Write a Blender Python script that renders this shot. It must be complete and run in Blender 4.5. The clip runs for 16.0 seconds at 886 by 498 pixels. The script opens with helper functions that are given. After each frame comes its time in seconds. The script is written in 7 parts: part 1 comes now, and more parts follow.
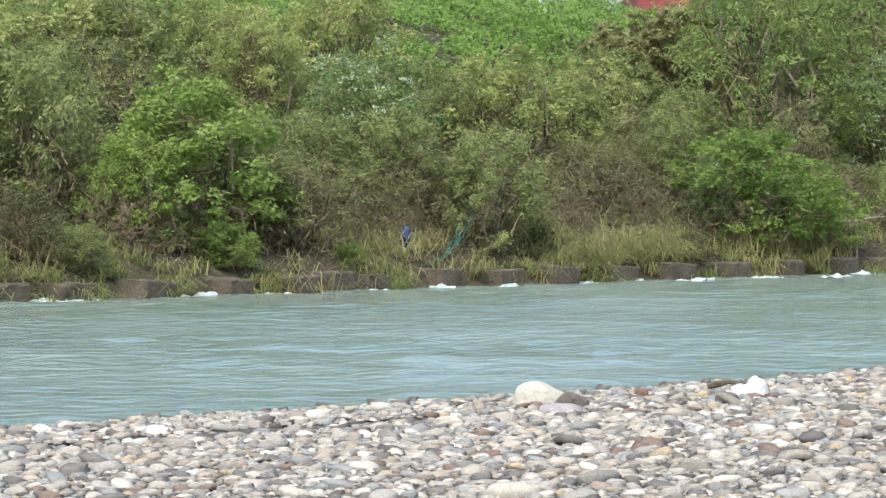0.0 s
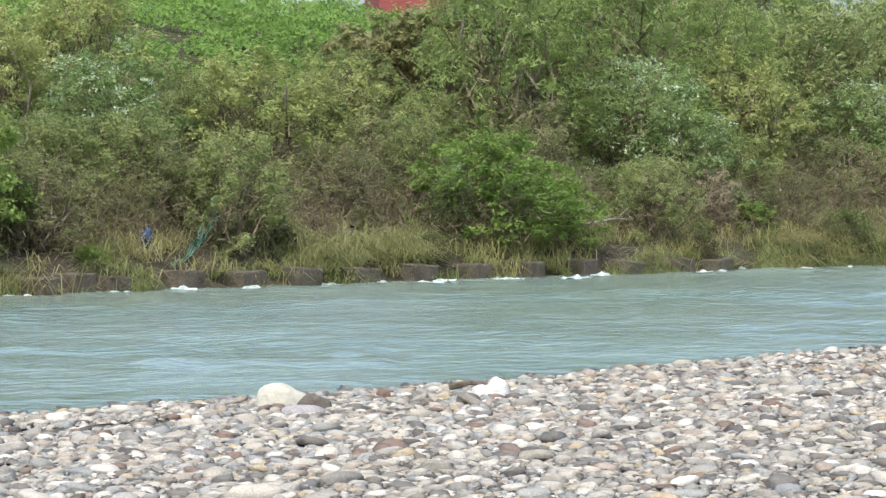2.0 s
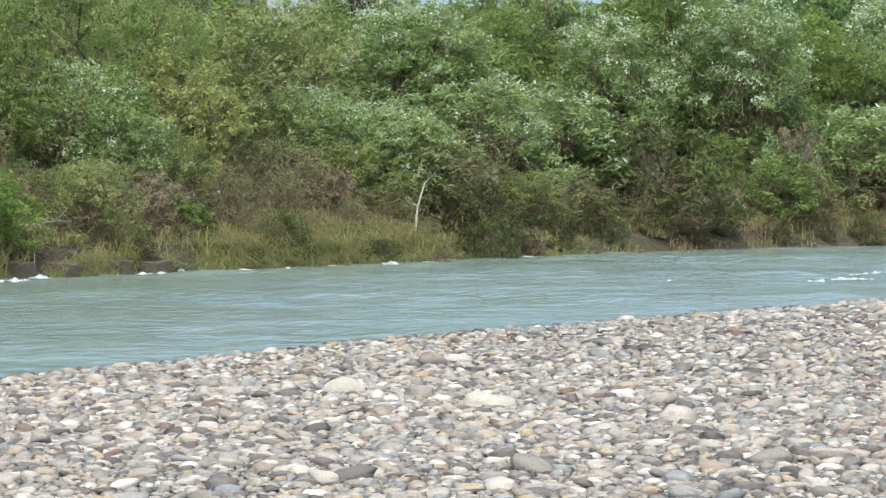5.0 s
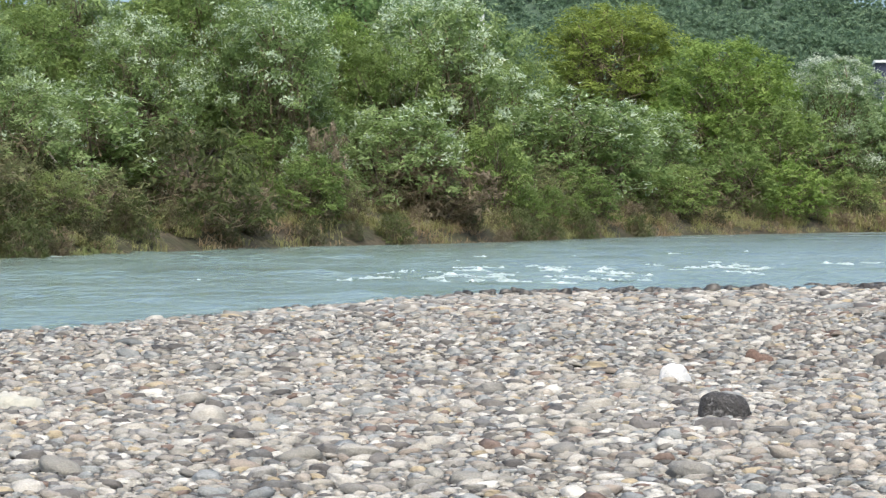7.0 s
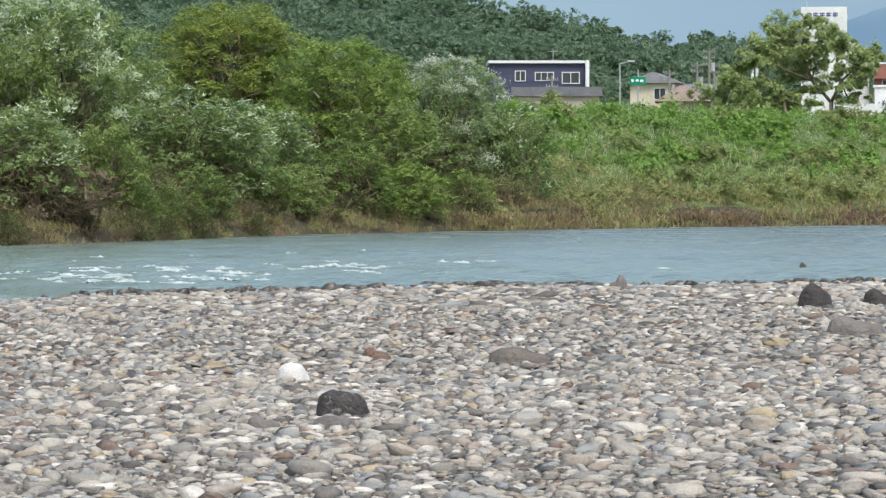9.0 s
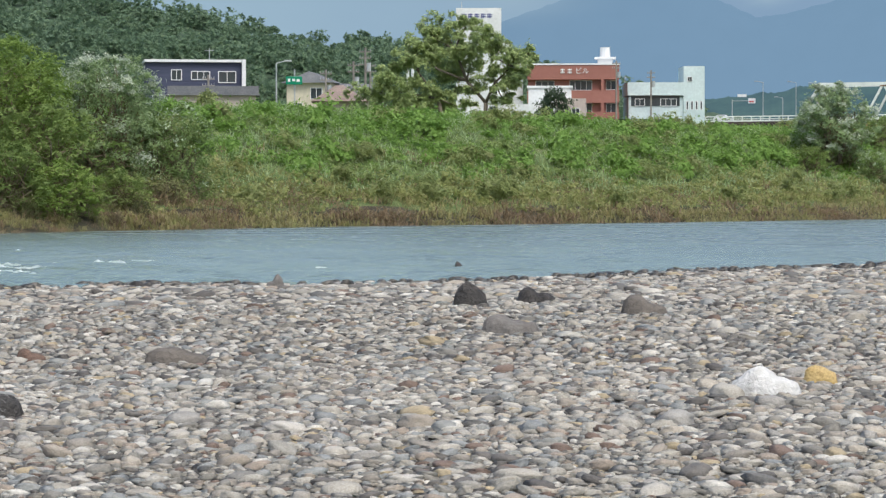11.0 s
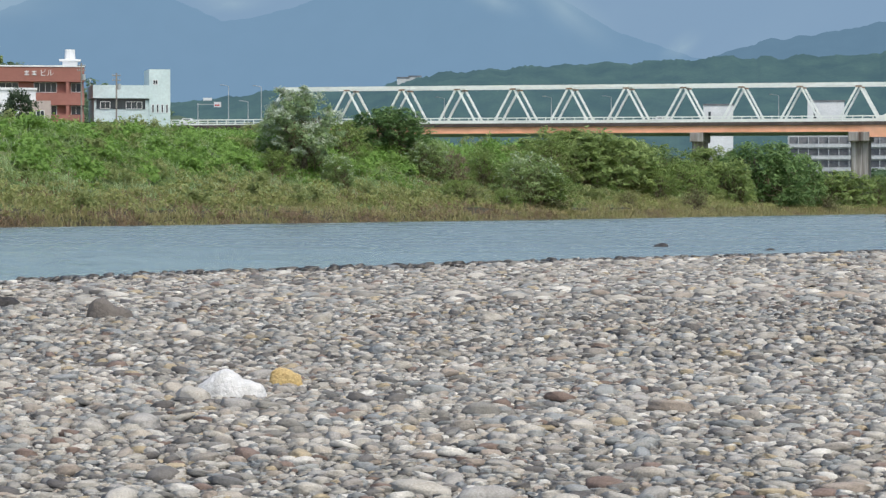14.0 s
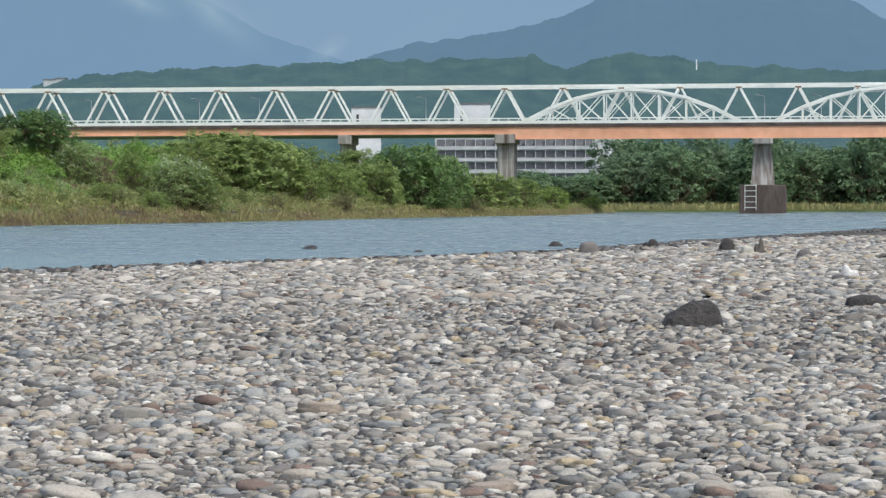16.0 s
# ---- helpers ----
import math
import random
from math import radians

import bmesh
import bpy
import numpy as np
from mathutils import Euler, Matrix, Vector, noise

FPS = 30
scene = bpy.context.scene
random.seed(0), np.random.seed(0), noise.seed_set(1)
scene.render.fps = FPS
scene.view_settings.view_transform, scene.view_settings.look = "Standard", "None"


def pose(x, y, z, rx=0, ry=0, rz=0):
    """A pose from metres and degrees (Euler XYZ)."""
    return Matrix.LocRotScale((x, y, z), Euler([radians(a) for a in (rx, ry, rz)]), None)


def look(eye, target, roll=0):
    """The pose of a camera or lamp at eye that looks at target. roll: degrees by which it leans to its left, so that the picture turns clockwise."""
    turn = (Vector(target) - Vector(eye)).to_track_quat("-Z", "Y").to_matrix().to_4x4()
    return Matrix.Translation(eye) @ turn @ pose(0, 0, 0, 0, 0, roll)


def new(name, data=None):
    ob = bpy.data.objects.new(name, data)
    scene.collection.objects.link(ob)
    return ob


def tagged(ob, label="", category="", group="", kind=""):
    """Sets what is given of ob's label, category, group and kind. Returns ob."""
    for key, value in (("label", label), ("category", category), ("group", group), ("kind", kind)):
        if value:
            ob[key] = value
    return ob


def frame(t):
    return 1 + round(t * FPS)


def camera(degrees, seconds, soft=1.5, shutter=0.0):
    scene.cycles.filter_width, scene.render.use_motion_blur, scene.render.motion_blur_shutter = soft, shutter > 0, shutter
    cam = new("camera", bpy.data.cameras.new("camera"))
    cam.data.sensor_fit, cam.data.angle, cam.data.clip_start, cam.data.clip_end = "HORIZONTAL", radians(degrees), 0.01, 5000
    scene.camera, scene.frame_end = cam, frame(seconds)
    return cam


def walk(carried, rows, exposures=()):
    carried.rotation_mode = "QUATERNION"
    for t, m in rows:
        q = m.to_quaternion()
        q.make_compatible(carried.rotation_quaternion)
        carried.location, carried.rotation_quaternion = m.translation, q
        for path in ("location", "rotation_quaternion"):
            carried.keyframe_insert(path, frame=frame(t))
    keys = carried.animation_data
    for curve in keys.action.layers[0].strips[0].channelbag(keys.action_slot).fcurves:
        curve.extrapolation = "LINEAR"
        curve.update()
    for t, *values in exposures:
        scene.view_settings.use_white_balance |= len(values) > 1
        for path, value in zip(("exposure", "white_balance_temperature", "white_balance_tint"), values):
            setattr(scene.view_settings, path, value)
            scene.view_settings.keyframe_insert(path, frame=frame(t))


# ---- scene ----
# The camera stands on the gravel bar at eye height and pans to the right.
cam = camera(17.823, 16.0, soft=1.35, shutter=0.0)
EYE = Vector((0.0, 0.0, 1.5))
# seconds, heading (degrees clockwise from +y), pitch, roll
PAN = [
    (0, -0.000, -1.058, -0.021),
    (0.5, 1.212, -1.040, -0.025),
    (1, 2.898, -1.011, -0.017),
    (1.5, 3.720, -1.033, -0.017),
    (2, 5.227, -1.024, 0.055),
    (2.5, 7.344, -1.007, 0.054),
    (3, 9.648, -1.017, 0.018),
    (3.2, 10.089, -1.018, 0.017),
    (5.3, 17.637, -0.985, 0.068),
    (5.5, 18.323, -0.998, 0.109),
    (6, 20.991, -1.004, 0.095),
    (6.5, 23.869, -0.979, 0.008),
    (7, 26.096, -0.978, 0.050),
    (7.5, 28.582, -0.949, -0.021),
    (8, 30.369, -0.964, -0.105),
    (8.5, 31.807, -1.001, -0.060),
    (9, 33.837, -0.990, -0.080),
    (9.5, 36.026, -1.001, -0.097),
    (9.7, 37.012, -1.009, -0.093),
    (11.8, 43.405, -1.014, 0.086),
    (12, 44.358, -1.016, 0.137),
    (12.5, 46.167, -0.978, 0.072),
    (13, 48.088, -0.971, -0.001),
    (13.5, 50.005, -0.961, 0.019),
    (14, 51.590, -0.944, 0.041),
    (14.5, 52.680, -0.939, -0.028),
    (15, 54.487, -0.941, -0.110),
    (15.5, 56.961, -0.929, -0.134),
    (16, 58.698, -0.900, -0.156),
]
walk(cam, [(t, pose(EYE.x, EYE.y, EYE.z, 90 + p, 0, -a) @ pose(0, 0, 0, 0, 0, r)) for t, a, p, r in PAN],
     exposures=[(t, stops, warm, 6.5) for t, stops, warm in ((0.0, 1.10, 6500), (3.0, 1.04, 6500), (5.5, 0.98, 6500), (7.5, 0.86, 6490), (9.5, 0.61, 6480), (12.5, 0.49, 6420), (16.0, 0.49, 6400))])

# ---- light ----
world = bpy.data.worlds.new("sky")
scene.world = world
world.use_nodes = True
wn, wl = world.node_tree.nodes, world.node_tree.links
wn.clear()
sky = wn.new("ShaderNodeTexSky")
sky.sky_type, sky.sun_disc = "NISHITA", False
sky.sun_elevation, sky.sun_rotation = radians(58), radians(200)
sky.air_density, sky.dust_density, sky.ozone_density = 1.0, 4.0, 2.0
bg = wn.new("ShaderNodeBackground")
bg.inputs["Strength"].default_value = 0.13
wout = wn.new("ShaderNodeOutputWorld")
wl.new(sky.outputs[0], bg.inputs[0])
wl.new(bg.outputs[0], wout.inputs[0])
sun = new("sun", bpy.data.lights.new("sun", "SUN"))
sun.data.energy, sun.data.angle, sun.data.color = 1.5, radians(18), (1.0, 0.97, 0.92)
sun.matrix_world = look((-math.sin(radians(200)) * -30, math.cos(radians(200)) * 30, 48), (0, 0, 0))

# ---- materials ----


def surface(name, cols, scale=3.0, rough=0.8, bump=0.0, island=0.0, piece=0.0, fine=0.0, spec=0.3, metal=0.0, stretch=(1, 1, 1)):
    """Colours mixed by noise (and by the piece's own chance: island for joined pieces, piece for objects), with fine grain and relief."""
    m = bpy.data.materials.new(name)
    m.use_nodes = True
    n, l = m.node_tree.nodes, m.node_tree.links
    b = n["Principled BSDF"]
    b.inputs["Roughness"].default_value = rough
    b.inputs["Metallic"].default_value = metal
    b.inputs["Specular IOR Level"].default_value = spec
    geo = n.new("ShaderNodeNewGeometry")
    mp = n.new("ShaderNodeMapping")
    mp.inputs["Scale"].default_value = stretch
    l.new(geo.outputs["Position"], mp.inputs["Vector"])
    t = n.new("ShaderNodeTexNoise")
    t.inputs["Scale"].default_value = scale
    t.inputs["Detail"].default_value = 4
    l.new(mp.outputs[0], t.inputs["Vector"])
    fac = t.outputs["Fac"]
    spread = n.new("ShaderNodeMapRange")
    spread.inputs["From Min"].default_value, spread.inputs["From Max"].default_value = 0.3, 0.7
    l.new(fac, spread.inputs["Value"])
    fac = spread.outputs[0]
    for amount, source in ((island, "island"), (piece, "object")):
        if amount:
            mx = n.new("ShaderNodeMix")
            mx.inputs["Factor"].default_value = amount
            l.new(fac, mx.inputs["A"])
            if source == "island":
                l.new(geo.outputs["Random Per Island"], mx.inputs["B"])
            else:
                oi = n.new("ShaderNodeObjectInfo")
                l.new(oi.outputs["Random"], mx.inputs["B"])
            fac = mx.outputs["Result"]
    r = n.new("ShaderNodeValToRGB")
    r.color_ramp.elements[0].position, r.color_ramp.elements[0].color = 0.0, (*cols[0], 1)
    r.color_ramp.elements[1].position, r.color_ramp.elements[1].color = 1.0, (*cols[-1], 1)
    for i, c in enumerate(cols[1:-1], 1):
        e = r.color_ramp.elements.new(i / (len(cols) - 1))
        e.color = (*c, 1)
    l.new(fac, r.inputs[0])
    colour = r.outputs[0]
    if fine:
        t2 = n.new("ShaderNodeTexNoise")
        t2.inputs["Scale"].default_value = scale * 9
        t2.inputs["Detail"].default_value = 5
        l.new(mp.outputs[0], t2.inputs["Vector"])
        m2 = n.new("ShaderNodeMapRange")
        m2.inputs["From Min"].default_value, m2.inputs["From Max"].default_value = 0.3, 0.7
        m2.inputs["To Min"].default_value, m2.inputs["To Max"].default_value = 1 - fine, 1 + fine
        l.new(t2.outputs["Fac"], m2.inputs["Value"])
        mul = n.new("ShaderNodeMix")
        mul.data_type, mul.blend_type = "RGBA", "MULTIPLY"
        mul.inputs["Factor"].default_value = 1
        l.new(colour, mul.inputs["A"])
        l.new(m2.outputs[0], mul.inputs["B"])
        colour = mul.outputs["Result"]
    l.new(colour, b.inputs["Base Color"])
    if bump:
        t3 = n.new("ShaderNodeTexNoise")
        t3.inputs["Scale"].default_value = scale * 6
        t3.inputs["Detail"].default_value = 6
        l.new(mp.outputs[0], t3.inputs["Vector"])
        bp = n.new("ShaderNodeBump")
        bp.inputs["Strength"].default_value = bump
        bp.inputs["Distance"].default_value = 0.3 / scale
        l.new(t3.outputs["Fac"], bp.inputs["Height"])
        l.new(bp.outputs[0], b.inputs["Normal"])
    return m


def leafy(name, cols, glow=0.46):
    """Leaf colours, one per leaf, with a little light passing through."""
    m = surface(name, cols, scale=0.9, rough=0.55, island=0.18, piece=0.36, spec=0.25)
    n, l = m.node_tree.nodes, m.node_tree.links
    b = n["Principled BSDF"]
    tr = n.new("ShaderNodeBsdfTranslucent")
    mx = n.new("ShaderNodeMixShader")
    mx.inputs[0].default_value = glow
    l.new(b.inputs["Base Color"].links[0].from_socket, tr.inputs["Color"])
    l.new(b.outputs[0], mx.inputs[1])
    l.new(tr.outputs[0], mx.inputs[2])
    l.new(mx.outputs[0], n["Material Output"].inputs["Surface"])
    return m


COBBLE = [(0.292, 0.277, 0.243), (0.438, 0.409, 0.359), (0.198, 0.190, 0.174), (0.355, 0.328, 0.278), (0.261, 0.271, 0.263), (0.490, 0.460, 0.413), (0.323, 0.282, 0.233), (0.13, 0.12, 0.112),
          (0.365, 0.343, 0.303), (0.220, 0.210, 0.189), (0.593, 0.568, 0.513), (0.282, 0.287, 0.273), (0.396, 0.353, 0.293), (0.146, 0.135, 0.124), (0.448, 0.414, 0.359), (0.272, 0.246, 0.213),
          (0.313, 0.261, 0.213), (0.208, 0.220, 0.223), (0.407, 0.379, 0.329), (0.386, 0.317, 0.208), (0.313, 0.297, 0.273), (0.09, 0.083, 0.08), (0.365, 0.343, 0.303), (0.177, 0.123, 0.099),
          (0.239, 0.226, 0.198), (0.531, 0.506, 0.458), (0.323, 0.297, 0.258), (0.125, 0.123, 0.120), (0.344, 0.328, 0.303), (0.251, 0.261, 0.258)]
M = {}


def cobble_paint(name, wet=1.0, rough=0.75, single=False):
    """One colour for each stone, mottled and speckled."""
    m = surface(name, [(1, 1, 1), (0.8, 0.79, 0.77)], 9.0, rough, 0.3, fine=0.2)
    n, l = m.node_tree.nodes, m.node_tree.links
    b = n["Principled BSDF"]
    geo = n.new("ShaderNodeNewGeometry")
    r = n.new("ShaderNodeValToRGB")
    r.color_ramp.interpolation = "CONSTANT"
    for i, c in enumerate(COBBLE):
        e = r.color_ramp.elements[i] if i < 2 else r.color_ramp.elements.new(i / len(COBBLE))
        e.position = i / len(COBBLE)
        e.color = (*[wet * (0.9 * v + 0.1 * a_) for v, a_ in zip(c, (0.305, 0.287, 0.252))], 1)
    l.new(n.new("ShaderNodeObjectInfo").outputs["Random"] if single else geo.outputs["Random Per Island"], r.inputs[0])
    mx = n.new("ShaderNodeMix")
    mx.data_type, mx.blend_type = "RGBA", "MULTIPLY"
    mx.inputs["Factor"].default_value = 1
    l.new(r.outputs[0], mx.inputs["A"])
    l.new(b.inputs["Base Color"].links[0].from_socket, mx.inputs["B"])
    l.new(mx.outputs["Result"], b.inputs["Base Color"])
    return m


M["cobble"] = cobble_paint("river_cobble", 1.12)
M["wet"] = surface("wet_cobble", [(0.03, 0.027, 0.023), (0.06, 0.053, 0.045), (0.12, 0.108, 0.092), (0.042, 0.038, 0.034)], 5.0, 0.4, 0.2, island=0.8, fine=0.2, spec=0.5)
M["gravel"] = surface("gravel_bed", [(0.05, 0.046, 0.041), (0.11, 0.10, 0.09), (0.07, 0.065, 0.058), (0.15, 0.14, 0.128)], 16.0, 0.9, 0.6, fine=0.35)
M["soil"] = surface("bank_soil", [(0.04, 0.033, 0.022), (0.072, 0.06, 0.04), (0.055, 0.055, 0.03), (0.088, 0.072, 0.05)], 0.5, 0.95, 0.5, fine=0.4)
M["turf"] = surface("grassy_slope", [(0.07, 0.115, 0.035), (0.11, 0.16, 0.05), (0.13, 0.165, 0.06), (0.10, 0.11, 0.05)], 0.8, 0.95, 0.6, fine=0.45)
M["rock_dark"] = surface("dark_rock", [(0.03, 0.028, 0.027), (0.058, 0.053, 0.05), (0.04, 0.038, 0.036)], 3.0, 0.7, 0.5, fine=0.2)
M["rock_grey"] = surface("grey_rock", [(0.125, 0.116, 0.107), (0.175, 0.162, 0.15), (0.145, 0.132, 0.12)], 3.0, 0.8, 0.4, fine=0.14)
M["rock_pale"] = surface("pale_rock", [(0.40, 0.385, 0.31), (0.47, 0.45, 0.385), (0.36, 0.355, 0.28)], 3.0, 0.8, 0.3, fine=0.08)
M["rock_white"] = surface("white_rock", [(0.56, 0.55, 0.53), (0.64, 0.63, 0.61), (0.50, 0.49, 0.465)], 6.0, 0.8, 0.5, fine=0.06)
M["rock_ochre"] = surface("ochre_rock", [(0.42, 0.29, 0.11), (0.52, 0.38, 0.17), (0.36, 0.24, 0.10)], 6.0, 0.8, 0.5, fine=0.2)
M["rock_rust"] = surface("rust_rock", [(0.12, 0.075, 0.058), (0.17, 0.11, 0.085), (0.13, 0.095, 0.075)], 6.0, 0.8, 0.5, fine=0.25)
M["concrete"] = surface("weathered_concrete", [(0.055, 0.045, 0.033), (0.12, 0.102, 0.078), (0.078, 0.065, 0.048)], 2.5, 0.9, 0.4, fine=0.25, piece=0.3)
M["bark"] = surface("bark", [(0.09, 0.075, 0.055), (0.19, 0.16, 0.125)], 6.0, 0.9, 0.5, fine=0.3, stretch=(1, 1, 0.3))
M["driftwood"] = surface("driftwood", [(0.25, 0.22, 0.18), (0.38, 0.34, 0.29)], 6.0, 0.85, 0.4, fine=0.2)
M["leaf_mid"] = leafy("leaf_mid", [(0.151, 0.19, 0.072), (0.216, 0.265, 0.096), (0.292, 0.335, 0.13), (0.410, 0.425, 0.215)])
M["leaf_dull"] = leafy("leaf_dull", [(0.201, 0.165, 0.095), (0.201, 0.215, 0.098), (0.265, 0.275, 0.125), (0.360, 0.35, 0.19)])
# olive green of hanging shrubs, lowered further to paint in the trees' shade
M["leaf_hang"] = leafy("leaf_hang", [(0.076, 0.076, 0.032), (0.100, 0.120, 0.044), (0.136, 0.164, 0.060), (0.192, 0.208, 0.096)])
M["leaf_tree"] = leafy("leaf_tree", [(0.24, 0.31, 0.13), (0.34, 0.42, 0.18), (0.44, 0.52, 0.24), (0.54, 0.60, 0.31)], 0.5)
M["leaf_light"] = leafy("leaf_light", [(0.208, 0.25, 0.09), (0.302, 0.34, 0.12), (0.385, 0.42, 0.16), (0.478, 0.49, 0.22)])
M["leaf_leafy"] = leafy("leaf_leafy", [(0.126, 0.189, 0.054), (0.185, 0.261, 0.077), (0.262, 0.342, 0.108), (0.350, 0.405, 0.162)])
M["leaf_gold"] = leafy("leaf_gold", [(0.142, 0.204, 0.048), (0.209, 0.280, 0.062), (0.294, 0.361, 0.085), (0.380, 0.437, 0.133)])
M["leaf_vine"] = leafy("leaf_vine", [(0.13, 0.10, 0.055), (0.22, 0.17, 0.09), (0.24, 0.25, 0.10), (0.38, 0.33, 0.19)])
M["leaf_silver"] = leafy("leaf_silver", [(0.129, 0.194, 0.068), (0.198, 0.281, 0.097), (0.285, 0.373, 0.148), (0.407, 0.475, 0.251)])
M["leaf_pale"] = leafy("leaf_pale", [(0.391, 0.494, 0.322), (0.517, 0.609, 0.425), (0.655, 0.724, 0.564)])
M["leaf_bright"] = leafy("leaf_bright", [(0.13, 0.205, 0.05), (0.19, 0.285, 0.066), (0.265, 0.36, 0.095), (0.35, 0.42, 0.145)])
M["leaf_dark"] = leafy("leaf_dark", [(0.110, 0.193, 0.069), (0.172, 0.269, 0.097), (0.262, 0.373, 0.138)])
M["leaf_kudzu"] = leafy("leaf_kudzu", [(0.115, 0.218, 0.048), (0.196, 0.328, 0.072), (0.293, 0.437, 0.120)])
M["leaf_weed"] = leafy("leaf_weed", [(0.181, 0.253, 0.087), (0.264, 0.342, 0.116), (0.376, 0.451, 0.181)])
M["leaf_brown"] = leafy("leaf_brown", [(0.16, 0.125, 0.082), (0.25, 0.205, 0.135), (0.38, 0.325, 0.225)])
M["grass_green"] = leafy("grass_green", [(0.165, 0.210, 0.075), (0.242, 0.275, 0.106), (0.341, 0.340, 0.175)])
M["grass_dry"] = leafy("grass_dry", [(0.232, 0.191, 0.093), (0.360, 0.313, 0.157), (0.302, 0.307, 0.122), (0.487, 0.447, 0.255)])
M["reed"] = leafy("reed", [(0.195, 0.299, 0.114), (0.306, 0.418, 0.181), (0.501, 0.585, 0.362)])
M["leaf_olive"] = leafy("leaf_olive", [(0.232, 0.215, 0.093), (0.336, 0.319, 0.139), (0.313, 0.348, 0.128), (0.487, 0.429, 0.232)])
# leaf colours darkened to stand for the shade under overhanging trees
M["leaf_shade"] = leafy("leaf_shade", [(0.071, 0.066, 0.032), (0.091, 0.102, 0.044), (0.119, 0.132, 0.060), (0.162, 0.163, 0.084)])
M["leaf_willow"] = leafy("leaf_willow", [(0.180, 0.264, 0.108), (0.300, 0.396, 0.192), (0.456, 0.552, 0.336)])
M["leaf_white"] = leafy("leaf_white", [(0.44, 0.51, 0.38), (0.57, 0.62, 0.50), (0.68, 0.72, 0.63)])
M["leaf_pine"] = leafy("leaf_pine", [(0.035, 0.06, 0.035), (0.055, 0.085, 0.048), (0.08, 0.12, 0.065)])
M["leaf_far"] = leafy("leaf_far", [(0.12, 0.195, 0.105), (0.17, 0.26, 0.135), (0.23, 0.325, 0.17)])
M["straw_red"] = leafy("straw_red", [(0.19, 0.14, 0.085), (0.31, 0.23, 0.14), (0.43, 0.35, 0.225)])
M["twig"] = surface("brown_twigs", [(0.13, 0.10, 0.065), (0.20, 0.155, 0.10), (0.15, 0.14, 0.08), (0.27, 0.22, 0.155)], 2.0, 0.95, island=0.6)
M["foam"] = surface("white_water", [(0.22, 0.30, 0.28), (0.40, 0.47, 0.46), (0.66, 0.70, 0.70)], 5.0, 0.5, 0.3)

# ---- plan ----
# the river's edges, in metres: the shore of the gravel bar and the foot of the far bank
SHORE = np.array([(-60, -40), (-30, -4), (-10, 16.5), (-3.7, 23.3), (0, 26.5), (2.4, 28.6), (5, 31.4), (8.9, 36), (13, 40), (19, 45.7), (25, 51),
                  (30, 51.5), (35.5, 52), (38, 49.3), (44.5, 49.2), (52, 51.5), (65, 52.6), (77, 53.5), (88, 53.4), (99, 54.5), (124, 62), (195, 80),
                  (300, 96), (480, 110), (900, 120)], float)
BANK = np.array([(-90, -40), (-50, 8), (-20, 37), (-8, 50.8), (0, 59.6), (5, 65), (12, 72), (19, 79), (30, 92), (43, 104.5), (57, 114), (80, 134), (98, 143.5),
                 (120, 153), (147, 158.5), (165, 162.5), (217, 177), (237, 181.5), (280, 194), (330, 211), (377, 228), (440, 243), (520, 278), (566, 298), (600, 330), (640, 450), (650, 700)], float)
WATER = -0.4


def side(pts, line):
    """Signed distance from the polyline: positive to its left (the far bank's land, the bar's water)."""
    best = np.full(len(pts), 1e9)
    sign = np.ones(len(pts))
    for a, b in zip(line[:-1], line[1:]):
        d = b - a
        t = np.clip(((pts - a) @ d) / (d @ d), 0, 1)
        off = pts - (a + t[:, None] * d)
        dist = np.hypot(off[:, 0], off[:, 1])
        s = np.sign(d[0] * off[:, 1] - d[1] * off[:, 0])
        near = dist < best
        best[near], sign[near] = dist[near], s[near]
    return best * sign


def wobble(p, size, seed=0.0):
    """Smooth random heights, about -1 to 1, with features of about that size."""
    x, y = p[:, 0] / size + seed, p[:, 1] / size - seed * 1.7
    return (np.sin(1.9 * x + 1.3 * np.sin(0.8 * y)) + np.sin(2.3 * y + 1.1 * np.sin(1.1 * x)) + np.sin(1.4 * (x + y)) * 0.7) / 2.7


BANK_D = [-30, -2, 0, 0.8, 2.5, 7, 13, 20, 26, 40, 400]
BANK_Z = [-1.6, -1.0, -0.45, 0.15, 0.7, 1.5, 3.9, 6.9, 8.4, 8.6, 9.0]


def bank_height(d, x):
    z = np.interp(d, BANK_D, BANK_Z)
    low = np.interp(x, [-60, 60, 330, 400, 470, 560], [0.88, 1.0, 1.0, 0.75, 0.4, 0.3])
    return np.where(z > 0, z * low, z)


def height(p):
    bar = -side(p, SHORE)
    far = side(p, BANK)
    zb = WATER + np.where(bar > 0, 0.42 * (1 - np.exp(-np.maximum(bar, 0) / 17)), 0.13 * bar) + np.where(bar > 2, 0.05 * wobble(p, 5.0), 0.0)
    zf = bank_height(far, p[:, 0]) + np.where(far > 2, 0.25 * wobble(p, 6.0, 3.0), 0.0)
    return np.where(bar > 0, zb, np.where(far > -3, zf, np.maximum(-1.6, zb)))


def ground_z(x, y):
    return float(height(np.array([(x, y)], float))[0])


def spot(az, dist):
    return dist * math.sin(radians(az)), dist * math.cos(radians(az))


def along(line, s):
    """Point and left normal at s metres along a polyline (from its first point)."""
    for a, b in zip(line[:-1], line[1:]):
        d = b - a
        n = np.hypot(*d)
        if s <= n:
            u = d / n
            return a + u * s, np.array((-u[1], u[0]))
        s -= n
    return line[-1], np.array((-u[1], u[0]))


# ---- builders ----


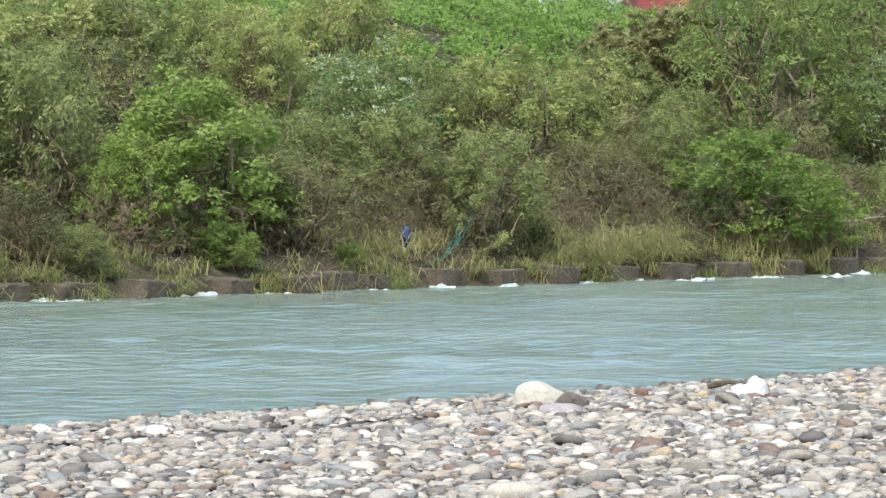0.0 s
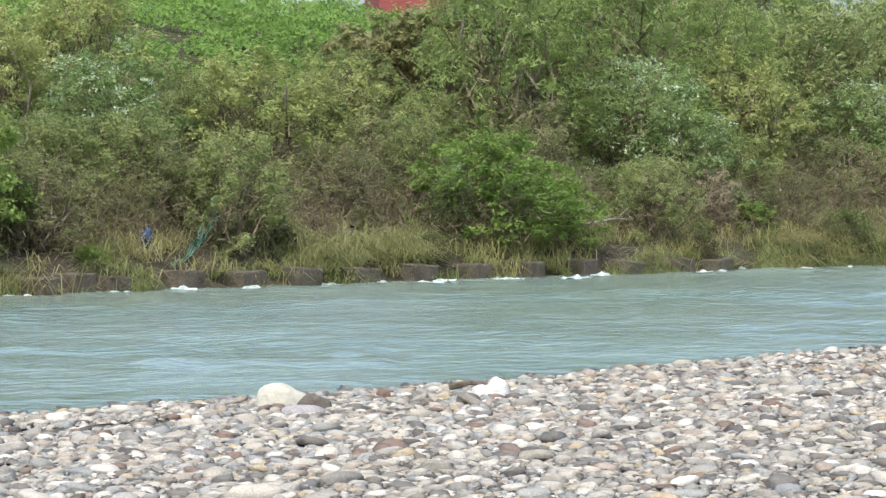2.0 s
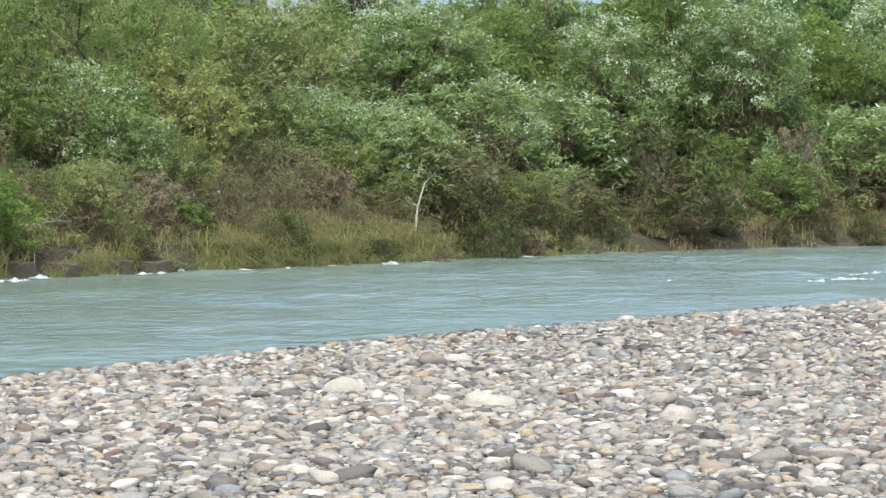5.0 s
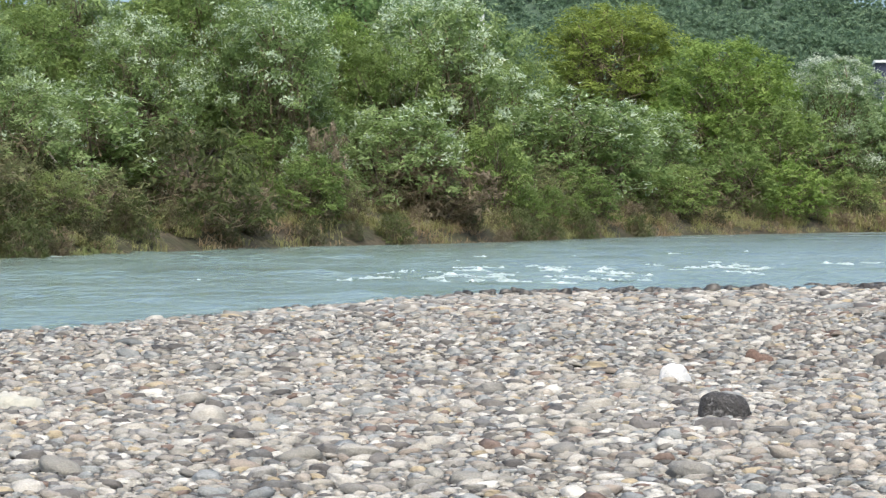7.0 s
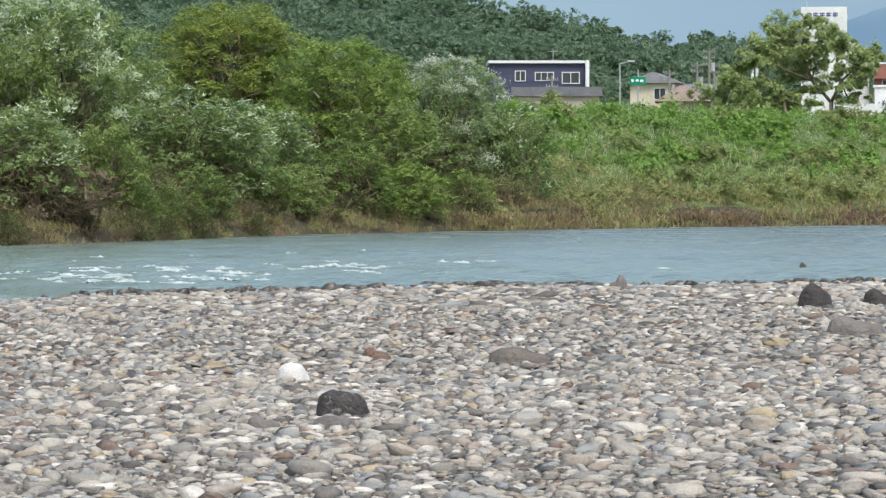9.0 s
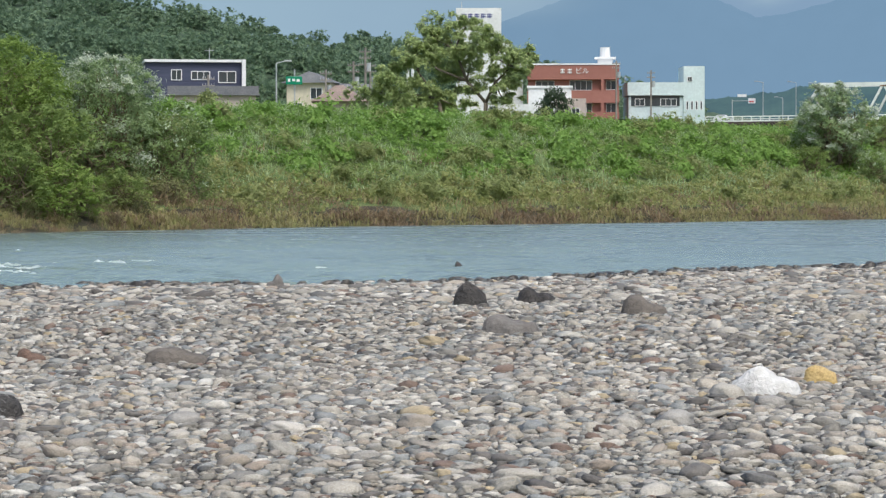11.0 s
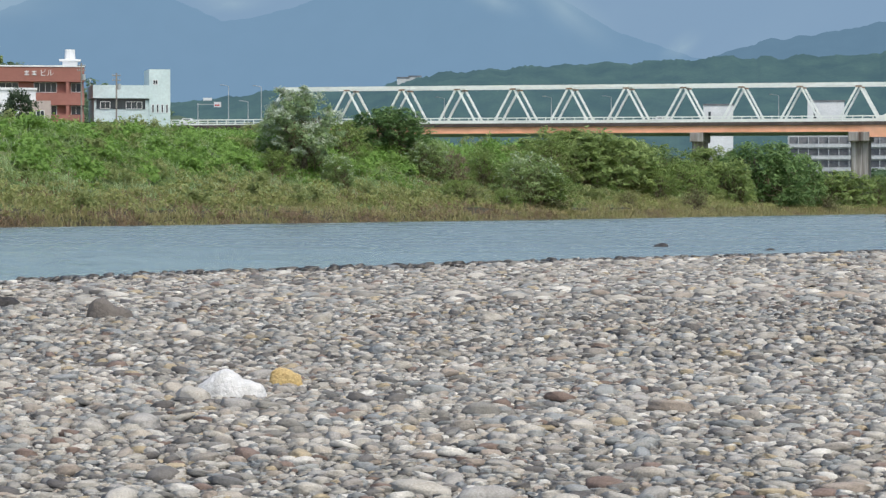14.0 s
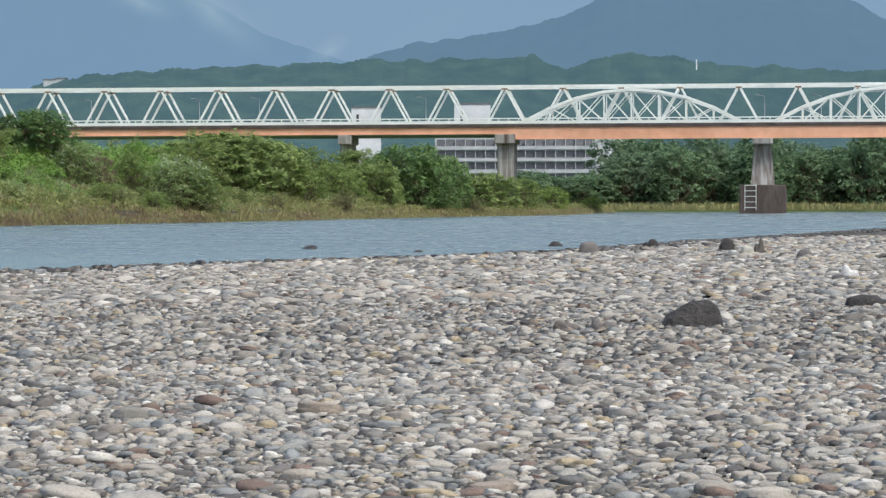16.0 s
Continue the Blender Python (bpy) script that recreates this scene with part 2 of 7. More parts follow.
def mesh_of(name, verts, faces, material, smooth=False):
    """A mesh from arrays; faces all of one size."""
    verts, faces = np.asarray(verts, np.float32), np.asarray(faces, np.int32)
    me = bpy.data.meshes.new(name)
    me.vertices.add(len(verts))
    me.vertices.foreach_set("co", verts.ravel())
    k = faces.shape[1]
    me.loops.add(faces.size)
    me.loops.foreach_set("vertex_index", faces.ravel())
    me.polygons.add(len(faces))
    me.polygons.foreach_set("loop_start", np.arange(0, faces.size, k, dtype=np.int32))
    if smooth:
        me.polygons.foreach_set("use_smooth", np.ones(len(faces), bool))
    me.update(calc_edges=True)
    me.materials.append(material)
    return me


def finish(bm, name, material, smooth=False):
    me = bpy.data.meshes.new(name)
    bmesh.ops.recalc_face_normals(bm, faces=bm.faces)
    for f in bm.faces:
        f.smooth = smooth
    bm.to_mesh(me)
    bm.free()
    me.materials.append(material)
    return me


def part(name, bm, material, parent, label="", smooth=False):
    """One mesh object under a thing or under a part."""
    ob = new(name, finish(bm, name, material, smooth) if isinstance(bm, bmesh.types.BMesh) else bm)
    ob.parent = parent
    if label:
        ob["label"] = label
    return ob


def thing(name, m, label, category, group=""):
    """The Empty at a thing's base, for its parts."""
    ob = new(name)
    ob.matrix_world = m
    ob.matrix_basis = m
    return tagged(ob, label, category, group)


def box(bm, x0, x1, y0, y1, z0, z1, bevel=0.0):
    r = bmesh.ops.create_cube(bm, size=1, matrix=Matrix.Translation(((x0 + x1) / 2, (y0 + y1) / 2, (z0 + z1) / 2)) @ Matrix.Diagonal((x1 - x0, y1 - y0, z1 - z0, 1)))
    if bevel:
        edges = list({e for v in r["verts"] for e in v.link_edges})
        bmesh.ops.bevel(bm, geom=edges, offset=bevel, segments=2, affect="EDGES", profile=0.6)
    return bm


def boxes(*specs, bevel=0.0):
    bm = bmesh.new()
    for s in specs:
        box(bm, *s, bevel=bevel)
    return bm


def bar(bm, a, b, w, h=None):
    """A square or flat bar from a to b."""
    a, b = Vector(a), Vector(b)
    d = b - a
    q = d.to_track_quat("Z", "Y").to_matrix().to_4x4()
    bmesh.ops.create_cube(bm, size=1, matrix=Matrix.Translation((a + b) / 2) @ q @ Matrix.Diagonal((w, h or w, d.length, 1)))
    return bm


def tube(bm, a, b, r0, r1, sides=8):
    a, b = Vector(a), Vector(b)
    d = b - a
    q = d.to_track_quat("Z", "Y").to_matrix().to_4x4()
    bmesh.ops.create_cone(bm, cap_ends=True, segments=sides, radius1=r0, radius2=r1, depth=d.length, matrix=Matrix.Translation((a + b) / 2) @ q)
    return bm


def leaf_quads(centre, way, length, width, rng, facing=None):
    """Rhombic leaves: at each centre, pointing along way, and turned to face a direction if one is given."""
    n = len(centre)
    way = way / np.maximum(np.linalg.norm(way, axis=1), 1e-6)[:, None]
    r = rng.normal(size=(n, 3)) if facing is None else facing + rng.normal(0, 0.35, (n, 3))
    sidew = np.cross(way, r)
    sidew /= np.maximum(np.linalg.norm(sidew, axis=1), 1e-6)[:, None]
    L, W = (length * rng.uniform(0.6, 1.3, n))[:, None], (width * rng.uniform(0.7, 1.3, n))[:, None]
    v = np.stack([centre - way * L / 2, centre + sidew * W / 2, centre + way * L / 2, centre - sidew * W / 2], 1).reshape(-1, 3)
    return v, np.arange(4 * n).reshape(n, 4)


def tufts(p, per, length, width, lean, rng, loose=0.1):
    """Arching tufts of grass: several blades from each point."""
    r = np.repeat(p, per, axis=0)
    r = r + rng.normal(0, loose, r.shape) * (1, 1, 0.2)
    return blades(r, np.repeat(rng.uniform(0.6, 1.3, len(p)), per) * length, width, lean, rng)


def blades(root, length, width, lean, rng):
    """Bent grass blades: two quads each."""
    n = len(root)
    a = rng.uniform(0, 2 * np.pi, n)
    out = np.stack([np.cos(a), np.sin(a), np.zeros(n)], 1)
    acr = np.stack([-np.sin(a), np.cos(a), np.zeros(n)], 1) * (width / 2)
    L = (length * rng.uniform(0.55, 1.25, n))[:, None]
    le = (lean * rng.uniform(0.3, 1.5, n))[:, None]
    up = np.array((0, 0, 1.0))
    mid = root + up * L * 0.6 * (1 - 0.2 * le) + out * L * 0.3 * le
    tip = root + up * L * np.maximum(0.08, 1.0 - 0.7 * le) + out * L * 0.8 * le
    v = np.stack([root - acr, root + acr, mid + acr * 0.8, mid - acr * 0.8, tip + acr * 0.15, tip - acr * 0.15], 1).reshape(-1, 3)
    i = 6 * np.arange(n)[:, None]
    return v, np.concatenate([i + [[0, 1, 2, 3]], i + [[3, 2, 4, 5]]])


def leaf_tris(centre, way, facing, length, width, rng):
    """Small pointed leaves, one triangle each."""
    n = len(centre)
    way = way - facing * (way * facing).sum(1)[:, None] * 0.8
    way = way / np.maximum(np.linalg.norm(way, axis=1), 1e-6)[:, None]
    sidew = np.cross(way, facing)
    sidew /= np.maximum(np.linalg.norm(sidew, axis=1), 1e-6)[:, None]
    L, W = (length * rng.uniform(0.65, 1.3, n))[:, None], (width * rng.uniform(0.7, 1.3, n))[:, None]
    v = np.stack([centre - way * L / 2 - sidew * W / 2, centre - way * L / 2 + sidew * W / 2, centre + way * L / 2], 1).reshape(-1, 3)
    return v, np.arange(3 * n).reshape(n, 3)


def lobe_leaves(lobes, per, leaf, leaf_w, rng, droop=0.3, shell=0.17, top=0.35, sprays=9):
    """Leaves in small sprays on the outer side of each lobe (centre, radius), thickest on top."""
    sc = np.repeat(np.array([c for c, r in lobes]), sprays, axis=0)
    sr = np.repeat(np.array([r for c, r in lobes]), sprays)
    sd = rng.normal(0, 1, (len(sc), 3)) + np.array((0, 0, top))
    sd /= np.maximum(np.linalg.norm(sd, axis=1), 1e-6)[:, None]
    k = np.repeat(np.arange(len(sc)), max(1, per // sprays))
    sout = sr * (1.05 - np.abs(rng.normal(0, shell * 1.5, len(sc))))
    d = sd[k] + rng.normal(0, 0.27, (len(k), 3))
    c = sc[k] + d * (sout[k] * rng.uniform(0.85, 1.12, len(k)))[:, None] * np.array((1, 1, 0.85))
    face = sd[k] * 0.8 + rng.normal(0, 0.42, d.shape) + np.array((0, 0, 0.38))
    face /= np.maximum(np.linalg.norm(face, axis=1), 1e-6)[:, None]
    way = rng.normal(0, 0.6, d.shape) + d * 0.6 + np.array((0, 0, -droop))
    return leaf_tris(c, way, face, leaf, leaf_w, rng)


def solid_lobes(lobes, share=0.8):
    """Rounded inner masses of foliage, one for each lobe."""
    g = (1 + 5 ** 0.5) / 2
    iv = np.array([(-1, g, 0), (1, g, 0), (-1, -g, 0), (1, -g, 0), (0, -1, g), (0, 1, g), (0, -1, -g), (0, 1, -g), (g, 0, -1), (g, 0, 1), (-g, 0, -1), (-g, 0, 1)]) / 1.9
    iff = np.array([(0, 11, 5), (0, 5, 1), (0, 1, 7), (0, 7, 10), (0, 10, 11), (1, 5, 9), (5, 11, 4), (11, 10, 2), (10, 7, 6), (7, 1, 8), (3, 9, 4), (3, 4, 2), (3, 2, 6), (3, 6, 8), (3, 8, 9), (4, 9, 5), (2, 4, 11), (6, 2, 10), (8, 6, 7), (9, 8, 1)])
    v = np.concatenate([c + iv * (r * share) for c, r in lobes])
    f = np.concatenate([iff + 12 * k for k in range(len(lobes))])
    return v, f


def tree_meshes(rng, tall, spread, leaf_mat, lobes=22, lobe_r=0.5, per=110, leaf=0.18, leaf_w=0.08, base=0.12, trunk_r=0.05, droop=0.3, stems=3, shell=0.17, taper=0.25, tips=None, show=0.3, mass=0.0):
    """Trunk and crown of a tree or shrub: leaning stems, limbs out to lobes of foliage, leaves over each lobe."""
    tops, segs = [], []
    for s in range(stems):
        a0 = 6.28 * s / stems + rng.uniform(-0.6, 0.6)
        lean = (0.05 if stems == 1 else rng.uniform(0.12, 0.3)) * spread
        p = np.array((0.05 * stems * math.cos(a0) * (stems > 1), 0.05 * stems * math.sin(a0) * (stems > 1), -0.2))
        top = np.array((lean * math.cos(a0), lean * math.sin(a0), tall * rng.uniform(0.66, 0.86)))
        stem = [p + (top - p) * t + np.array((*rng.normal(0, 0.03 * tall, 2), 0)) * (0 < t < 1) for t in (0, 0.33, 0.66, 1)]
        tops.append(stem)
        for i in range(3):
            segs.append((stem[i], stem[i + 1], trunk_r * (1 - 0.28 * i), trunk_r * (1 - 0.28 * (i + 1))))
    out = []
    for k in range(lobes):
        u = (k + rng.uniform(0.1, 0.9)) / lobes
        h = base + (0.97 - base) * u                                   # height in the crown
        fat = math.sin(math.pi * min(1, 0.12 + 0.86 * h)) ** 0.6 * (1 - taper * h)
        ang = k * 2.39996 + rng.uniform(-0.5, 0.5)
        rr_ = spread / 2 * fat * rng.uniform(0.5, 1.0)
        r = lobe_r * rng.uniform(0.7, 1.3)
        c = np.array((rr_ * math.cos(ang), rr_ * math.sin(ang), max(r * 0.5, tall * h - r * 0.5)))
        out.append((c, r))
        stem = tops[int(rng.integers(stems))]
        t = min(0.98, max(0.1, h * 0.75)) * 3
        i = min(2, int(t))
        root = stem[i] + (stem[i + 1] - stem[i]) * (t - i)
        mid = (root + c) / 2 + rng.normal(0, 0.05 * spread, 3) * (1, 1, 0.5)
        segs.append((root, mid, trunk_r * 0.26, trunk_r * 0.18))
        segs.append((mid, c, trunk_r * 0.18, trunk_r * 0.06))
    bm = bmesh.new()
    for a, b, r0, r1 in segs:
        tube(bm, a, b, r0, r1, 3)
    wood = finish(bm, "trunk", M["bark"], True)
    v, f = lobe_leaves(out, per, leaf, leaf_w, rng, droop, shell)
    v[:, 2] = np.maximum(v[:, 2], 0.0)
    if mass:
        sv, sf = solid_lobes(out, mass)
        v, f = np.concatenate([sv, v]), np.concatenate([sf, f + len(sv)])
    crown = mesh_of("crown", v, f, leaf_mat)
    if tips is None:
        return wood, crown, None
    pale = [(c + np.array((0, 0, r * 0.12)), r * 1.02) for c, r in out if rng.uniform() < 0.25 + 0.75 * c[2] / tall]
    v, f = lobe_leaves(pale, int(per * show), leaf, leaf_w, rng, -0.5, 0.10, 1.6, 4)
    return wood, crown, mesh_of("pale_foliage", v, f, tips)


def bush_meshes(rng, tall, spread, leaf_mat, lobes=40, lobe_r=0.36, per=80, leaf=0.14, leaf_w=0.065, base=0.15, trunk_r=0.04, droop=0.3, stems=4, belly=0.42, tips=None, show=0.35, airy=0.0):
    """A dense shrub: stems and limbs, a brown tangle of twigs inside, and bunches of leaves all over its uneven outside."""
    out = []
    p1, p2 = rng.uniform(0, 6.28, 2)
    for k in range(lobes):
        h = base + (1 - base) * ((k + 0.5) / lobes) ** 0.9
        ang = k * 2.39996 + rng.uniform(-0.4, 0.4)
        fat = math.sqrt(max(0.04, 1 - ((h - belly) / (1.03 - belly if h > belly else belly + 0.18)) ** 2))
        bulge = (1 + 0.16 * math.sin(2 * ang + p1) + 0.12 * math.sin(3 * ang + p2 + 4 * h)) * rng.uniform(0.68, 1.06)
        r = lobe_r * rng.uniform(0.65, 1.3)
        lift = rng.uniform(0, 0.10) * tall if rng.uniform() < 0.22 else 0.0      # leaders that shoot up
        rad = max(0.0, spread / 2 - 0.6 * r) * fat * bulge
        out.append((np.array((rad * math.cos(ang), rad * math.sin(ang), max(0.4 * r, tall * h - 0.7 * r + lift))), r * (0.75 if lift else 1.0)))
    bm = bmesh.new()
    roots = []
    for k in range(stems):
        a0 = 6.28 * k / stems + rng.uniform(-0.5, 0.5)
        lean = rng.uniform(0.15, 0.34) * spread * (stems > 1)
        p = np.array((0.12 * lean * math.cos(a0), 0.12 * lean * math.sin(a0), -0.25))
        q = np.array((lean * math.cos(a0), lean * math.sin(a0), tall * rng.uniform(0.6, 0.8)))
        m = (p + q) / 2 + np.array((*rng.normal(0, 0.05 * spread, 2), 0.05 * tall))
        tube(bm, p, m, trunk_r, trunk_r * 0.7, 5)
        tube(bm, m, q, trunk_r * 0.7, trunk_r * 0.3, 4)
        roots.append(m)
    limbs = []
    for c, r in out[::2]:
        m = min(roots, key=lambda q: float(np.linalg.norm(q - c)))
        limbs.append((m, c))
    wood = finish(bm, "trunk", M["bark"], True)
    inner = [(q * (0.62, 0.62, 0.86), r * 1.25) for q, r in out[::2]]
    v, f = lobe_leaves(out + inner, per, leaf, leaf_w, rng, droop, 0.13 + airy, 0.75, 10)
    v[:, 2] = np.maximum(v[:, 2], 0.0)
    crown = mesh_of("crown", v, f, leaf_mat)
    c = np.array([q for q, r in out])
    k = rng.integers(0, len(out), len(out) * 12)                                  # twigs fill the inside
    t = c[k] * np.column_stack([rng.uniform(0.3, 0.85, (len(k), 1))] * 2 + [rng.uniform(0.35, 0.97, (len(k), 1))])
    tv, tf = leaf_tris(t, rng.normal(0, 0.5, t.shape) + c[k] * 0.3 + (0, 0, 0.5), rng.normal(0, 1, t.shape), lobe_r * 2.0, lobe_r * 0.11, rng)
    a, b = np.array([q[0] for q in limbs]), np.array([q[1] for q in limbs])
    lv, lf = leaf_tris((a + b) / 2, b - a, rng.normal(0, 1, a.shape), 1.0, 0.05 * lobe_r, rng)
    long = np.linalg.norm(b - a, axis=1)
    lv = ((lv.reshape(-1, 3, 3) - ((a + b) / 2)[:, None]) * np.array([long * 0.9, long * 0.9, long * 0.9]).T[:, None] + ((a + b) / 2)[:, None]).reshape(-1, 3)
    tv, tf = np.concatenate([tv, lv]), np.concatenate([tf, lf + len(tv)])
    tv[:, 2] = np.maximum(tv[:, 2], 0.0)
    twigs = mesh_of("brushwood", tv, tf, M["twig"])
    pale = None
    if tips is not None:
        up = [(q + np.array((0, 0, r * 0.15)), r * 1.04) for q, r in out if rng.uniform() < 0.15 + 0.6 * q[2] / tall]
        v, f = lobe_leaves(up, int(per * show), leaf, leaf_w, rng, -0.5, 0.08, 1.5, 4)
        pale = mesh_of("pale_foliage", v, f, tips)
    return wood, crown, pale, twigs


def plant(name, wood, crown, tips, m, label, category, group="", twigs=None):
    t = thing(name, m, label, category, group)
    part("trunk", wood, None, t)
    part("crown", crown, None, t)
    if tips:
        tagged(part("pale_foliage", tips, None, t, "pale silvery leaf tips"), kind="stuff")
    if twigs:
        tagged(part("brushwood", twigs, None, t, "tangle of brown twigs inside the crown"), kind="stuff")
    return t

# ---- ground and water ----
turns = np.concatenate([np.arange(-180, -14, 4.0), np.arange(-14, 72, 0.4), np.arange(72, 180.1, 4.0)])
inner = np.concatenate([[0.0], np.geomspace(0.01, 0.985, 130)])
outer = np.array([-5, -2.5, -1.2, -0.5, 0, 0.5, 1.0, 1.7, 2.5, 3.5, 5, 7, 9, 11, 13, 15, 17.5, 20, 22, 24, 26, 29, 33, 40, 55, 80, 120, 180, 260, 360, 500, 750, 1100, 1700, 2600, 3900])
cols = []
for t in turns:
    w = np.array(spot(t, 1.0))
    reach, slant = 660.0, 1.0
    for a, b in zip(BANK[:-1], BANK[1:]):
        e = b - a
        den = w[0] * e[1] - w[1] * e[0]
        if abs(den) > 1e-9:
            r, u = (a[0] * e[1] - a[1] * e[0]) / den, (a[0] * w[1] - a[1] * w[0]) / den
            if r > 0 and 0 <= u <= 1:
                nrm = np.array((-e[1], e[0])) / np.hypot(*e)
                reach, slant = min(r, reach), min(4.0, 1 / max(0.25, float(w @ nrm)))
                break
    step = reach + outer * slant
    cols.append(np.concatenate([inner * step[0], step]))
rr = np.array(cols).T
rr = np.maximum.accumulate(rr, axis=0)
aa = np.broadcast_to(np.radians(turns), rr.shape)
gp = np.stack([rr.ravel() * np.sin(aa.ravel()), rr.ravel() * np.cos(aa.ravel())], 1)
gz = height(gp)
gi = np.arange(len(gp)).reshape(rr.shape)
quads = np.stack([gi[:-1, :-1].ravel(), gi[:-1, 1:].ravel(), gi[1:, 1:].ravel(), gi[1:, :-1].ravel()], 1)[:, ::-1]
gme = mesh_of("ground", np.column_stack([gp, gz]), quads, M["gravel"], True)
gme.materials.append(M["soil"])
gme.materials.append(M["turf"])
inland = side(gp[quads].mean(1), BANK)
open_bank = (inland > 3.0) & (gp[quads].mean(1)[:, 0] > 90)
gme.polygons.foreach_set("material_index", (inland > -1.5).astype(np.int32) + open_bank.astype(np.int32))
ground = tagged(new("ground", gme), "grey gravel bed and soil banks along the river", "ground", kind="structure")

wm = bpy.data.materials.new("river_water")
wm.use_nodes = True
n, l = wm.node_tree.nodes, wm.node_tree.links
b = n["Principled BSDF"]
b.inputs["Roughness"].default_value = 0.06
b.inputs["IOR"].default_value = 1.33
geo = n.new("ShaderNodeNewGeometry")
heights = []
for scale, amp, stretch, turn in ((0.8, 0.55, (1, 1, 1), 0.9), (2.6, 0.36, (1, 1, 1), 0.9)):
    mp = n.new("ShaderNodeMapping")
    mp.inputs["Rotation"].default_value = (0, 0, -turn)
    mp.inputs["Scale"].default_value = (0.8, 1.3, 1)
    tx = n.new("ShaderNodeTexNoise")
    tx.inputs["Scale"].default_value, tx.inputs["Detail"].default_value = scale, 3
    l.new(geo.outputs["Position"], mp.inputs["Vector"])
    l.new(mp.outputs[0], tx.inputs["Vector"])
    mu = n.new("ShaderNodeMath")
    mu.operation = "MULTIPLY"
    mu.inputs[1].default_value = amp
    l.new(tx.outputs["Fac"], mu.inputs[0])
    heights.append(mu.outputs[0])
add = heights[0]
for h in heights[1:]:
    ad = n.new("ShaderNodeMath")
    l.new(add, ad.inputs[0])
    l.new(h, ad.inputs[1])
    add = ad.outputs[0]
bp = n.new("ShaderNodeBump")
bp.inputs["Strength"].default_value, bp.inputs["Distance"].default_value = 1.0, 0.32
l.new(add, bp.inputs["Height"])
l.new(bp.outputs[0], b.inputs["Normal"])
# downstream the water is ruffled by the wind: rougher, with less relief
sep = n.new("ShaderNodeSeparateXYZ")
l.new(geo.outputs["Position"], sep.inputs[0])
for lo, hi, socket in ((0.16, 0.26, b.inputs["Roughness"]), (0.6, 0.62, bp.inputs["Strength"])):
    mr = n.new("ShaderNodeMapRange")
    mr.inputs["From Min"].default_value, mr.inputs["From Max"].default_value = 25, 110
    mr.inputs["To Min"].default_value, mr.inputs["To Max"].default_value = lo, hi
    l.new(sep.outputs["X"], mr.inputs["Value"])
    gust = n.new("ShaderNodeTexNoise")              # patches of smoother and rougher water
    gust.inputs["Scale"].default_value, gust.inputs["Detail"].default_value = 0.16, 4
    l.new(geo.outputs["Position"], gust.inputs["Vector"])
    gr = n.new("ShaderNodeMapRange")
    gr.inputs["From Min"].default_value, gr.inputs["From Max"].default_value = 0.38, 0.62
    gr.inputs["To Min"].default_value, gr.inputs["To Max"].default_value = 0.8, 1.25
    l.new(gust.outputs["Fac"], gr.inputs["Value"])
    mu = n.new("ShaderNodeMath")
    mu.operation = "MULTIPLY"
    l.new(mr.outputs[0], mu.inputs[0])
    l.new(gr.outputs[0], mu.inputs[1])
    l.new(mu.outputs[0], socket)
ramp = n.new("ShaderNodeValToRGB")
ramp.color_ramp.elements[0].position, ramp.color_ramp.elements[0].color = 0.3, (0.16, 0.22, 0.19, 1)
ramp.color_ramp.elements[1].position, ramp.color_ramp.elements[1].color = 0.7, (0.205, 0.265, 0.23, 1)
tx = n.new("ShaderNodeTexNoise")
tx.inputs["Scale"].default_value = 0.12
l.new(geo.outputs["Position"], tx.inputs["Vector"])
l.new(tx.outputs["Fac"], ramp.inputs[0])
clear = n.new("ShaderNodeMix")
clear.data_type, clear.blend_type = "RGBA", "MIX"
clear.inputs["B"].default_value = (0.148, 0.188, 0.183, 1)
mr = n.new("ShaderNodeMapRange")                    # the mountains' blue-grey reflection is painted into the downstream colour
mr.inputs["From Min"].default_value, mr.inputs["From Max"].default_value = 35, 95
l.new(sep.outputs["X"], mr.inputs["Value"])
l.new(mr.outputs[0], clear.inputs["Factor"])
l.new(ramp.outputs[0], clear.inputs["A"])
l.new(clear.outputs["Result"], b.inputs["Base Color"])
M["water"] = wm
wrings = np.concatenate([np.geomspace(19, 130, 330), np.geomspace(132, 1500, 40)])
wr, wa = np.meshgrid(wrings, np.radians(np.concatenate([np.arange(-60, -12, 2.0), np.arange(-12, 72, 0.4), np.arange(72, 90, 2.0)])), indexing="ij")
wp = np.stack([wr.ravel() * np.sin(wa.ravel()), wr.ravel() * np.cos(wa.ravel())], 1)
wrng = np.random.default_rng(5)
swell = np.zeros(len(wp))
choppy = 0.75 + 0.45 * wobble(wp, 6.0, 8.0)
for k in range(34):
    wave = 0.5 * (1.065 ** k)                       # lengths from 0.5 m to 4 m
    turn = wrng.normal(0.75, 0.75)
    ph = (wp[:, 0] * math.cos(turn) + wp[:, 1] * math.sin(turn)) * 2 * math.pi / wave + wrng.uniform(0, 6.28) + 1.2 * wobble(wp, wave * 5, k)
    seen = np.clip(2.0 - wr.ravel() * 0.015 / wave, 0, 1)        # only waves that the sheet can carry
    swell += 0.0039 * wave ** 0.5 * np.sin(ph) * seen
swell *= (1 + 1.5 * np.exp(-((wp[:, 0] - 42) / 22) ** 2) + 0.5 * (wp[:, 0] > 60)) * choppy * np.clip((128 - wr.ravel()) / 25, 0, 1)
wi = np.arange(len(wp)).reshape(wr.shape)
wq = np.stack([wi[:-1, :-1].ravel(), wi[:-1, 1:].ravel(), wi[1:, 1:].ravel(), wi[1:, :-1].ravel()], 1)[:, ::-1]
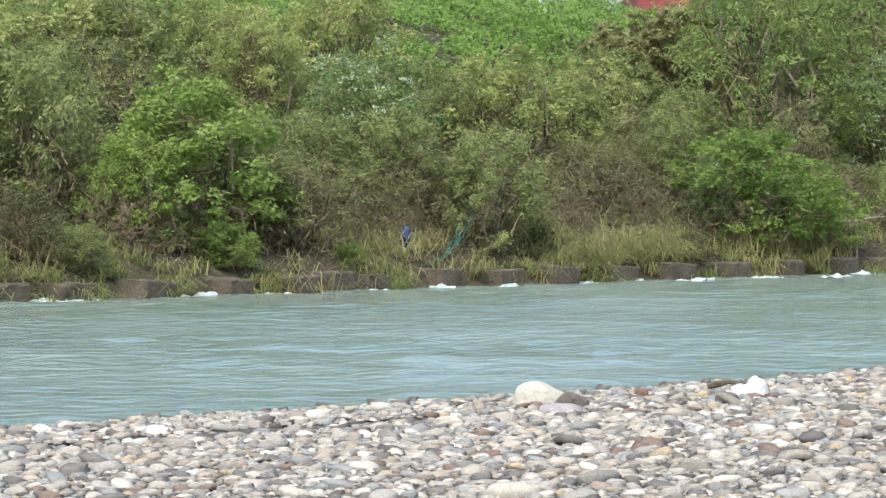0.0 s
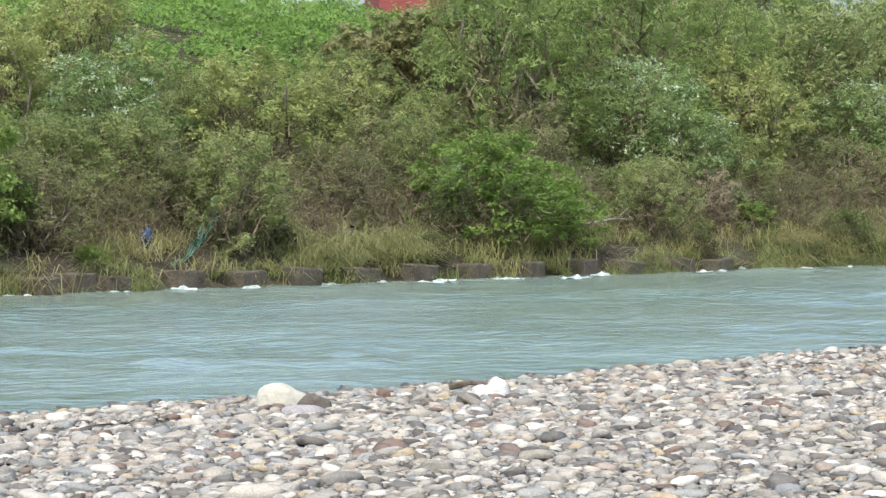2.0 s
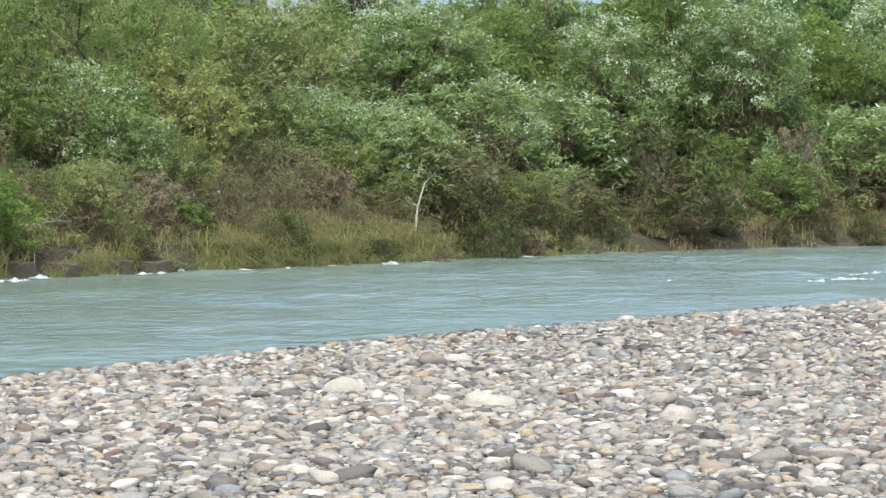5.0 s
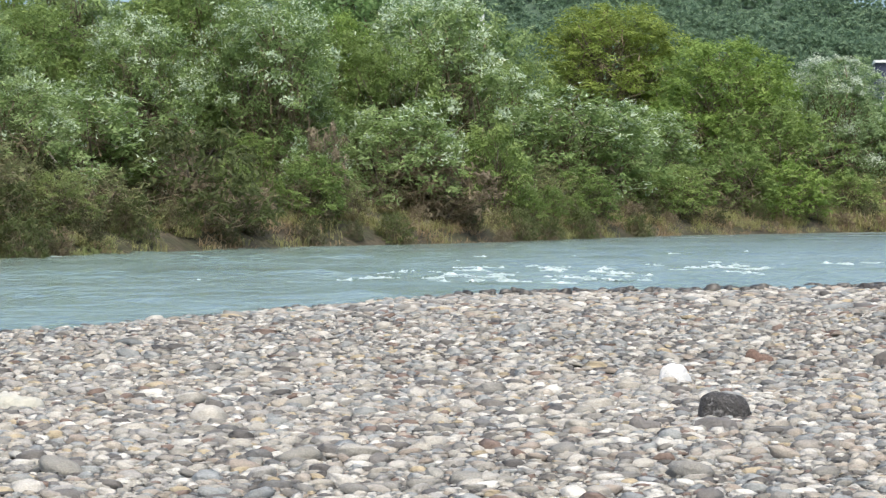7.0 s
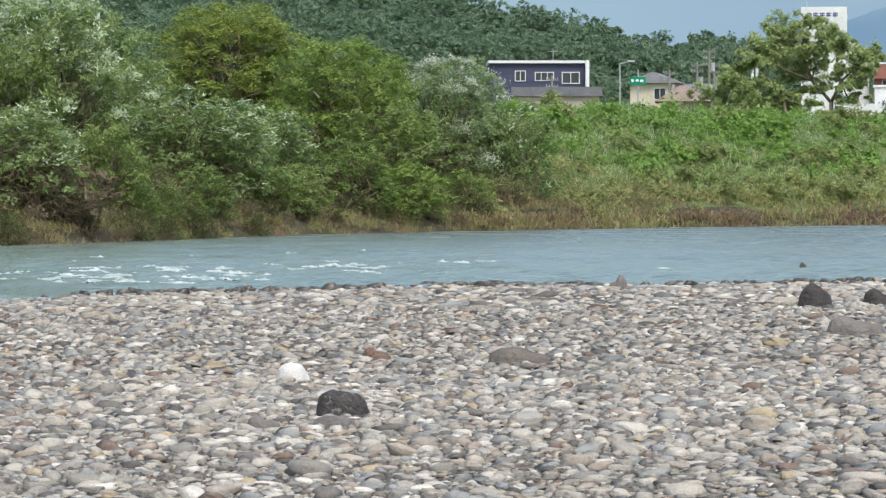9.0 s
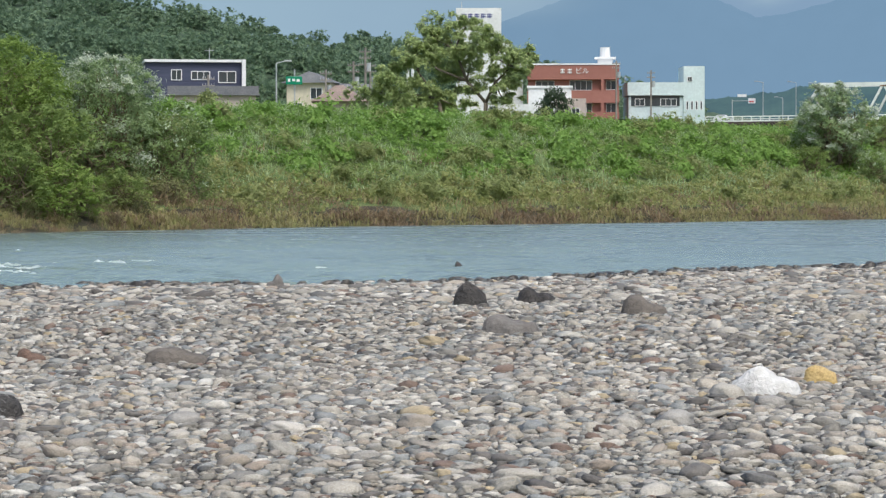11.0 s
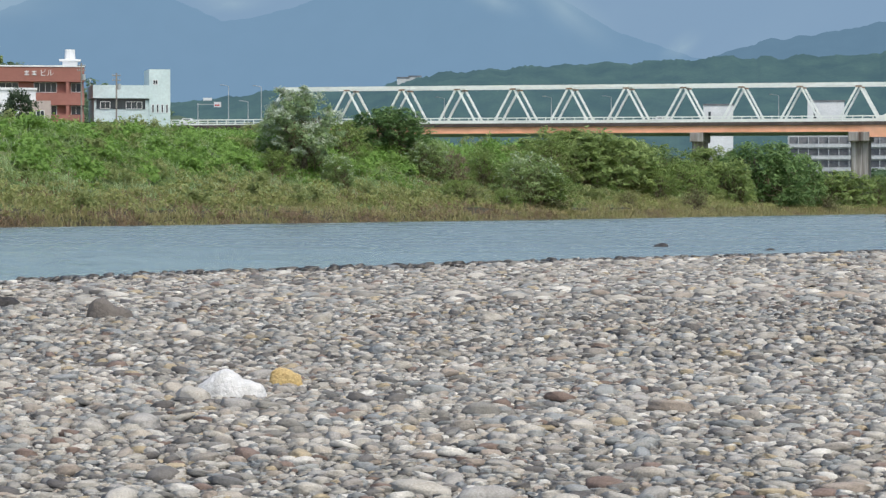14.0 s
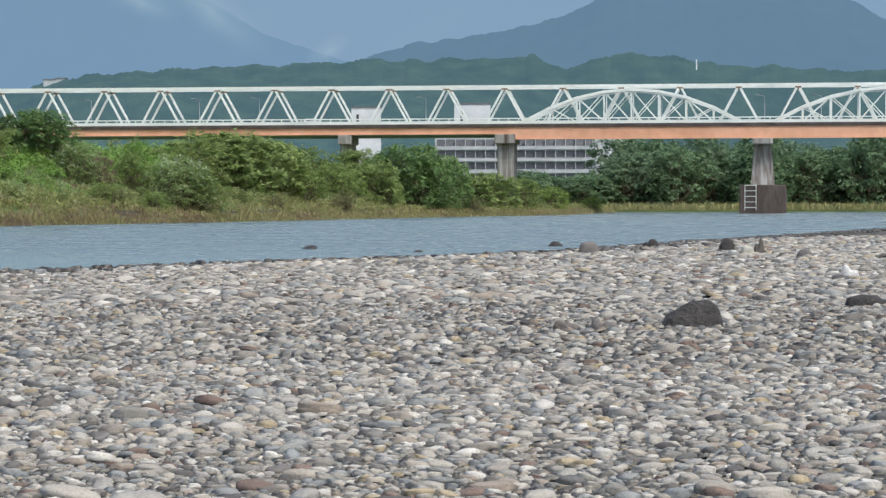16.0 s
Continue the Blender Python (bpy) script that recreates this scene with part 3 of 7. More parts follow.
water = tagged(new("water", mesh_of("water", np.column_stack([wp, WATER + swell]), wq, wm, True)), "milky green river water with ripples", "river", kind="structure")

# ---- cobbles of the bar ----


def stone_template(sides, levels):
    """A dome: rings of points from the buried rim up to the crown."""
    v, f = [], []
    for lv, (h, r) in enumerate(levels):
        for k in range(sides):
            a = 2 * math.pi * (k + 0.5 * (lv % 2)) / sides
            v.append((r * math.cos(a), r * math.sin(a), h))
    v.append((0, 0, 1.0))
    for lv in range(len(levels) - 1):
        for k in range(sides):
            a, b2, c, d = lv * sides + k, lv * sides + (k + 1) % sides, (lv + 1) * sides + (k + 1) % sides, (lv + 1) * sides + k
            f += [(a, b2, d), (b2, c, d)]
    top = (len(levels) - 1) * sides
    f += [(top + k, top + (k + 1) % sides, len(v) - 1) for k in range(sides)]
    return np.array(v), np.array(f)


def stones(p, size, template, rng, flat=0.56):
    """Many stones at ground points p, each with its own shape."""
    tv, tf = template
    n = len(p)
    a = rng.uniform(0, 2 * np.pi, n)
    sx, sy = size * rng.uniform(1.0, 1.5, n), size * rng.uniform(0.75, 1.05, n)
    sz = size * flat * rng.uniform(0.65, 1.25, n)
    lump = 1 + rng.normal(0, 0.06, (n, len(tv)))
    v = tv[None] * lump[..., None]
    x, y = v[..., 0] * sx[:, None], v[..., 1] * sy[:, None]
    z = np.where(v[..., 2] > 0.99, 0.93, v[..., 2]) * sz[:, None]
    tx, ty = rng.normal(0, 0.13, n)[:, None], rng.normal(0, 0.13, n)[:, None]
    z = z + x * tx + y * ty
    ca, sa = np.cos(a)[:, None], np.sin(a)[:, None]
    out = np.stack([x * ca - y * sa + p[:, :1], x * sa + y * ca + p[:, 1:2], z + height(p)[:, None]], -1)
    f = tf[None] + (np.arange(n) * len(tv))[:, None, None]
    return out.reshape(-1, 3), f.reshape(-1, 3)


def bar_points(r0, r1, gap, rng, az0=-9.6, az1=68.4):
    """Scattered points on the bar between two distances, about gap apart."""
    x0, x1 = -10, r1
    nx, ny = int((x1 - x0) / gap), int(110 / gap)
    gx, gy = np.meshgrid(np.arange(nx), np.arange(ny), indexing="ij")
    p = np.stack([x0 + (gx.ravel() + 0.5 * (gy.ravel() % 2)) * gap, -2 + gy.ravel() * gap * 0.87], 1) + rng.uniform(-0.42, 0.42, (nx * ny, 2)) * gap
    r = np.hypot(p[:, 0], p[:, 1])
    az = np.degrees(np.arctan2(p[:, 0], p[:, 1]))
    p = p[(r >= r0) & (r < r1) & (az > az0) & (az < az1)]
    return p[side(p, SHORE) < -0.25 + 0.3 * wobble(p, 1.1)]


rng = np.random.default_rng(7)
FINE = stone_template(9, [(-0.5, 0.72), (-0.05, 0.97), (0.35, 0.96), (0.72, 0.72), (0.93, 0.38)])
MIDDLE = stone_template(7, [(-0.4, 0.8), (0.15, 1.0), (0.62, 0.8), (0.9, 0.42)])
COARSE = stone_template(6, [(-0.4, 0.84), (0.2, 1.0), (0.75, 0.66)])
CHEAP = stone_template(5, [(-0.3, 0.86), (0.25, 1.0), (0.75, 0.66)])
TINY = stone_template(5, [(-0.3, 0.9), (0.5, 0.88)])
FAR = stone_template(4, [(-0.3, 0.95), (0.6, 0.84)])
CELL = 0.02
taken = np.zeros((3200, 2700), bool)         # ground already covered by larger stones


def settle(p, size):
    """Keep the stones whose centre is still free, and cover their ground."""
    i = ((p + (11.0, 3.0)) / CELL).astype(int)
    ok = (i[:, 0] > 8) & (i[:, 1] > 8) & (i[:, 0] < taken.shape[0] - 8) & (i[:, 1] < taken.shape[1] - 8)
    p, size, i = p[ok], size[ok], i[ok]
    ok = ~taken[i[:, 0], i[:, 1]]
    p, size, i = p[ok], size[ok], i[ok]
    for dx in range(-7, 8):
        for dy in range(-7, 8):
            cover = math.hypot(dx, dy) * CELL < size * 0.8
            taken[i[cover, 0] + dx, i[cover, 1] + dy] = True
    return p, size


sv, sf, count, near_big = [], [], 0, []
for r0, r1, classes in ((13.2, 18.5, ((0.078, 0.62, FINE), (0.056, 0.21, MIDDLE), (0.037, 0.112, CHEAP), (0.022, 0.082, TINY))),
                        (18.5, 28, ((0.082, 0.70, MIDDLE), (0.058, 0.24, COARSE), (0.041, 0.135, TINY), (0.026, 0.12, FAR))),
                        (28, 45, ((0.09, 0.9, COARSE), (0.066, 0.33, CHEAP), (0.050, 0.185, TINY)))):
    for mean, gap, tmpl in classes:
        p = bar_points(r0, r1, gap, rng)
        p, size = settle(p, mean * np.exp(rng.normal(0, 0.24, len(p))))
        if tmpl is FINE and r0 < 14:
            pick_ = np.argsort(np.hypot(p[:, 0], p[:, 1]))[:300]
            near_big = [(p[k], size[k]) for k in pick_]
            keep = np.setdiff1d(np.arange(len(p)), pick_)
            p, size = p[keep], size[keep]
        if len(p):
            v, f = stones(p, size, tmpl, rng, 0.52)
            v[:, 2] += np.repeat(size * 0.12, len(tmpl[0]))
            sv.append(v), sf.append(f + count)
            count += len(v)
for r0, r1, gap, mean, tmpl in ((45, 80, 0.27, 0.078, TINY), (80, 150, 0.5, 0.135, FAR)):
    p = bar_points(r0, r1, gap, rng)
    v, f = stones(p, np.minimum(0.95 * mean * np.exp(rng.normal(-0.02, 0.42, len(p))), 0.24), tmpl, rng, 0.44)
    sv.append(v), sf.append(f + count)
    count += len(v)
cobbles = tagged(new("cobbles", mesh_of("cobbles", np.concatenate(sv), np.concatenate(sf), M["cobble"], True)), "rounded grey and beige river cobbles covering the bar", "cobbles", kind="stuff")
# wet stones along the shore
wp_, s = [], 0.0
while s < 330:
    c, nrm = along(SHORE, s)
    if c[0] > -8:
        wp_.append(c + nrm * (rng.normal(0.1, 0.3) if c[0] < 25 else rng.normal(-0.7, 1.3)))
    s += rng.uniform(0.1, 0.4) * (0.8 if c[0] < 25 else 0.28)
p = np.array(wp_)
v, f = stones(p, rng.uniform(0.05, 0.13, len(p)) * np.where(p[:, 0] > 25, rng.uniform(0.7, 1.6, len(p)), 0.72), COARSE, rng, 0.62)
v[:, 2] += np.where(v[:, 0] > 25, 0.03, -0.01)
wet = tagged(new("wet_cobbles", mesh_of("wet_cobbles", v, f, M["wet"], True)), "dark wet stones along the water's edge", "cobbles", kind="stuff")


# white water: broken crests of foam


def foam(name, centres, label, rng, length=0.6, rise=0.14, wide=0.34):
    """Breaking crests: ragged ridges of foam that dip under the water all round their rims."""
    nu, nv = 34, 11
    u, w = np.meshgrid(np.linspace(-1, 1, nu), np.linspace(-1, 1, nv), indexing="ij")
    grid = np.arange(nu * nv).reshape(nu, nv)
    quad = np.stack([grid[:-1, :-1].ravel(), grid[1:, :-1].ravel(), grid[1:, 1:].ravel(), grid[:-1, 1:].ravel()], 1)
    vs, fs = [], []
    for x, y, turn in centres:
        long, high = length * rng.uniform(0.35, 1.3), rise * rng.uniform(0.35, 1.0)
        bend = 0.18 * np.sin(u * rng.uniform(1.5, 4) + rng.uniform(0, 6.28))
        along_, across = u * long, w * wide * rng.uniform(0.6, 1.2) + bend
        p = np.stack([x + along_ * math.cos(turn) - across * math.sin(turn), y + along_ * math.sin(turn) + across * math.cos(turn)], -1).reshape(-1, 2)
        z = high * ((1 - u ** 2) * (1 - w ** 2) ** 1.5).ravel() * (1.0 + 0.5 * wobble(p, 0.16, rng.uniform(0, 9))) + 0.03 * wobble(p, 0.09, rng.uniform(0, 9)) + 0.012 * rng.normal(0, 1, nu * nv) - 0.022
        fs.append(quad + nu * nv * len(vs))
        vs.append(np.column_stack([p, WATER + z]))
    return tagged(new(name, mesh_of(name, np.concatenate(vs), np.concatenate(fs), M["foam"], True)), label, "white water", kind="stuff")


cs = []
for k in range(74):
    az, d = (rng.normal(28.4, 2.0), rng.normal(72, 4.6)) if k < 58 else (rng.normal(31.9, 0.6), rng.normal(82, 1.5)) if k < 64 else (rng.uniform(24, 36), rng.uniform(74, 92))
    cs.append((*spot(az, d), radians(-az) + rng.normal(0, 0.5)))
foam("rapids_foam", cs, "white broken water in the rapids", rng, 0.46, 0.08, 0.24)
cs = [(*spot(az, rng.uniform(66, 110)), rng.uniform(0, 3)) for az in rng.normal(29, 4.0, 14)]
foam("foam_flecks", cs, "small flecks of foam on the river", rng, 0.18, 0.06, 0.12)
cs = []
s = 14.0
while s < 75:
    c, nrm = along(BANK[2:], s)
    c = c - nrm * abs(rng.normal(0.5, 0.6))
    cs.append((*c, math.atan2(-nrm[0], nrm[1]) + rng.normal(0, 0.3)))
    s += rng.uniform(0.6, 3.4)
foam("bank_foam", cs, "white ripples breaking along the bank", rng, 0.40, 0.075, 0.2)

# ---- far bank: blocks, shrubs, trees, grass ----


def bank_at(az, d=0.0):
    """The point where the heading az meets the far bank's foot, d metres further inland."""
    w = np.array(spot(az, 1.0))
    for a, b in zip(BANK[:-1], BANK[1:]):
        e = b - a
        den = w[0] * e[1] - w[1] * e[0]
        if abs(den) > 1e-9:
            r = (a[0] * e[1] - a[1] * e[0]) / den
            t = (a[0] * w[1] - a[1] * w[0]) / den
            if r > 0 and 0 <= t <= 1:
                u = e / np.hypot(*e)
                nrm = np.array((-u[1], u[0]))
                return w * (r + d / max(0.25, float(w @ nrm))), nrm
    return w * 100, w


def block_mesh(rng, w):
    """A weathered concrete block with worn edges and a slightly domed top."""
    bm = bmesh.new()
    box(bm, -w / 2, w / 2, -0.45, 0.45, -0.75, 0.46, bevel=0.05)
    bmesh.ops.subdivide_edges(bm, edges=[e for e in bm.edges if e.calc_length() > 0.3], cuts=2, use_grid_fill=True)
    for v in bm.verts:
        v.co += Vector(rng.normal(0, 0.012, 3))
    return finish(bm, "concrete_block", M["concrete"])


rng = np.random.default_rng(11)
block_shapes = [block_mesh(rng, w) for w in (0.88, 0.76, 0.62)]
for az, kind in ((-8.95, 1), (-7.63, 0), (-6.04, 0), (-4.38, 2), (-2.96, 2), (-2.3, 2), (-1.6, 2), (-0.1, 2), (1.12, 1), (2.25, 1), (3.42, 0), (4.6, 0), (5.78, 2), (6.85, 2),
                 (7.95, 2), (8.85, 1), (9.92, 2), (10.68, 0)):
    p, nrm = bank_at(az, 0.12)
    ob = new("concrete_block", block_shapes[kind])
    ob.matrix_world = pose(p[0], p[1], WATER + rng.uniform(-0.15, -0.07), rng.normal(0, 1.5), rng.normal(0, 2), math.degrees(math.atan2(nrm[1], nrm[0])) - 90 + rng.normal(0, 3))
    tagged(ob, "worn brown-grey concrete block at the water's edge", "concrete block", "blocks along the bank")

rng = np.random.default_rng(21)
SHAPES = {
    "mid": [bush_meshes(rng, 3.3, 3.5, M["leaf_mid"], 50, 0.34, 130, 0.105, 0.052) for _ in range(4)],
    "light": [bush_meshes(rng, 3.3, 3.5, M["leaf_light"], 50, 0.34, 130, 0.105, 0.05) for _ in range(3)],
    "dull": [bush_meshes(rng, 3.2, 3.3, M["leaf_dull"], 46, 0.33, 80, 0.10, 0.042, airy=0.12, stems=6, droop=0.5) for _ in range(4)],
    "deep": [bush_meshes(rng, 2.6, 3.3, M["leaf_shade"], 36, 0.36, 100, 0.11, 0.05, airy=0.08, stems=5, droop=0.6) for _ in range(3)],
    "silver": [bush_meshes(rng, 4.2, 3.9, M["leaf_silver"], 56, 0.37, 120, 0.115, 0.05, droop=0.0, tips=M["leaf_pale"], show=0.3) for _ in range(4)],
    "bright": [bush_meshes(rng, 3.2, 3.2, M["leaf_bright"], 54, 0.32, 150, 0.105, 0.056, base=0.08) for _ in range(3)],
    "brown": [bush_meshes(rng, 2.4, 2.8, M["leaf_brown"], 30, 0.36, 60, 0.19, 0.045, stems=8, airy=0.15, droop=0.9) for _ in range(3)],
    "soft": [bush_meshes(rng, 5.4, 4.6, M["leaf_leafy"], 76, 0.42, 140, 0.12, 0.04, base=0.1, stems=3, trunk_r=0.07, droop=0.8, airy=0.05) for _ in range(3)],
    "vine": [bush_meshes(rng, 2.6, 3.2, M["leaf_vine"], 40, 0.34, 80, 0.16, 0.10, base=0.05, droop=0.8) for _ in range(2)],
    "far_mid": [bush_meshes(rng, 3.4, 3.6, M["leaf_leafy"], 40, 0.40, 80, 0.17, 0.08) for _ in range(3)],
    "far_dull": [bush_meshes(rng, 3.0, 3.3, M["leaf_dull"], 32, 0.40, 36, 0.22, 0.08, airy=0.12, stems=5) for _ in range(3)],
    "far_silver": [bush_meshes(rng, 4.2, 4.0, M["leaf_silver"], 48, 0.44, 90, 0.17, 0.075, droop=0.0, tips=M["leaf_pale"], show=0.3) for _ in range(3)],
    "far_brown": [bush_meshes(rng, 2.4, 2.8, M["leaf_brown"], 26, 0.40, 40, 0.28, 0.06, stems=6, airy=0.15, droop=0.9) for _ in range(2)],
    "far_bright": [bush_meshes(rng, 3.2, 3.2, M["leaf_bright"], 36, 0.40, 56, 0.22, 0.11, base=0.06) for _ in range(2)],
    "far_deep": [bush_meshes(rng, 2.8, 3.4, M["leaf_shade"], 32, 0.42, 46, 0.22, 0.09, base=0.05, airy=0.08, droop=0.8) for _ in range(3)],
    "far_leaf": [bush_meshes(rng, 3.2, 3.8, M["leaf_weed"], 40, 0.44, 60, 0.28, 0.13, base=0.04) for _ in range(2)],
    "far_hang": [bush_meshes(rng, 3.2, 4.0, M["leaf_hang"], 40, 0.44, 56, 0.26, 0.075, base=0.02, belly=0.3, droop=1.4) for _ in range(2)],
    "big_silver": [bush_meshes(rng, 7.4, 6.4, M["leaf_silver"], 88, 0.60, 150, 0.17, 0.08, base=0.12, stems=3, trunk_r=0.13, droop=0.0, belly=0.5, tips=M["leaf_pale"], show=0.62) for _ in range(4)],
    "big_mid": [bush_meshes(rng, 7.4, 6.6, M["leaf_leafy"], 88, 0.60, 140, 0.18, 0.085, base=0.1, stems=3, trunk_r=0.13, belly=0.5) for _ in range(3)],
    "big_bright": [bush_meshes(rng, 8.4, 7.6, M["leaf_bright"], 110, 0.66, 150, 0.19, 0.10, base=0.1, stems=2, trunk_r=0.16, belly=0.5) for _ in range(2)],
    "big_olive": [bush_meshes(rng, 8.4, 8.4, M["leaf_gold"], 120, 0.72, 160, 0.20, 0.105, base=0.1, stems=2, trunk_r=0.16, belly=0.52) for _ in range(1)],
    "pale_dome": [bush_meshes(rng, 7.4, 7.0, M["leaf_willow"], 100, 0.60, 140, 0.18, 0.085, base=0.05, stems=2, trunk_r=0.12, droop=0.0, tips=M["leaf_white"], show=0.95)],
    "big_green": [bush_meshes(rng, 7.0, 8.0, M["leaf_dark"], 76, 0.8, 80, 0.38, 0.20, base=0.04, stems=2, trunk_r=0.14) for _ in range(2)],
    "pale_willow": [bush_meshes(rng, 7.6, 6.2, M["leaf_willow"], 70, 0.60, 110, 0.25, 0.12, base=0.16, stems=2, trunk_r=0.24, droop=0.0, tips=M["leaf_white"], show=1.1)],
}
WORDS = {"mid": ("shrub", "leafy green riverside shrub", "shrub"), "dull": ("shrub", "dull olive-green riverside shrub with brown twigs", "shrub"),
         "silver": ("willow", "willow with silvery pale green leaves", "tree"), "bright": ("shrub", "bright yellow-green leafy shrub", "shrub"),
         "brown": ("dead_shrub", "tangled brown half-dead shrub", "shrub")}


WORDS["big_bright"] = ("tree", "tall rounded tree with yellow-green leaves", "tree")
for k in ("mid", "dull", "silver", "brown", "bright"):
    WORDS["far_" + k] = WORDS[k]
# the deep shrubs carry the trees' shade in their leaf colour
WORDS["deep"] = ("shrub", "low olive shrub above the blocks, shade painted into its leaves", "shrub")
WORDS["far_deep"] = ("shrub", "olive shrub overhanging the water, shade painted into its leaves", "shrub")
WORDS["pale_dome"] = ("willow", "broad willow with whitish wind-turned leaves", "tree")
WORDS["big_green"] = ("shrub", "large dense green bush on the bank", "shrub")
WORDS["pale_willow"] = ("willow", "pale whitish willow standing on the levee slope", "tree")
WORDS["big_silver"] = ("willow", "tall willow with wind-turned silvery leaves", "tree")
WORDS["light"] = ("shrub", "light yellow-green leafy shrub on the slope", "shrub")
WORDS["soft"] = ("willow", "tall soft green willow with fine hanging leaves", "tree")
WORDS["vine"] = ("shrub", "mound of browning vine leaves on the slope", "shrub")
WORDS["far_leaf"] = ("shrub", "fresh green leafy bush on the bank", "shrub")
WORDS["far_hang"] = ("shrub", "green shrub hanging out over the water", "shrub")
WORDS["big_mid"] = ("tree", "leafy green tree on the wooded bank", "tree")
WORDS["big_olive"] = ("tree", "tall rounded tree with golden-green leaves", "tree")


def grow(kind, x, y, size, rng, tall=1.0, sink=0.1, shape=None):
    name, label, cat = WORDS[kind]
    wood, crown, tips, twigs = SHAPES[kind][rng.integers(len(SHAPES[kind])) if shape is None else shape]
    m = pose(x, y, ground_z(x, y) - sink, 0, 0, rng.uniform(0, 360)) @ Matrix.Diagonal((size, size, size * tall, 1))
    return plant(name, wood, crown, tips, m, label, cat, "bushes of the far bank", twigs)


def stand(kind, az, top, wide, d, rng):
    """A plant d metres up the bank on the heading az, as wide and as tall as it looks from the bar (degrees)."""
    p, nrm = bank_at(az, d)
    dist, g = math.hypot(*p), ground_z(*p) - 0.1
    k = int(rng.integers(len(SHAPES[kind])))
    co = np.array([v.co for v in SHAPES[kind][k][1].vertices])
    size = 1.04 * dist * radians(wide) / float((np.percentile(co[:, :2], 97, axis=0) - np.percentile(co[:, :2], 3, axis=0)).mean())
    high = float(np.percentile(co[:, 2], 99.5))
    rise = 1.5 + dist * math.tan(radians(top)) - g
    size = min(size, rise / high / 0.62)
    return grow(kind, p[0], p[1], size, rng, rise / high / size, shape=k)


def pick(rng, **w):
    k = list(w)
    p = np.array([w[i] for i in k], float)
    return k[rng.choice(len(k), p=p / p.sum())]


rng = np.random.default_rng(33)
FOOT = BANK[2:]          # starts upstream of the view
for d, step, s0, s1, size in ((0.35, 3.6, 58, 168, 0.42), (1.0, 3.8, 8, 60, 0.30), (2.2, 4.0, 8, 166, 0.5), (4.4, 4.2, 8, 160, 0.72), (8.0, 4.4, 8, 156, 0.9), (12.5, 4.6, 8, 152, 1.0), (17.5, 5.2, 44, 148, 1.15), (22.5, 5.6, 62, 140, 1.2)):
    s = s0
    while s < s1:
        c, nrm = along(FOOT, s + rng.uniform(-0.7, 0.7))
        p = c + nrm * (d + rng.uniform(-1.2, 1.2))
        s += step * rng.uniform(0.7, 1.35) * (1.0 + 0.5 * max(0, s - 90) / 100)
        wild = s > 62
        if d < 0.8:
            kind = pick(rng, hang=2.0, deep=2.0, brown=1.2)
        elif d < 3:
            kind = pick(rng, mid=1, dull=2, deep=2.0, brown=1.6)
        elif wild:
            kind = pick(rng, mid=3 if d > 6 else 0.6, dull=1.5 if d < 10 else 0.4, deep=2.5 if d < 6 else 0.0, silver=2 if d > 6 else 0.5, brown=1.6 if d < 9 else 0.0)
        else:
            kind = pick(rng, mid=2.5, dull=3, light=1.0, brown=1.4 if d < 10 else 0.3)
        size_here = size * rng.uniform(0.7, 1.3) * (1.15 if wild and d > 6 else 1.0)
        turn, dist = math.degrees(math.atan2(p[0], p[1])), math.hypot(p[0], p[1])
        if -1.5 < turn < 5.8:                                    # height capped to keep the open slope and house in the camera's view
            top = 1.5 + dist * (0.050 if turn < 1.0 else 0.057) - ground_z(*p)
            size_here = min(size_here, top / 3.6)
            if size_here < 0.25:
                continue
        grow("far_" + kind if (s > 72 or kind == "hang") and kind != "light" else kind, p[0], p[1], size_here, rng)

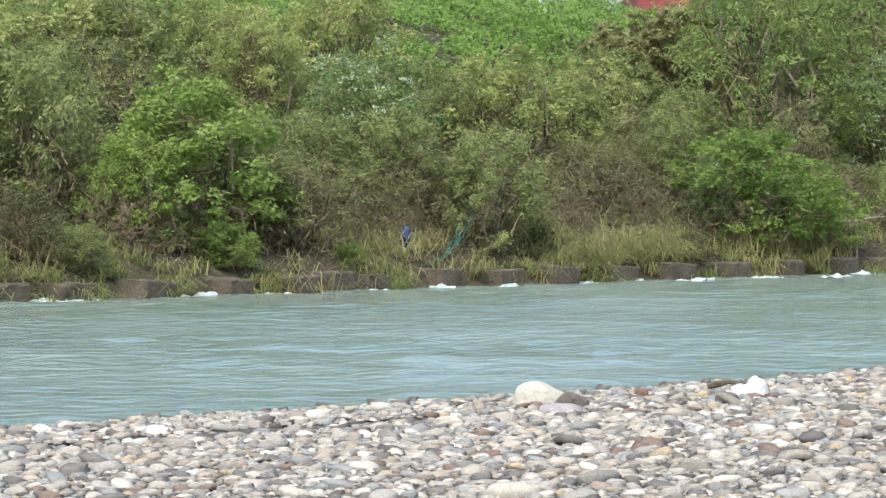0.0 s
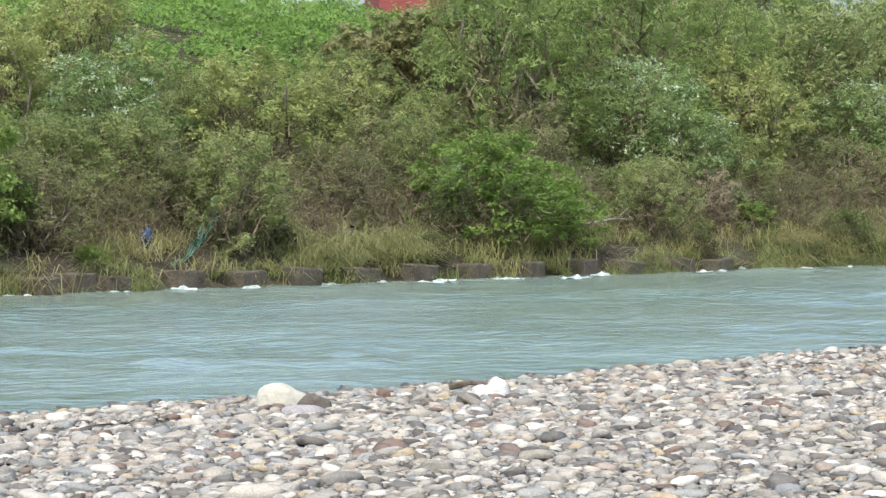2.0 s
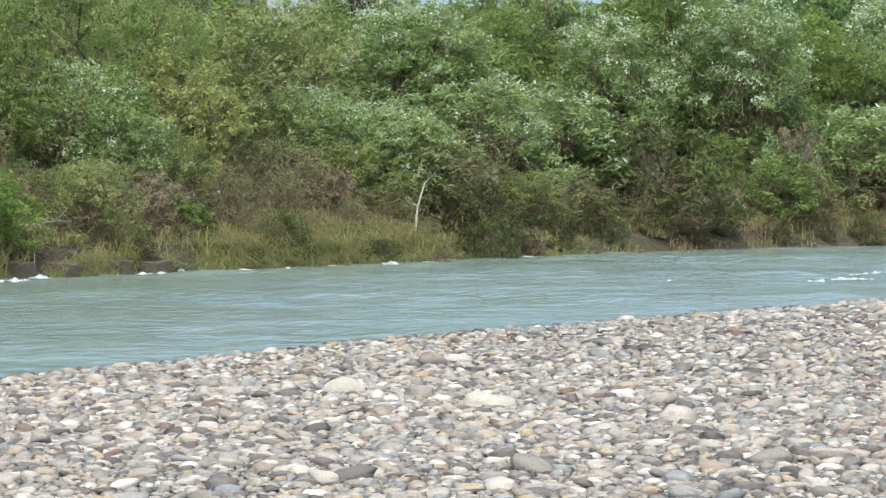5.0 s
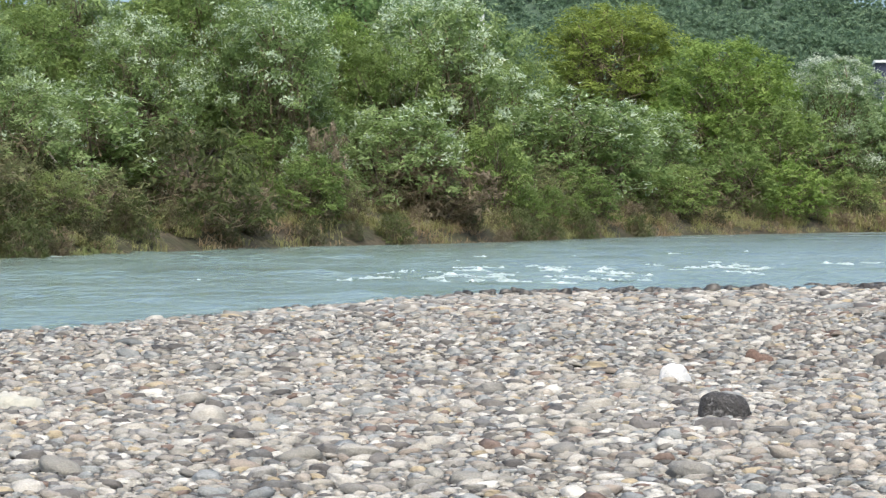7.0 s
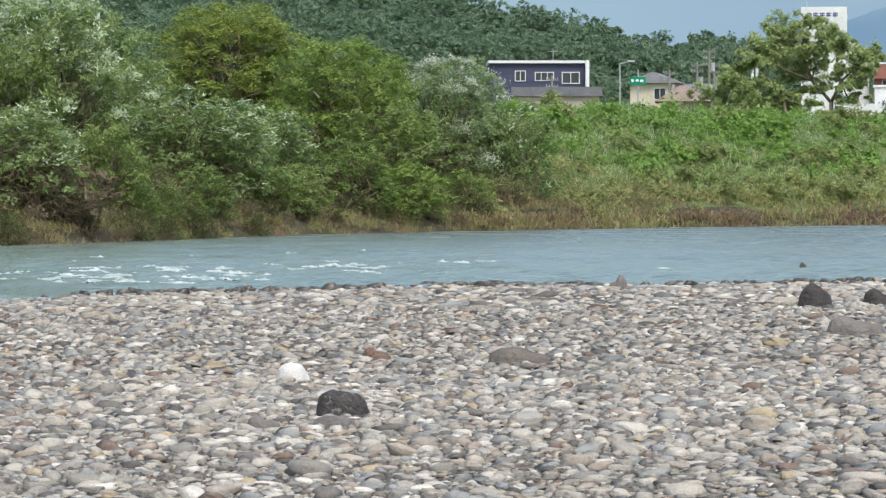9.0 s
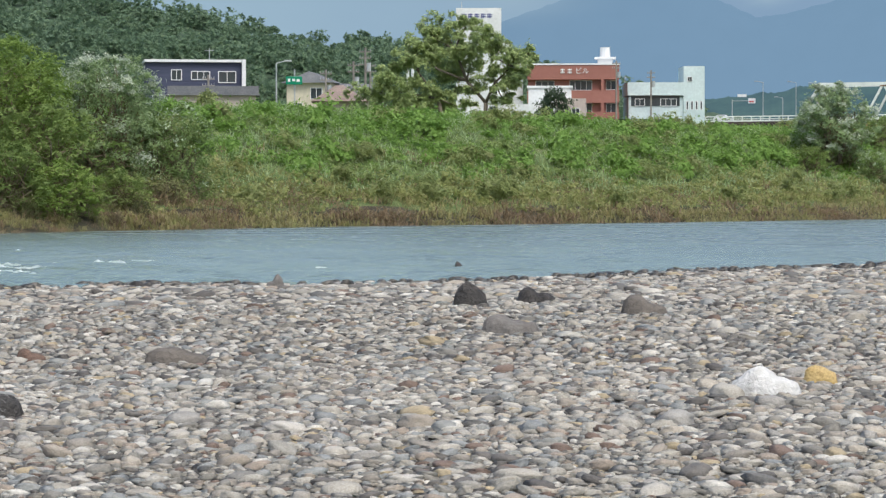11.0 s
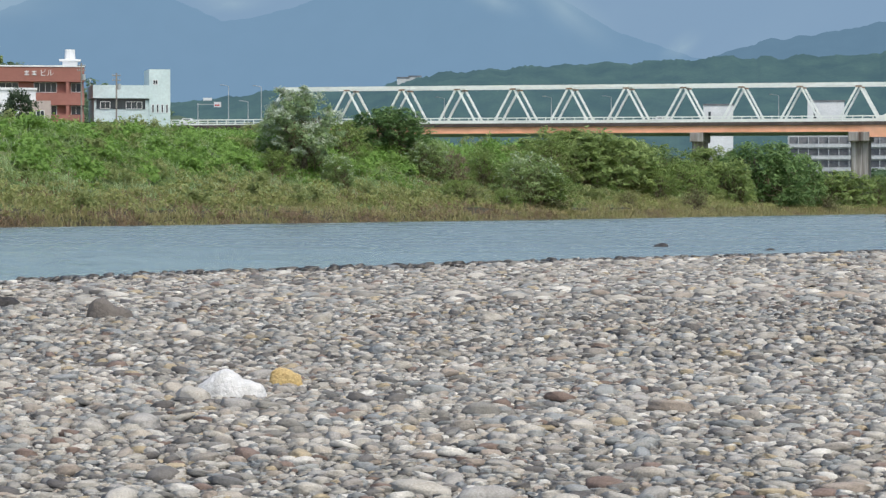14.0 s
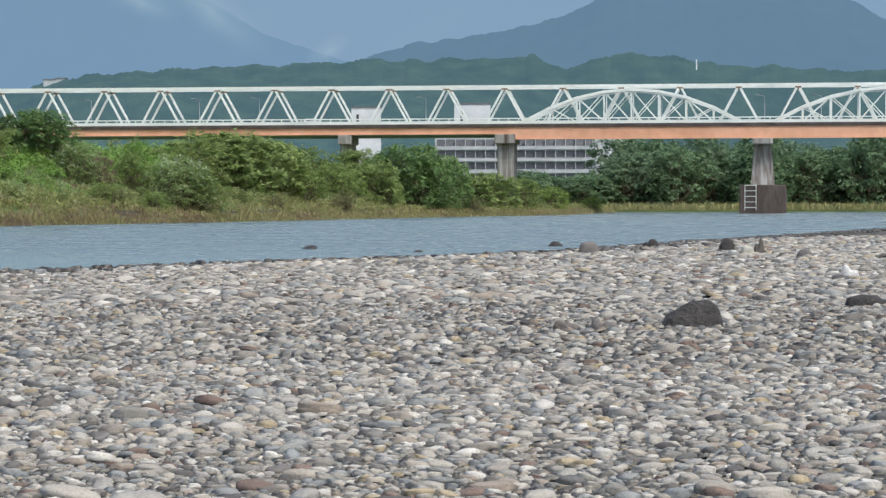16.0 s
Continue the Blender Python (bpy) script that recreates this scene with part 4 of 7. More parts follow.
# shrubs and trees that stand out: heading, top and width in degrees from the bar, metres up the bank
rng = np.random.default_rng(44)
for kind, az, top, wide, d in (
                                ("mid", -8.24, 2.90, 2.75, 4), ("mid", -9.69, 3.30, 2.52, 5), ("dull", -6.77, 3.19, 2.52, 8), ("bright", -5.19, 2.50, 3.44, 2.8), ("bright", -6.21, 1.24, 1.72, 2.2), ("bright", -4.39, -0.53, 1.49, 0.9),
                                ("dull", -3.02, 0.90, 2.52, 2.2), ("silver", -1.65, 3.07, 2.86, 6.5), ("mid", -2.57, 1.70, 2.18, 4.5), ("dull", -0.56, 1.24, 2.29, 3), ("mid", 0.99, 1.36, 2.29, 1.6), ("light", 1.33, 3.01, 3.09, 7.5),
                                ("mid", -0.56, 2.73, 2.18, 8.5), ("light", 3.05, 2.79, 2.18, 9), ("dull", 3.05, 1.07, 2.98, 3.4), ("dull", 4.07, 1.82, 2.29, 5.5), ("vine", 4.53, 3.78, 2.41, 13), ("vine", 3.84, 3.30, 1.38, 13),
                                ("mid", 4.59, 1.70, 1.38, 4.2), ("bright", 6.12, 1.34, 2.35, 1.5), ("bright", 7.47, 0.56, 1.60, 1.3), ("deep", 5.32, 0.21, 1.26, 1.6), ("bright", -1.88, -0.93, 1.03, 0.8), ("mid", -7.34, -0.59, 1.38, 0.9),
                                ("light", -7.79, 4.21, 2.98, 12), ("light", -4.62, 4.10, 2.29, 14), ("mid", -6.10, 3.75, 1.83, 11), ("deep", -8.58, 0.21, 1.83, 1.6), ("silver", 5.44, 0.84, 0.80, 1.7), ("soft", 6.63, 5.05, 3.90, 8),
                                ("soft", 8.46, 5.27, 3.67, 9), ("soft", 10.29, 4.70, 3.21, 9.5), ("silver", 9.26, 2.77, 2.64, 5.5), ("silver", 10.18, 1.86, 1.95, 4), ("dull", 8.00, 0.71, 2.29, 3.2), ("mid", 9.49, 0.83, 1.72, 1.6),
                                ("mid", 11.89, 3.80, 2.86, 10), ("light", 11.21, 3.00, 2.29, 7), ("mid", 13.49, 3.91, 2.86, 11), ("silver", 13.83, 2.31, 2.29, 6), ("silver", 15.43, 2.09, 2.64, 4.5), ("silver", 15.88, 3.68, 2.75, 9),
                                ("dull", 13.04, 1.29, 2.52, 5), ("brown", 10.52, 0.60, 1.72, 3), ("bright", 11.44, -0.03, 1.38, 1.8), ("bright", 13.38, -0.23, 1.26, 2), ("silver", 17.35, 2.43, 2.75, 5.2), ("dull", 17.24, 0.94, 2.52, 3),
                                ("mid", 14.75, 1.17, 1.83, 3.6), ("mid", 17.57, -0.32, 2.52, 0.9), ("mid", 18.25, 0.60, 1.72, 2), ("dull", 7.08, 1.97, 1.72, 5), ("brown", 14.18, 0.60, 1.95, 3.4), ("far_silver", 15.63, 1.89, 2.06, 3.5),
                                ("big_silver", 16.08, 3.83, 2.86, 9), ("big_mid", 17.55, 3.83, 2.64, 11), ("far_silver", 18.90, 2.35, 3.32, 5.5), ("big_silver", 19.93, 3.78, 2.18, 9), ("big_mid", 21.18, 4.29, 2.41, 12), ("far_hang", 20.73, 1.49, 3.09, 2.2),
                                ("big_silver", 22.67, 4.12, 2.64, 9), ("big_bright", 23.87, 3.78, 1.95, 14), ("far_hang", 17.09, 0.41, 3.21, 0.9), ("far_dull", 16.19, 1.44, 2.75, 3), ("far_mid", 23.41, 0.92, 1.49, 2.2), ("far_brown", 22.21, 0.29, 2.29, 2.2),
                                ("far_dull", 19.13, 0.64, 2.29, 2), ("far_brown", 23.70, 1.55, 1.03, 3), ("big_silver", 26.05, 3.97, 3.09, 8.5), ("big_mid", 25.08, 3.21, 1.95, 9), ("far_silver", 25.08, 1.95, 2.29, 4), ("far_mid", 27.08, 1.55, 1.49, 2.6),
                                ("far_brown", 25.99, 0.87, 2.29, 2.2), ("far_silver", 28.73, 2.24, 2.64, 5.5), ("big_olive", 29.53, 3.92, 3.09, 15), ("far_silver", 29.64, 1.89, 1.72, 5), ("big_bright", 31.79, 3.24, 2.75, 11), ("far_mid", 30.10, 0.64, 1.95, 2.6),
                                ("far_mid", 31.91, 1.21, 2.64, 4), ("far_mid", 28.85, 0.64, 1.49, 2), ("far_bright", 32.92, 0.29, 1.72, 1.6), ("far_brown", 29.42, 1.09, 0.69, 4), ("far_dull", 27.94, 0.75, 1.72, 3.4), ("far_mid", 27.48, 2.92, 1.72, 11),
                                ("pale_dome", 33.99, 2.84, 2.12, 9), ("far_silver", 35.25, 1.90, 1.49, 7), ("far_mid", 32.68, 1.87, 2.18, 5.5), ("far_bright", 33.14, 0.79, 1.83, 2.2), ("far_silver", 30.16, 1.93, 2.18, 5.5), ("far_mid", 34.28, 0.61, 1.72, 3),
                                ("far_silver", 32.56, 2.79, 1.38, 12), ("far_mid", 30.84, 0.73, 1.95, 2.4), ("far_dull", 35.19, 0.50, 1.49, 4)):
    stand(kind, az, top, wide, d, rng)
for kind, az, top, wide, d in (
                               ("far_silver", 38.94, 1.21, 1.09, 17), ("far_mid", 36.90, 1.99, 0.80, 30), ("far_mid", 40.40, 1.76, 1.03, 27), ("big_green", 24.36, 4.36, 2.64, 21), ("big_green", 25.88, 4.20, 2.18, 22), ("big_mid", 26.62, 3.49, 1.95, 15),
                               ("big_mid", 23.68, 3.36, 1.95, 13), ("pale_willow", 48.64, 2.30, 1.28, 15), ("far_mid", 49.55, 1.69, 0.92, 18), ("big_green", 50.49, 1.90, 1.38, 18), ("far_silver", 51.29, 1.26, 0.76, 14), ("far_brown", 51.74, 1.07, 0.57, 13),
                               ("far_mid", 52.40, 1.12, 0.69, 12), ("far_mid", 48.18, 1.07, 0.80, 14), ("far_silver", 49.50, 0.96, 0.57, 10), ("far_leaf", 54.09, 1.48, 1.72, 16), ("far_leaf", 54.99, 1.32, 1.38, 14), ("far_silver", 53.30, 1.00, 1.26, 5),
                               ("far_mid", 53.75, 0.64, 1.26, 3), ("far_dull", 52.06, 0.41, 1.03, 6), ("far_mid", 52.85, 0.29, 0.92, 4), ("far_leaf", 54.40, 1.46, 1.72, 14), ("far_leaf", 55.31, 1.26, 1.26, 12), ("far_mid", 53.71, 1.32, 1.03, 15),
                               ("big_green", 58.06, 1.19, 1.49, 7), ("big_green", 58.63, 0.97, 1.03, 5), ("far_leaf", 57.37, 0.86, 1.03, 8), ("far_mid", 56.51, 0.86, 1.15, 10), ("far_mid", 55.88, 0.69, 0.92, 8), ("far_leaf", 59.55, 0.63, 1.03, 6),
                               ("far_mid", 60.23, 0.55, 0.92, 5), ("far_bright", 60.92, 0.37, 1.03, 4), ("far_bright", 61.72, 0.17, 1.03, 3), ("far_dull", 59.32, 0.17, 0.80, 1.5), ("far_dull", 56.69, 0.29, 1.03, 3), ("far_dull", 55.31, 0.23, 0.92, 4),
                               ("far_mid", 51.89, 0.46, 0.69, 7), ("far_mid", 56.00, 1.17, 1.03, 18), ("far_leaf", 56.92, 1.12, 0.92, 20)):
    stand(kind, az, top, wide, d, rng)


def strewn(s0, s1, d0, d1, n, rng, line=FOOT):
    """Random points on the bank between two stretches and depths, with their heights."""
    s, d = rng.uniform(s0, s1, n), rng.uniform(d0, d1, n)
    seg = np.hypot(*np.diff(line, axis=0).T)
    cum = np.concatenate([[0], np.cumsum(seg)])
    i = np.clip(np.searchsorted(cum, s) - 1, 0, len(seg) - 1)
    u = (line[i + 1] - line[i]) / seg[i][:, None]
    p = line[i] + u * (s - cum[i])[:, None] + np.stack([-u[:, 1], u[:, 0]], 1) * d[:, None]
    return np.column_stack([p, height(p)])


def clumped(p, rng, size, keep):
    """Keep the points where a smooth chance is high, so that the growth comes in clumps."""
    return p[wobble(p[:, :2], size, 9.0) + rng.normal(0, 0.35, len(p)) > keep]


rng = np.random.default_rng(50)
lob = []
for q in strewn(175, 560, 3, 30, 130, rng):
    for _ in range(7):
        r = rng.uniform(0.35, 0.8)
        lob.append((q + np.array((*rng.normal(0, 0.7, 2), r * 0.6 + rng.uniform(0, 0.9))), r))
v, f = lobe_leaves(lob, 81, 0.30, 0.17, rng, 0.2, 0.15, 0.7)
tagged(new("low_bushes", mesh_of("low_bushes", v, f, M["leaf_mid"])), "low green bushes scattered over the levee slope", "bushes", kind="stuff")

rng = np.random.default_rng(55)
# grass of the upstream bank
p = clumped(strewn(5, 62, -0.15, 4.5, 900, rng), rng, 1.1, 0.2)
v, f = tufts(p, 24, 0.55, 0.022, 1.1, rng)
tagged(new("bank_grass", mesh_of("bank_grass", v, f, M["grass_green"])), "arching tufts of green grass at the bank's foot", "grass", kind="stuff")
p = clumped(strewn(5, 190, 5.0, 27, 1700, rng), rng, 2.3, -0.1)
v, f = tufts(p, 18, 1.0, 0.03, 0.9, rng, 0.16)
tagged(new("slope_grass", mesh_of("slope_grass", v, f, M["grass_green"])), "tall green grass between the shrubs", "grass", kind="stuff")
p = np.concatenate([clumped(strewn(5, 175, -0.1, 3.6, 2600, rng), rng, 1.6, 0.2), clumped(strewn(50, 150, 2, 9, 500, rng), rng, 2.0, 0.3)])
v, f = tufts(p, 22, 0.75, 0.024, 1.1, rng, 0.2)
tagged(new("bank_straw", mesh_of("bank_straw", v, f, M["grass_dry"])), "straw-coloured grass lying over the bank", "grass", kind="stuff")
# mounds of yellow-green grass right at the water
for az0, az1, d1, n in ((11.6, 16.2, 2.4, 420), (2.2, 4.9, 1.8, 130), (16.2, 19.5, 0.8, 60)):
    q = []
    for _ in range(n):
        c, nrm = bank_at(rng.uniform(az0, az1), rng.uniform(0.25 if az0 < 10 else -0.25, d1))
        q.append((*c, ground_z(*c)))
    for k, (mat, name, label) in enumerate((("grass_dry", "straw_mound", "mound of straw-coloured grass leaning over the water"), ("grass_green", "grass_mound", "mound of fresh green grass at the bank's foot"))):
        v, f = tufts(np.array(q)[k::2] if k else np.array(q)[::3], 34, 0.72, 0.026, 1.7, rng, 0.14)
        tagged(new(name, mesh_of(name, v, f, M[mat])), label, "grass", kind="stuff")
# flattened straw along the foot of the wooded bank
q = clumped(strewn(78, 175, -0.3, 2.0, 620, rng), rng, 2.2, 0.15)
v, f = tufts(q, 16, 0.6, 0.04, 1.5, rng, 0.25)
tagged(new("trampled_straw", mesh_of("trampled_straw", v, f, M["straw_red"])), "flattened brown straw at the foot of the trees", "grass", kind="stuff")
# creepers on the upper slope
p = strewn(5, 70, 9.5, 32, 54000, rng)
p[:, 2] += rng.uniform(0.0, 0.3, len(p)) + 0.35 * (1 + wobble(p[:, :2], 1.4, 4.0))
v, f = leaf_quads(p, rng.normal(0, 1, (len(p), 3)), 0.14, 0.11, rng, np.array((0.1, -0.5, 1.0)))
tagged(new("creepers", mesh_of("creepers", v, f, M["leaf_kudzu"])), "bright green creepers covering the upper bank", "creepers", kind="stuff")
# low brown brush under the shrubs
p = np.concatenate([strewn(5, 190, 0.9, 9, 34000, rng), strewn(5, 70, 0.5, 6, 22000, rng)])
p = np.concatenate([p, clumped(strewn(5, 172, 1.5, 10, 60000, rng), rng, 1.7, 0.1) + (0, 0, 0.7)])
p[:, 2] += rng.uniform(0.0, 1.0, len(p)) ** 1.3 * (0.8 + 0.8 * wobble(p[:, :2], 1.3, 7.0).clip(0, 1))
v, f = leaf_quads(p, rng.normal(0, 1, (len(p), 3)) + (0, 0, 0.4), 0.34, 0.022, rng)
tagged(new("dry_brush", mesh_of("dry_brush", v, f, M["leaf_brown"])), "brown dry twigs and brush under the shrubs", "brush", kind="stuff")

# the open bank further down: creepers and weeds above, dry reeds at its foot


def clumps(p, r0, r1, per, leaf, leaf_w, rng, flat=0.7):
    """Rounded clumps of leaves over the ground."""
    lob = [(q + np.array((0, 0, r * 0.15)), r) for q, r in zip(p, rng.uniform(r0, r1, len(p)))]
    v, f = lobe_leaves(lob, per, leaf, leaf_w, rng, 0.2, 0.2, 0.8)
    return v, f


p = strewn(5, 90, 11, 33, 860, rng)
v, f = clumps(p, 0.5, 0.95, 110, 0.15, 0.115, rng)
tagged(new("creeper_clumps", mesh_of("creeper_clumps", v, f, M["leaf_kudzu"])), "mounds of bright green creepers on the upper bank", "creepers", kind="stuff")
p = np.concatenate([strewn(168, 640, 5.0, 34, 2600, rng), strewn(165, 330, 5.0, 34, 1400, rng), clumped(strewn(165, 640, 0.8, 5.5, 520, rng), rng, 3.0, 0.0)])
lush = wobble(p[:, :2], 7.0, 6.0) + rng.normal(0, 0.3, len(p)) + (p[:, 2] - 4.8) * 0.22 > 0
low = p[:, 2] + rng.normal(0, 0.6, len(p)) + wobble(p[:, :2], 9.0, 3.0) < 2.9
lush = lush & ~low
for name, sel, mat, label in (("bank_scrub", low, "leaf_olive", "olive-brown scrub and straw on the lower levee slope"), ("bank_creepers", lush, "leaf_kudzu", "mounds of bright green creepers over the levee slope"), ("bank_weeds", ~lush & ~low, "leaf_weed", "dull green weeds covering the levee slope")):
    v, f = clumps(p[sel], 0.5, 1.1, 81, 0.30, 0.18, rng)
    tagged(new(name, mesh_of(name, v, f, M[mat])), label, "weeds", kind="stuff")
p = np.concatenate([clumped(strewn(165, 560, 12, 25, 460, rng), rng, 6.0, -0.1), strewn(165, 380, 14, 24.5, 80, rng)])
v, f = clumps(p, 0.8, 1.8, 300, 0.42, 0.30, rng)
tagged(new("creeper_mounds", mesh_of("creeper_mounds", v, f, M["leaf_kudzu"])), "large humps of bright green creepers near the levee crest", "creepers", kind="stuff")
p = clumped(np.concatenate([strewn(165, 640, 7.0, 33, 3400, rng), strewn(165, 330, 7.0, 32, 3400, rng)]), rng, 4.0, -0.35)
v, f = tufts(p, 9, 1.15, 0.045, 1.25, rng, 0.5)
tagged(new("bank_reeds", mesh_of("bank_reeds", v, f, M["reed"])), "tall green reeds on the levee slope", "reeds", kind="stuff")
p = np.concatenate([strewn(165, 640, 0.0, 9.0, 2800, rng), strewn(160, 640, -0.6, 1.2, 3000, rng), clumped(strewn(160, 640, 7.0, 16.0, 2400, rng), rng, 4.0, 0.1)])
red = wobble(p[:, :2], 5.0, 2.0) + rng.normal(0, 0.3, len(p)) > np.where(p[:, 0] < 260, 0.15, 0.6)
v, f = tufts(p[~red], 9, 0.95, 0.08, 1.1, rng, 0.35)
tagged(new("dry_reeds", mesh_of("dry_reeds", v, f, M["grass_dry"])), "straw-coloured reeds by the water", "reeds", kind="stuff")
v, f = tufts(p[red], 10, 1.0, 0.08, 1.45, rng, 0.4)
tagged(new("flattened_reeds", mesh_of("flattened_reeds", v, f, M["straw_red"])), "flattened reddish-brown reeds on the lower bank", "reeds", kind="stuff")
p = clumped(strewn(5, 58, -0.35, 0.6, 300, rng), rng, 0.8, 0.1)
v, f = tufts(p, 30, 0.62, 0.022, 1.8, rng, 0.08)
tagged(new("edge_grass", mesh_of("edge_grass", v, f, M["grass_green"])), "yellow-green grass tufts hanging between the blocks", "grass", kind="stuff")

# ---- bridge ----
M["bridge_white"] = surface("bridge_white_paint", [(0.66, 0.70, 0.66), (0.82, 0.85, 0.81), (0.76, 0.77, 0.71)], 0.12, 0.6, 0.0, fine=0.05)
M["bridge_orange"] = surface("bridge_orange_paint", [(0.68, 0.36, 0.22), (0.78, 0.43, 0.28), (0.64, 0.33, 0.20)], 0.08, 0.6, 0.0, fine=0.06)
M["rust"] = surface("rusty_steel", [(0.20, 0.12, 0.08), (0.32, 0.22, 0.15), (0.15, 0.10, 0.08)], 1.0, 0.8, 0.0, fine=0.2)
M["pier"] = surface("pier_concrete", [(0.10, 0.075, 0.062), (0.34, 0.33, 0.31), (0.19, 0.165, 0.145), (0.46, 0.45, 0.43)], 0.55, 0.9, 0.0, fine=0.15, stretch=(1, 1, 0.08))
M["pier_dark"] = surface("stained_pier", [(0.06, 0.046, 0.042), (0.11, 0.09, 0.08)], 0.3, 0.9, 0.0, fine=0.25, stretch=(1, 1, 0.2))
M["asphalt"] = surface("asphalt", [(0.045, 0.045, 0.047), (0.065, 0.065, 0.066)], 0.6, 0.9, 0.2, fine=0.15)
M["green_steel"] = surface("pale_green_steel", [(0.36, 0.45, 0.40), (0.44, 0.53, 0.47)], 0.4, 0.6, fine=0.1)
AXIS = pose(*spot(65, 565), 0.47, 0, 0, -65)     # x along the bridge, y away from the bar


def on_bridge(az):
    return 565 * math.tan(radians(az - 65))


bridge = thing("bridge", AXIS, "long white truss bridge with orange girders on concrete piers", "bridge")
PANEL, LOW, TOP = 11.72, 17.5, 24.7
first = on_bridge(48.35)
nodes = [first + 1.75 + PANEL * k for k in range(1, 20)]
for y in (1.2, 8.4):
    truss = part("truss", bar(bmesh.new(), (first, y, TOP), (nodes[-1] + PANEL, y, TOP), 0.62, 0.62), M["bridge_white"], bridge)
    part("end_post", bar(bmesh.new(), (first - 4.6, y, LOW), (first + 0.2, y, TOP), 0.6, 0.6), M["bridge_white"], truss)
    part("bottom_chord", bar(bmesh.new(), (first - 5, y, LOW), (nodes[-1] + PANEL, y, LOW), 0.55, 0.5), M["bridge_white"], truss)
    for x in nodes:
        part("strut", bar(bmesh.new(), (x, y, TOP), (x - 3.9, y, LOW), 0.52, 0.4), M["bridge_white"], truss)
        part("strut", bar(bmesh.new(), (x, y, TOP), (x + 3.9, y, LOW), 0.52, 0.4), M["bridge_white"], truss)
        part("gusset", boxes((x - 0.6, x + 0.6, y - 0.29, y + 0.29, TOP - 0.62, TOP + 0.25)), M["rust"], truss, "rust-stained gusset plate")
for x in nodes:
    part("cross_beam", bar(bmesh.new(), (x, 1.2, TOP), (x, 8.4, TOP), 0.35), M["bridge_white"], bridge)
E0, E1 = first - 30, 130.0
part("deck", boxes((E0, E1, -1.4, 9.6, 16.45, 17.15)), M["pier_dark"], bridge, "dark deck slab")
step = on_bridge(59.98)
part("girder", boxes((first - 8, step, -1.1, -0.5, 15.25, 16.45), (first - 8, step, -1.3, -0.3, 15.1, 15.25)), M["bridge_orange"], bridge, "shallow orange girder")
part("girder", boxes((step + 0.05, E1, -1.2, -0.6, 14.2, 16.45), (step + 0.05, E1, -1.4, -0.4, 14.05, 14.2)), M["bridge_orange"], bridge, "deep orange girder")
part("girder", boxes((first - 8, E1, 8.0, 8.6, 14.6, 16.45)), M["green_steel"], bridge, "pale green girder")
x = step
while x < E1:
    part("stiffener", boxes((x - 0.06, x + 0.06, -1.32, -1.2, 14.2, 16.45)), M["bridge_orange"], bridge)
    x += 12.0
rail = part("railing", boxes((E0, E1, -1.37, -1.23, 18.12, 18.34), (E0, E1, -1.34, -1.26, 17.64, 17.78), (E0, E1, -1.38, -1.22, 17.15, 17.42)), M["bridge_white"], bridge)
x = E0
while x < E1:
    part("post", boxes((x - 0.1, x + 0.1, -1.34, -1.26, 17.15, 18.15)), M["bridge_white"], rail)
    x += 2.0


def arch(x0, x1, y):
    """A bowstring arch with hangers and crossed ties."""
    n, rise = 8, 6.4
    pts = [(x0 + (x1 - x0) * k / n, y, LOW + rise * (1 - (2 * k / n - 1) ** 2)) for k in range(n + 1)]
    bm = bmesh.new()
    for a, b in zip(pts[:-1], pts[1:]):
        bar(bm, a, b, 0.6, 0.55)
    rib = part("arch", bm, M["bridge_white"], bridge, "white bowstring arch")
    part("tie", boxes((x0, x1, y - 0.2, y + 0.2, LOW - 0.2, LOW + 0.2)), M["bridge_white"], rib)
    for a in pts[1:-1]:
        part("hanger", bar(bmesh.new(), (a[0], y, LOW), a, 0.3), M["bridge_white"], rib)
    for i in range(1, n - 1):
        a, b = pts[i], pts[i + 1]
        part("brace", bar(bmesh.new(), (a[0], y, LOW), b, 0.2), M["bridge_white"], rib)
        part("brace", bar(bmesh.new(), (b[0], y, LOW), a, 0.2), M["bridge_white"], rib)


for y in (-0.1, 9.3):
    arch(on_bridge(60.32), on_bridge(64.72), y)
    arch(on_bridge(65.4), on_bridge(69.9), y)
for az, w, z0 in ((56.73, 2.2, 6.0), (59.97, 3.4, 2.0)):
    x = on_bridge(az)
    bm = boxes((x - w / 2, x + w / 2, 0.0, 8.0, z0 - 3, 13.4), bevel=0.3)
    box(bm, x - w * 0.62, x + w * 0.62, -1.6, 9.4, 13.2, 15.1, bevel=0.2)
    part("pier", bm, M["pier"], bridge, "stained grey concrete pier")
x = on_bridge(65.16)
bm = bmesh.new()
bmesh.ops.create_cone(bm, cap_ends=True, segments=4, radius1=3.2, radius2=2.1, depth=9.2, matrix=pose(x, 4.0, 9.4) @ Matrix.Diagonal((1.05, 1.6, 1, 1)) @ pose(0, 0, 0, 0, 0, 45))
pier = part("pier", bm, M["pier"], bridge, "tapering grey concrete pier")
part("cap", boxes((x - 2.0, x + 2.0, -1.6, 9.4, 12.9, 14.05), bevel=0.15), M["pier"], pier)
part("footing", boxes((on_bridge(64.69), on_bridge(65.63), -3.0, 11.0, -3.0, 4.75), bevel=0.2), M["pier_dark"], pier, "dark stained caisson footing")
lad = part("ladder", bar(bmesh.new(), (on_bridge(64.8), -3.2, -0.2), (on_bridge(64.8), -3.2, 4.8), 0.12), M["bridge_white"], pier, "white steel ladder")
